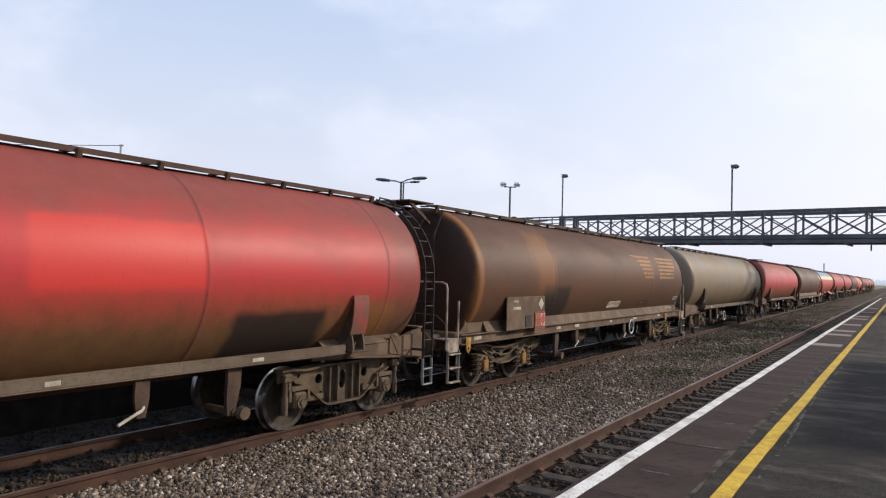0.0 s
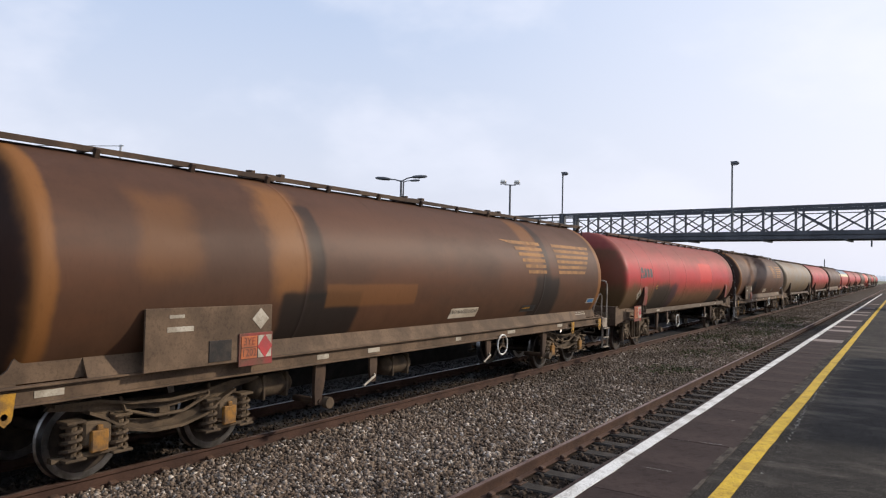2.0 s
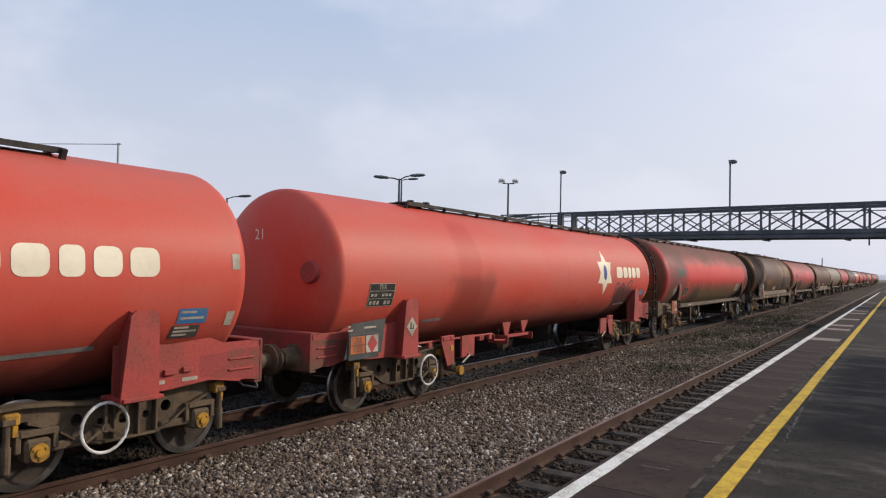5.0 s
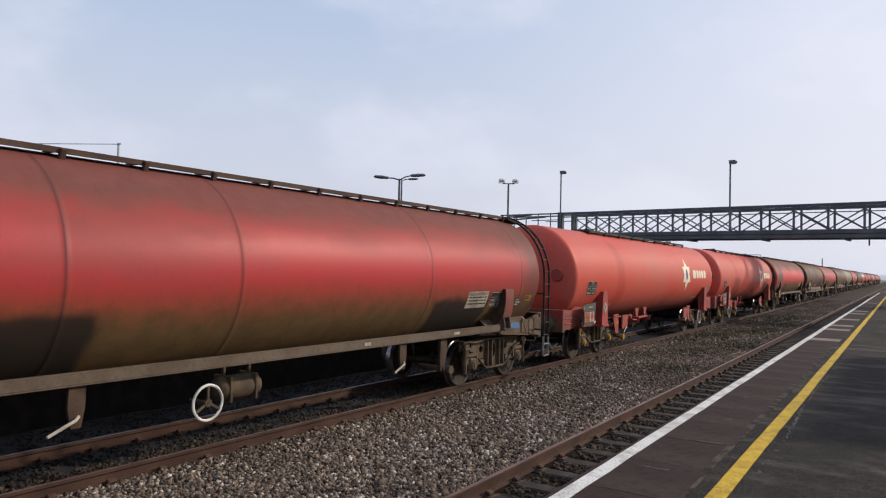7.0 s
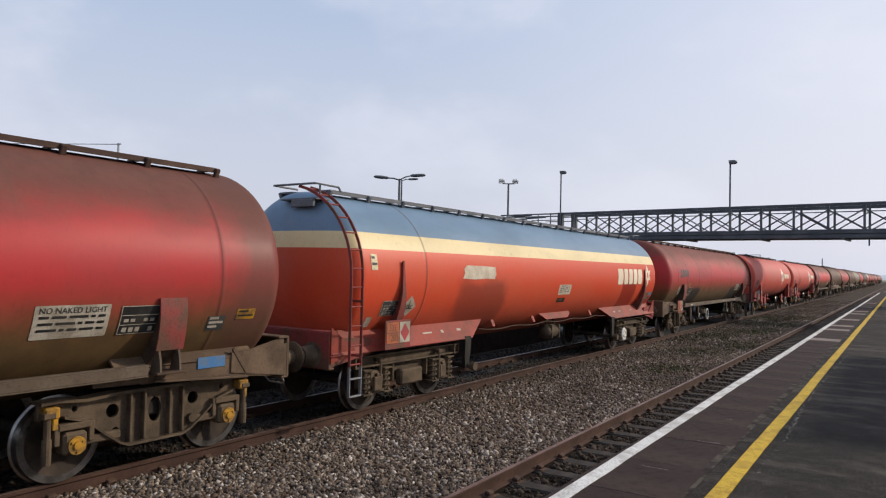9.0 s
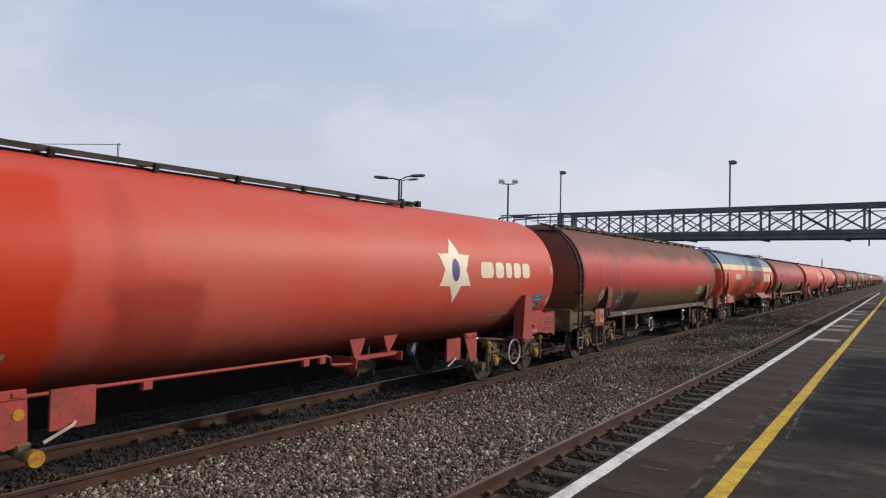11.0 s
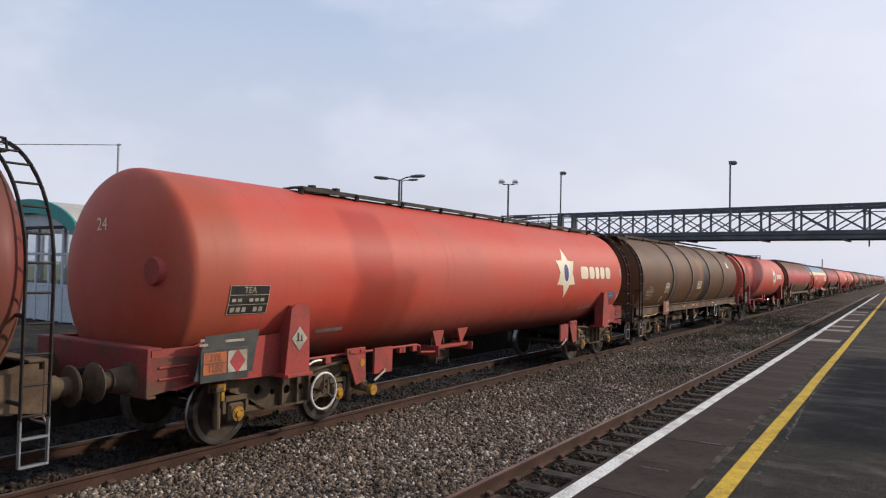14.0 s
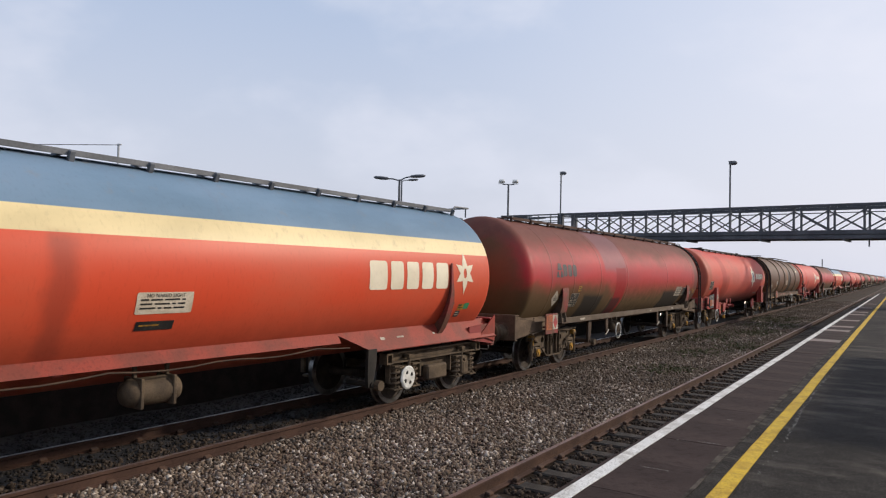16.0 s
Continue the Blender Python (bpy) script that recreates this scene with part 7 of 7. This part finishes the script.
def painted_strip(name, x0, x1, y0, y1, z, mat, label, wobble=0.0, thick=0.004, step=0.6):
    g = Geo()
    n = int((y1 - y0) / step)
    rows = []
    for i in range(n + 1):
        y = y0 + (y1 - y0) * i / n
        a = wobble * noise.noise((0.0, y * 0.35, x0)) + wobble * 0.5 * noise.noise((3.0, y * 2.0, x0))
        b = wobble * 0.5 * noise.noise((7.0, y * 2.0, x1))
        rows.append([(x0 + a, y, z), (x1 + a + b, y, z), (x1 + a + b, y, z + thick), (x0 + a, y, z + thick)])
    g.rings(rows)
    me = g.mesh(name, 0)
    me.materials.append(mat)
    return tagged(new(name, me), label, "line marking", kind="structure")


painted_strip("edge_line", EDGE_X + 0.03, EDGE_X + 0.14, -21, 87.0, PLAT_Z + 0.006, LINE_WHITE, "scuffed white platform edge line", 0.010, 0.004, 0.09)
painted_strip("safety_line", -1.115, -0.995, -21, 87.5, PLAT_Z + 0.002, LINE_YELLOW, "thick worn yellow safety line", 0.008, 0.007, 0.12)
for y, x1 in ((19.4, -1.22), (23.4, -1.24), (25.4, -1.24), (29.4, -1.26), (34.5, -1.26), (37.2, -1.26), (43.0, -1.26), (50.0, -1.26)):
    g = Geo().box(((-1.85 + x1) / 2, y, PLAT_Z + 0.006), (x1 + 1.85, 0.75, 0.01), (0, 0, 0), 0.003)
    me = g.mesh("paving_patch")
    me.materials.append(PATCH_SLAB)
    tagged(new("paving_patch", me), "pale pinkish paving strip across the platform edge", "paving", "paving strips along the platform edge", "structure")


def worn_marks(name, label, mat, spots, seed):
    """Flecks of old paint or grit lying on the platform; spots: (x0, y0, x1, y1, how many, size, along)."""
    rng = random.Random(seed)
    g = Geo()
    for x0, y0, x1, y1, count, size, along in spots:
        for _ in range(count):
            f = rng.random()
            x, y = x0 + (x1 - x0) * f + rng.gauss(0, size * 0.5), y0 + (y1 - y0) * f + rng.gauss(0, size * 0.5)
            a = rng.gauss(along, 0.35)
            ln, wd = size * rng.uniform(0.5, 2.2), size * rng.uniform(0.15, 0.4)
            n, b = 7, len(g.v)
            for k in range(n):
                t = 2 * math.pi * k / n
                u, v = ln * math.cos(t) * rng.uniform(0.6, 1.1), wd * math.sin(t) * rng.uniform(0.6, 1.1)
                g.v.append((x + u * math.cos(a) - v * math.sin(a), y + u * math.sin(a) + v * math.cos(a), PLAT_Z + 0.0085))
            g.face(range(b, b + n))
    me = g.mesh(name, 0)
    me.materials.append(mat)
    return tagged(new(name, me), label, "line marking", kind="stuff")


worn_marks("paint_remnants", "flaked remnants of an old white line", OLD_PAINT,
           ((-0.90, 7.3, -0.95, 9.2, 42, 0.022, 1.5), (-0.95, 9.2, -0.96, 11.5, 34, 0.02, 1.5), (-0.95, 11.5, -0.89, 16.0, 40, 0.02, 1.5), (-0.92, 5.8, -0.90, 7.3, 8, 0.014, 1.5)), 3)
worn_marks("joint_mortar", "pale mortar left in worn slab joints", OLD_PAINT,
           ((-1.71, 5.54, -1.51, 5.55, 22, 0.010, 0.05), (-1.54, 6.69, -1.36, 6.70, 22, 0.010, 0.05), (-1.73, 6.64, -1.63, 6.66, 10, 0.008, 0.05), (-1.56, 7.88, -1.48, 7.90, 8, 0.009, 0.05), (-1.7, 9.4, -1.5, 9.4, 6, 0.008, 0.05)), 4)
painted_strip("crumbled_edge", -1.285, -1.225, -3, 60.0, PLAT_Z + 0.001, CRUMBS, "crumbled asphalt seam behind the coping", 0.016, 0.004, 0.04)


def canopy():
    """A canopy added out of view beside the camera, to lay shade across the platform."""
    root = tagged(new("platform_canopy"), "plain platform canopy on posts", "canopy", kind="structure")
    part("roof", shared("canopy_roof", lambda: Geo().box((7.5, 16.4, PLAT_Z + 3.1), (8.1, 8.2, 0.2)), SHELTER_GREY), root)
    part("back_wall", shared("canopy_wall", lambda: Geo().box((11.4, 16.4, PLAT_Z + 1.5), (0.2, 7.8, 3.0)), SHELTER_GREY), root)
    post = shared("canopy_post", lambda: Geo().box((4.4, 0, PLAT_Z + 1.5), (0.16, 0.16, 3.0)), SHELTER_GREY)
    for y in (12.9, 19.9):
        part("post", post, root, "", pose(0, y, 0))


canopy()

# ---- footbridge ----


def bar(p, q, w, h):
    """A square bar from p to q."""
    p, q = Vector(p), Vector(q)
    d = q - p
    g = Geo()
    m = (p + q) / 2
    ang = math.degrees(math.atan2(d.z, d.x))
    g.box(m, (d.length, w, h), (0, -ang, 0), 0.006)
    return g


def footbridge():
    root = tagged(new("footbridge"), "dark steel lattice footbridge over the tracks", "footbridge")
    y0, wide, top, low = 48.0, 2.2, 6.94, 5.12
    x0, x1, pitch, first = -22.0, 7.0, 1.91, -20.93
    root.location = (0, y0, 0)
    root.rotation_euler = (0, 0, radians(-5))
    n = int((x1 - first) / pitch)
    for y in (0.0, wide):
        part("top_chord", shared("top_chord", lambda: Geo().box(((x0 + x1) / 2, 0, top - 0.09), (x1 - x0, 0.2, 0.18)).box(((x0 + x1) / 2, 0, top - 0.36), (x1 - x0, 0.05, 0.06)), BRIDGE_STEEL), root, "", pose(0, y, 0))
        part("bottom_chord", shared("bottom_chord", lambda: Geo().box(((x0 + x1) / 2, 0, low + 0.10), (x1 - x0, 0.16, 0.26)).box(((x0 + x1) / 2, 0, low - 0.2), (x1 - x0, 0.22, 0.22)), BRIDGE_STEEL), root, "", pose(0, y, 0))
        post = shared("truss_post", lambda: Geo().box((0, 0, (top + low) / 2), (0.13, 0.12, top - low)), BRIDGE_STEEL)
        up = shared("truss_up", lambda: bar((0.02, 0, low + 0.24), (pitch - 0.02, 0, top - 0.4), 0.05, 0.08), BRIDGE_STEEL)
        down = shared("truss_down", lambda: bar((0.02, 0, top - 0.4), (pitch - 0.02, 0, low + 0.24), 0.05, 0.08), BRIDGE_STEEL)
        for i in range(n + 1):
            x = first + i * pitch
            part("post", post, root, "", pose(x, y, 0))
            if i < n:
                part("brace", up, root, "", pose(x, y + 0.03, 0))
                part("brace", down, root, "", pose(x, y - 0.03, 0))
    part("deck", shared("bridge_deck", lambda: Geo().box(((x0 + x1) / 2, wide / 2, low - 0.05), (x1 - x0, wide, 0.12)), BRIDGE_STEEL), root)
    # cross beams below the deck
    beam = shared("bridge_beam", lambda: Geo().box((0, wide / 2, low - 0.34), (0.14, wide + 0.3, 0.14)), BRIDGE_STEEL)
    for x in (-17.0, -12.4, -7.6, -2.9, 2.0):
        part("cross_beam", beam, root, "", pose(x, 0, 0))
    part("hanging_bracket", shared("hang_bracket", lambda: Geo().box((-1.6, 0.1, low - 0.5), (0.08, 0.08, 0.55)), BRIDGE_STEEL), root)
    # tower at the far end, with the landing and its handrails
    part("tower_post", shared("tower_post", lambda: Geo().box((x0, 0, 3.5), (0.42, 0.3, 6.9)).box((x0, wide, 3.5), (0.42, 0.3, 6.9)), BRIDGE_STEEL), root)
    part("landing", shared("landing", lambda: Geo().box((x0 - 3.0, wide / 2, low - 0.05), (5.8, wide, 0.14)).box((x0 - 2.8, 0, top - 0.06), (5.4, 0.1, 0.1)).box((x0 - 2.8, wide, top - 0.06), (5.4, 0.1, 0.1))
         .box((x0 - 1.4, 0, top - 0.55), (2.4, 0.06, 0.06)).box((x0 - 1.4, wide, top - 0.5), (2.4, 0.06, 0.06)), BRIDGE_STEEL), root)
    for k in range(5):
        part("landing_post", shared("landing_post", lambda: Geo().box((0, 0, (top + low) / 2), (0.07, 0.07, top - low)), BRIDGE_STEEL), root, "", pose(x0 - 1.1 * k - 0.9, 0, 0))
    stair = shared("stair_rail", lambda: Geo().tube([(x0 - 2.6, 0, top - 0.1), (x0 - 5.6, 0, top - 0.25), (x0 - 9.5, 0, 2.2)], 0.07, 8), BRIDGE_STEEL)
    part("stair_rail", stair, root)
    part("stair_rail", stair, root, "", pose(0, wide, 0))

    def flight():
        g = Geo()
        for i in range(22):
            g.box((x0 - 5.7 - i * 0.27, wide / 2, low - 0.1 - i * 0.175), (0.3, wide, 0.05))
        return g
    part("stair_flight", shared("stair_flight", flight, BRIDGE_STEEL), root)
    return root


footbridge()


def bridge_lamp(x, y, z):
    w = tagged(new("bridge_lamp"), "small lamp on a thin grey post above the bridge", "lamp", "lamps on the footbridge")
    w.location = (x, y, z)
    part("post", shared("blamp_post", lambda: Geo().cyl((0, 0, -1.7), (0, 0, 2.8), 0.055, 10), LAMP_STEEL), w)
    part("lantern", shared("blamp_head", lambda: Geo().lathe([(-0.14, 0.08), (-0.1, 0.13), (0.2, 0.14), (0.34, 0.09), (0.38, 0.03)], (0.06, 0, 2.82), "x", 12).box((0.1, 0, 2.93), (0.4, 0.2, 0.05)), LAMP_STEEL), w)
    part("lens", shared("blamp_lens", lambda: Geo().box((0.12, 0, 2.72), (0.36, 0.16, 0.06), (0, 0, 0), 0.02), LENS_GLASS), w)


bridge_lamp(-9.43, 48.64, 7.02)
bridge_lamp(-21.87, 49.72, 7.18)


def street_lamp(x, y, height, arms, base=-0.76):
    w = tagged(new("street_lamp"), "tall grey lamp column with flat lanterns", "street lamp", "lamp columns on the island platform")
    w.location = (x, y, 0)
    part("column", shared("column%d" % (height * 100), lambda: Geo().cyl((0, 0, base), (0, 0, height - 2.5), 0.10, 12).cyl((0, 0, height - 2.6), (0, 0, height), 0.07, 12, 0.05), LAMP_STEEL), w)
    for k, (ang, reach, rise) in enumerate(arms):
        a = radians(ang)
        d = Vector((math.cos(a), math.sin(a), 0))
        arm = part("arm", shared("arm%d_%d" % (height * 100, k), lambda: Geo().tube([(0, 0, height - 0.06), tuple(d * reach * 0.5 + Vector((0, 0, height + rise * 0.6))), tuple(d * reach + Vector((0, 0, height + rise)))], 0.032, 8), LAMP_STEEL), w)
        part("lantern", shared("lantern%d_%d" % (height * 100, k), lambda: Geo().lathe([(0, 0.05), (0.06, 0.10), (0.35, 0.13), (0.62, 0.11), (0.72, 0.04)], (0, 0, 0), "x", 12), LAMP_STEEL), arm, "", Matrix.Translation(d * (reach - 0.05) + Vector((0, 0, height + rise))) @ pose(0, 0, 0, 0, -4, ang) @ Matrix.Diagonal((1.0, 1.0, 0.65, 1)))


street_lamp(-19.79, 26.36, 6.62, ((215, 0.55, 0.03), (35, 0.55, 0.16)), 0.85)
street_lamp(-29.6, 39.7, 8.65, ((35, 0.5, 0.05),))
street_lamp(-32.2, 26.6, 6.2, ((35, 0.7, 0.1),))


def floodlight_mast():
    w = tagged(new("floodlight_mast"), "slim mast with two white floodlights", "floodlight")
    w.location = (-21.13, 39.78, 0)
    part("mast", shared("mast", lambda: Geo().cyl((0, 0, 0.6), (0, 0, 8.0), 0.08, 12, 0.06).box((0, 0, 7.98), (0.75, 0.06, 0.06), (0, 0, 35)), LAMP_STEEL), w)
    for s in (-1, 1):
        p = part("floodlight", shared("flood", lambda: Geo().box((0, 0, 0.16), (0.34, 0.22, 0.2), (35, 0, 0), 0.04), WHITE_PAINT), w, "white floodlight head", pose(s * 0.36, s * 0.25, 8.02, 0, 0, 20))
        part("bracket", shared("floodbr", lambda: Geo().tube([(-0.18, 0, 0.16), (-0.18, 0, 0), (0.18, 0, 0), (0.18, 0, 0.16)], 0.02, 6), LAMP_STEEL), p)


floodlight_mast()


def wire_pole():
    w = tagged(new("wire_pole"), "thin grey pole carrying a slack wire", "pole")
    w.location = (-28.06, 17.33, 0)
    part("pole", shared("wire_pole", lambda: Geo().cyl((0, 0, -0.76), (0, 0, 7.5), 0.06, 10, 0.045).box((0.05, 0, 7.45), (0.3, 0.06, 0.05)), GALVANISED), w)
    part("wire", shared("wire", lambda: Geo().tube([(-k * 3.0, -k * 2.0, 7.45 - 0.12 * math.sin(k / 8 * math.pi) - 0.02 * k) for k in range(9)], 0.015, 5), BLACK_IRON), w)


wire_pole()


def signal_gantry():
    w = tagged(new("signal_gantry"), "small distant signal platform with a handrail", "signal")
    w.location = (-15.9, 97.0, 0)

    def frame_geo():
        g = Geo()
        for x in (-0.8, 0.8):
            g.cyl((x, 0, -0.7), (x, 0, 5.1), 0.06, 8)
        for z in (4.0, 4.55, 5.1):
            g.box((0, 0, z), (1.7, 0.06, 0.07))
        g.box((0, 0.4, 3.9), (1.9, 0.9, 0.08))
        return g
    part("frame", shared("gantry", frame_geo, LAMP_STEEL), w)
    p = tagged(new("signal_post"), "thin distant signal post beside the line", "signal")
    p.location = (-10.4, 124.6, 0)
    part("post", shared("sigpost", lambda: Geo().cyl((0, 0, -0.7), (0, 0, 5.4), 0.07, 8).box((0, 0, 5.0), (0.14, 0.14, 0.8)), LAMP_STEEL), p)


signal_gantry()

# ---- island platform beyond the train ----


def island():
    root = tagged(new("platform_island"), "opposite island platform of dark asphalt", "platform", kind="structure")
    part("surface", shared("island_surface", lambda: Geo().box((-19.1, 20.0, 0.35), (16.0, 130.0, 1.1)), ASPHALT), root)
    # wall and edge slabs coloured near black, to paint the shade behind the train
    part("edge_wall", shared("island_wall", lambda: Geo().box((-11.05, 20.0, 0.3), (0.1, 130.0, 1.2)), UNDERTRAIN_DARK), root)
    part("edge_slabs", shared("island_edge", lambda: Geo().box((-11.25, 20.0, 0.93), (0.5, 130.0, 0.06)), UNDERTRAIN_DARK), root)


island()


def shelter():
    """Glazed waiting shelter with a barrel roof, its teal-trimmed gables across the platform."""
    w = tagged(new("waiting_shelter"), "grey glazed waiting shelter with a teal-edged curved roof", "shelter")
    w.location = (-19.05, 12.95, 0.9)
    wide, long, tall = 4.4, 7.0, 2.42
    post = shared("shelter_post", lambda: Geo().box((0, 0, tall / 2), (0.09, 0.09, tall)), SHELTER_GREY)

    def bay(m, wid):
        k = "%d" % (wid * 1000)
        part("panel", shared("shpanel" + k, lambda: Geo().box((0, 0, 0.46), (0.05, wid - 0.1, 0.88)), SHELTER_GREY), w, "", m)
        part("pane", shared("shglass" + k, lambda: Geo().box((0, 0, 1.32), (0.012, wid - 0.1, 0.76)), GLASS), w, "", m)
        part("pane", shared("shupper" + k, lambda: Geo().box((0, 0, 2.04), (0.012, wid - 0.1, 0.62)), GLASS), w, "", m)
        for z in (0.92, 1.71):
            part("transom", shared("shbar" + k, lambda: Geo().box((0, 0, 0), (0.07, wid - 0.05, 0.06)), SHELTER_GREY), w, "", m @ pose(0, 0, z))
        part("head", shared("shhead" + k, lambda: Geo().box((0, 0, 2.38), (0.1, wid, 0.08)), BLACK_IRON), w, "", m)
    n = 10
    for i in range(n + 1):
        for x in (wide / 2, -wide / 2):
            part("post", post, w, "", pose(x, -long / 2 + long * i / n, 0))
            if i < n:
                bay(pose(x, -long / 2 + long * (i + 0.5) / n, 0), long / n)
    n = 7
    for i in range(n):
        for y in (-long / 2, long / 2):
            if i:
                part("post", post, w, "", pose(-wide / 2 + wide * i / n, y, 0))
            bay(pose(-wide / 2 + wide * (i + 0.5) / n, y, 0, 0, 0, 90), wide / n)

    def arch(drop):
        return [(2.36 * math.sin(radians(a)) / math.sin(radians(60)), 2.44 + (math.cos(radians(a)) - 0.5) * 1.30 - drop) for a in range(-60, 61, 8)]

    def shell(y0, y1, hi, lo):
        return Geo().plate(arch(hi) + arch(lo)[::-1], y0, y1, "y")
    part("roof", shared("shelter_roof", lambda: shell(-long / 2 - 0.15, long / 2 + 0.15, 0.0, 0.06), ROOF_SHEET), w, "pale curved sheet roof")
    for y in (-long / 2 - 0.2, long / 2 + 0.14):
        part("roof_trim", shared("shelter_trim", lambda: shell(0, 0.06, -0.03, 0.33), TEAL_ROOF), w, "teal curved gable trim", pose(0, y, 0))
    for y in (-long / 2 - 0.03, long / 2 - 0.03):
        part("gable", shared("shelter_gable", lambda: Geo().plate([(-2.2, 2.42), (2.2, 2.42)] + [(x * 0.93, z) for x, z in arch(0.08)[::-1]], 0, 0.06, "y"), SHELTER_GREY), w, "", pose(0, y, 0))
    for x in (-2.38, 2.38):
        part("gutter", shared("shelter_gutter", lambda: Geo().box((0, 0, 2.42), (0.1, long + 0.5, 0.10)), TEAL_ROOF), w, "", pose(x, 0, 0))
    part("downpipe", shared("shelter_pipe", lambda: Geo().cyl((2.29, -long / 2 - 0.06, 0.0), (2.29, -long / 2 - 0.06, 2.4), 0.035, 8), WHITE_PAINT), w)


shelter()


# ---- far away ----
def far_trees(name, y, x0, x1, h, seed):
    """A wood on the horizon; its haze is painted in and glows."""
    rng = random.Random(seed)
    g = Geo()
    x = x0
    while x < x1:
        r = h * rng.uniform(0.35, 0.6)
        c = Vector((x, y + rng.uniform(-30, 30), -1))
        rows = []
        for z, k in ((0, 0.7), (0.35, 1.0), (0.65, 0.85), (0.9, 0.5), (1.0, 0.1)):
            rows.append([c + Vector((r * k * rng.uniform(0.7, 1.3) * math.cos(a), r * k * math.sin(a), h * z * rng.uniform(0.8, 1.15))) for a in (2 * math.pi * i / 9 for i in range(9))])
        g.rings(rows)
        x += r * rng.uniform(0.7, 1.6)
    me = g.mesh(name)
    me.materials.append(FAR_TREES)
    return tagged(new(name, me), "distant hazy line of trees", "trees", kind="stuff")


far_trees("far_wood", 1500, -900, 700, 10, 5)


def weeds(count, seed):
    rng = random.Random(seed)
    g = Geo()
    for _ in range(count):
        x, y = rng.choice(((-5.6, 24), (-5.2, 19), (-5.5, 34.4), (-6.6, 30), (-4.8, 27), (-5.6, 40), (-6.2, 46)))
        x, y = x + rng.gauss(0, 0.10 + 0.016 * y), y + rng.gauss(0, 0.05 * y - 0.4)
        z = bed_height(x, y)
        for k in range(5):
            a = rng.uniform(0, 6.28)
            l = rng.uniform(0.03, 0.08) * (1 + max(0, y - 15) * 0.02)
            d = Vector((math.cos(a), math.sin(a), 0))
            s = Vector((-d.y, d.x, 0)) * 0.012
            b = Vector((x, y, z))
            i = len(g.v)
            g.v.extend([tuple(b - s), tuple(b + s), tuple(b + d * l * 0.7 + s + Vector((0, 0, l))), tuple(b + d * l + Vector((0, 0, l * 0.8)))])
            g.face((i, i + 1, i + 2, i + 3))
    me = g.mesh("weeds", 0)
    me.materials.append(WEED)
    return tagged(new("weeds", me), "small green weeds in the ballast", "weeds", kind="stuff")


weeds(900, 9)


# ---- motion of the train ----
def motions():
    for w, y in zip(TRAIN, STATIONS):
        walk(w, [(0.0, pose(TRACK_X, y, 0)), (16.0, pose(TRACK_X, y + SPEED * 16.0, 0))])
    turn = math.degrees(SPEED / FPS / WHEEL_R)
    for wheel, y in WHEELSETS:
        walk(wheel, [(k / FPS, pose(0, y, WHEEL_R, -k * turn)) for k in range(16 * FPS + 1)])


motions()
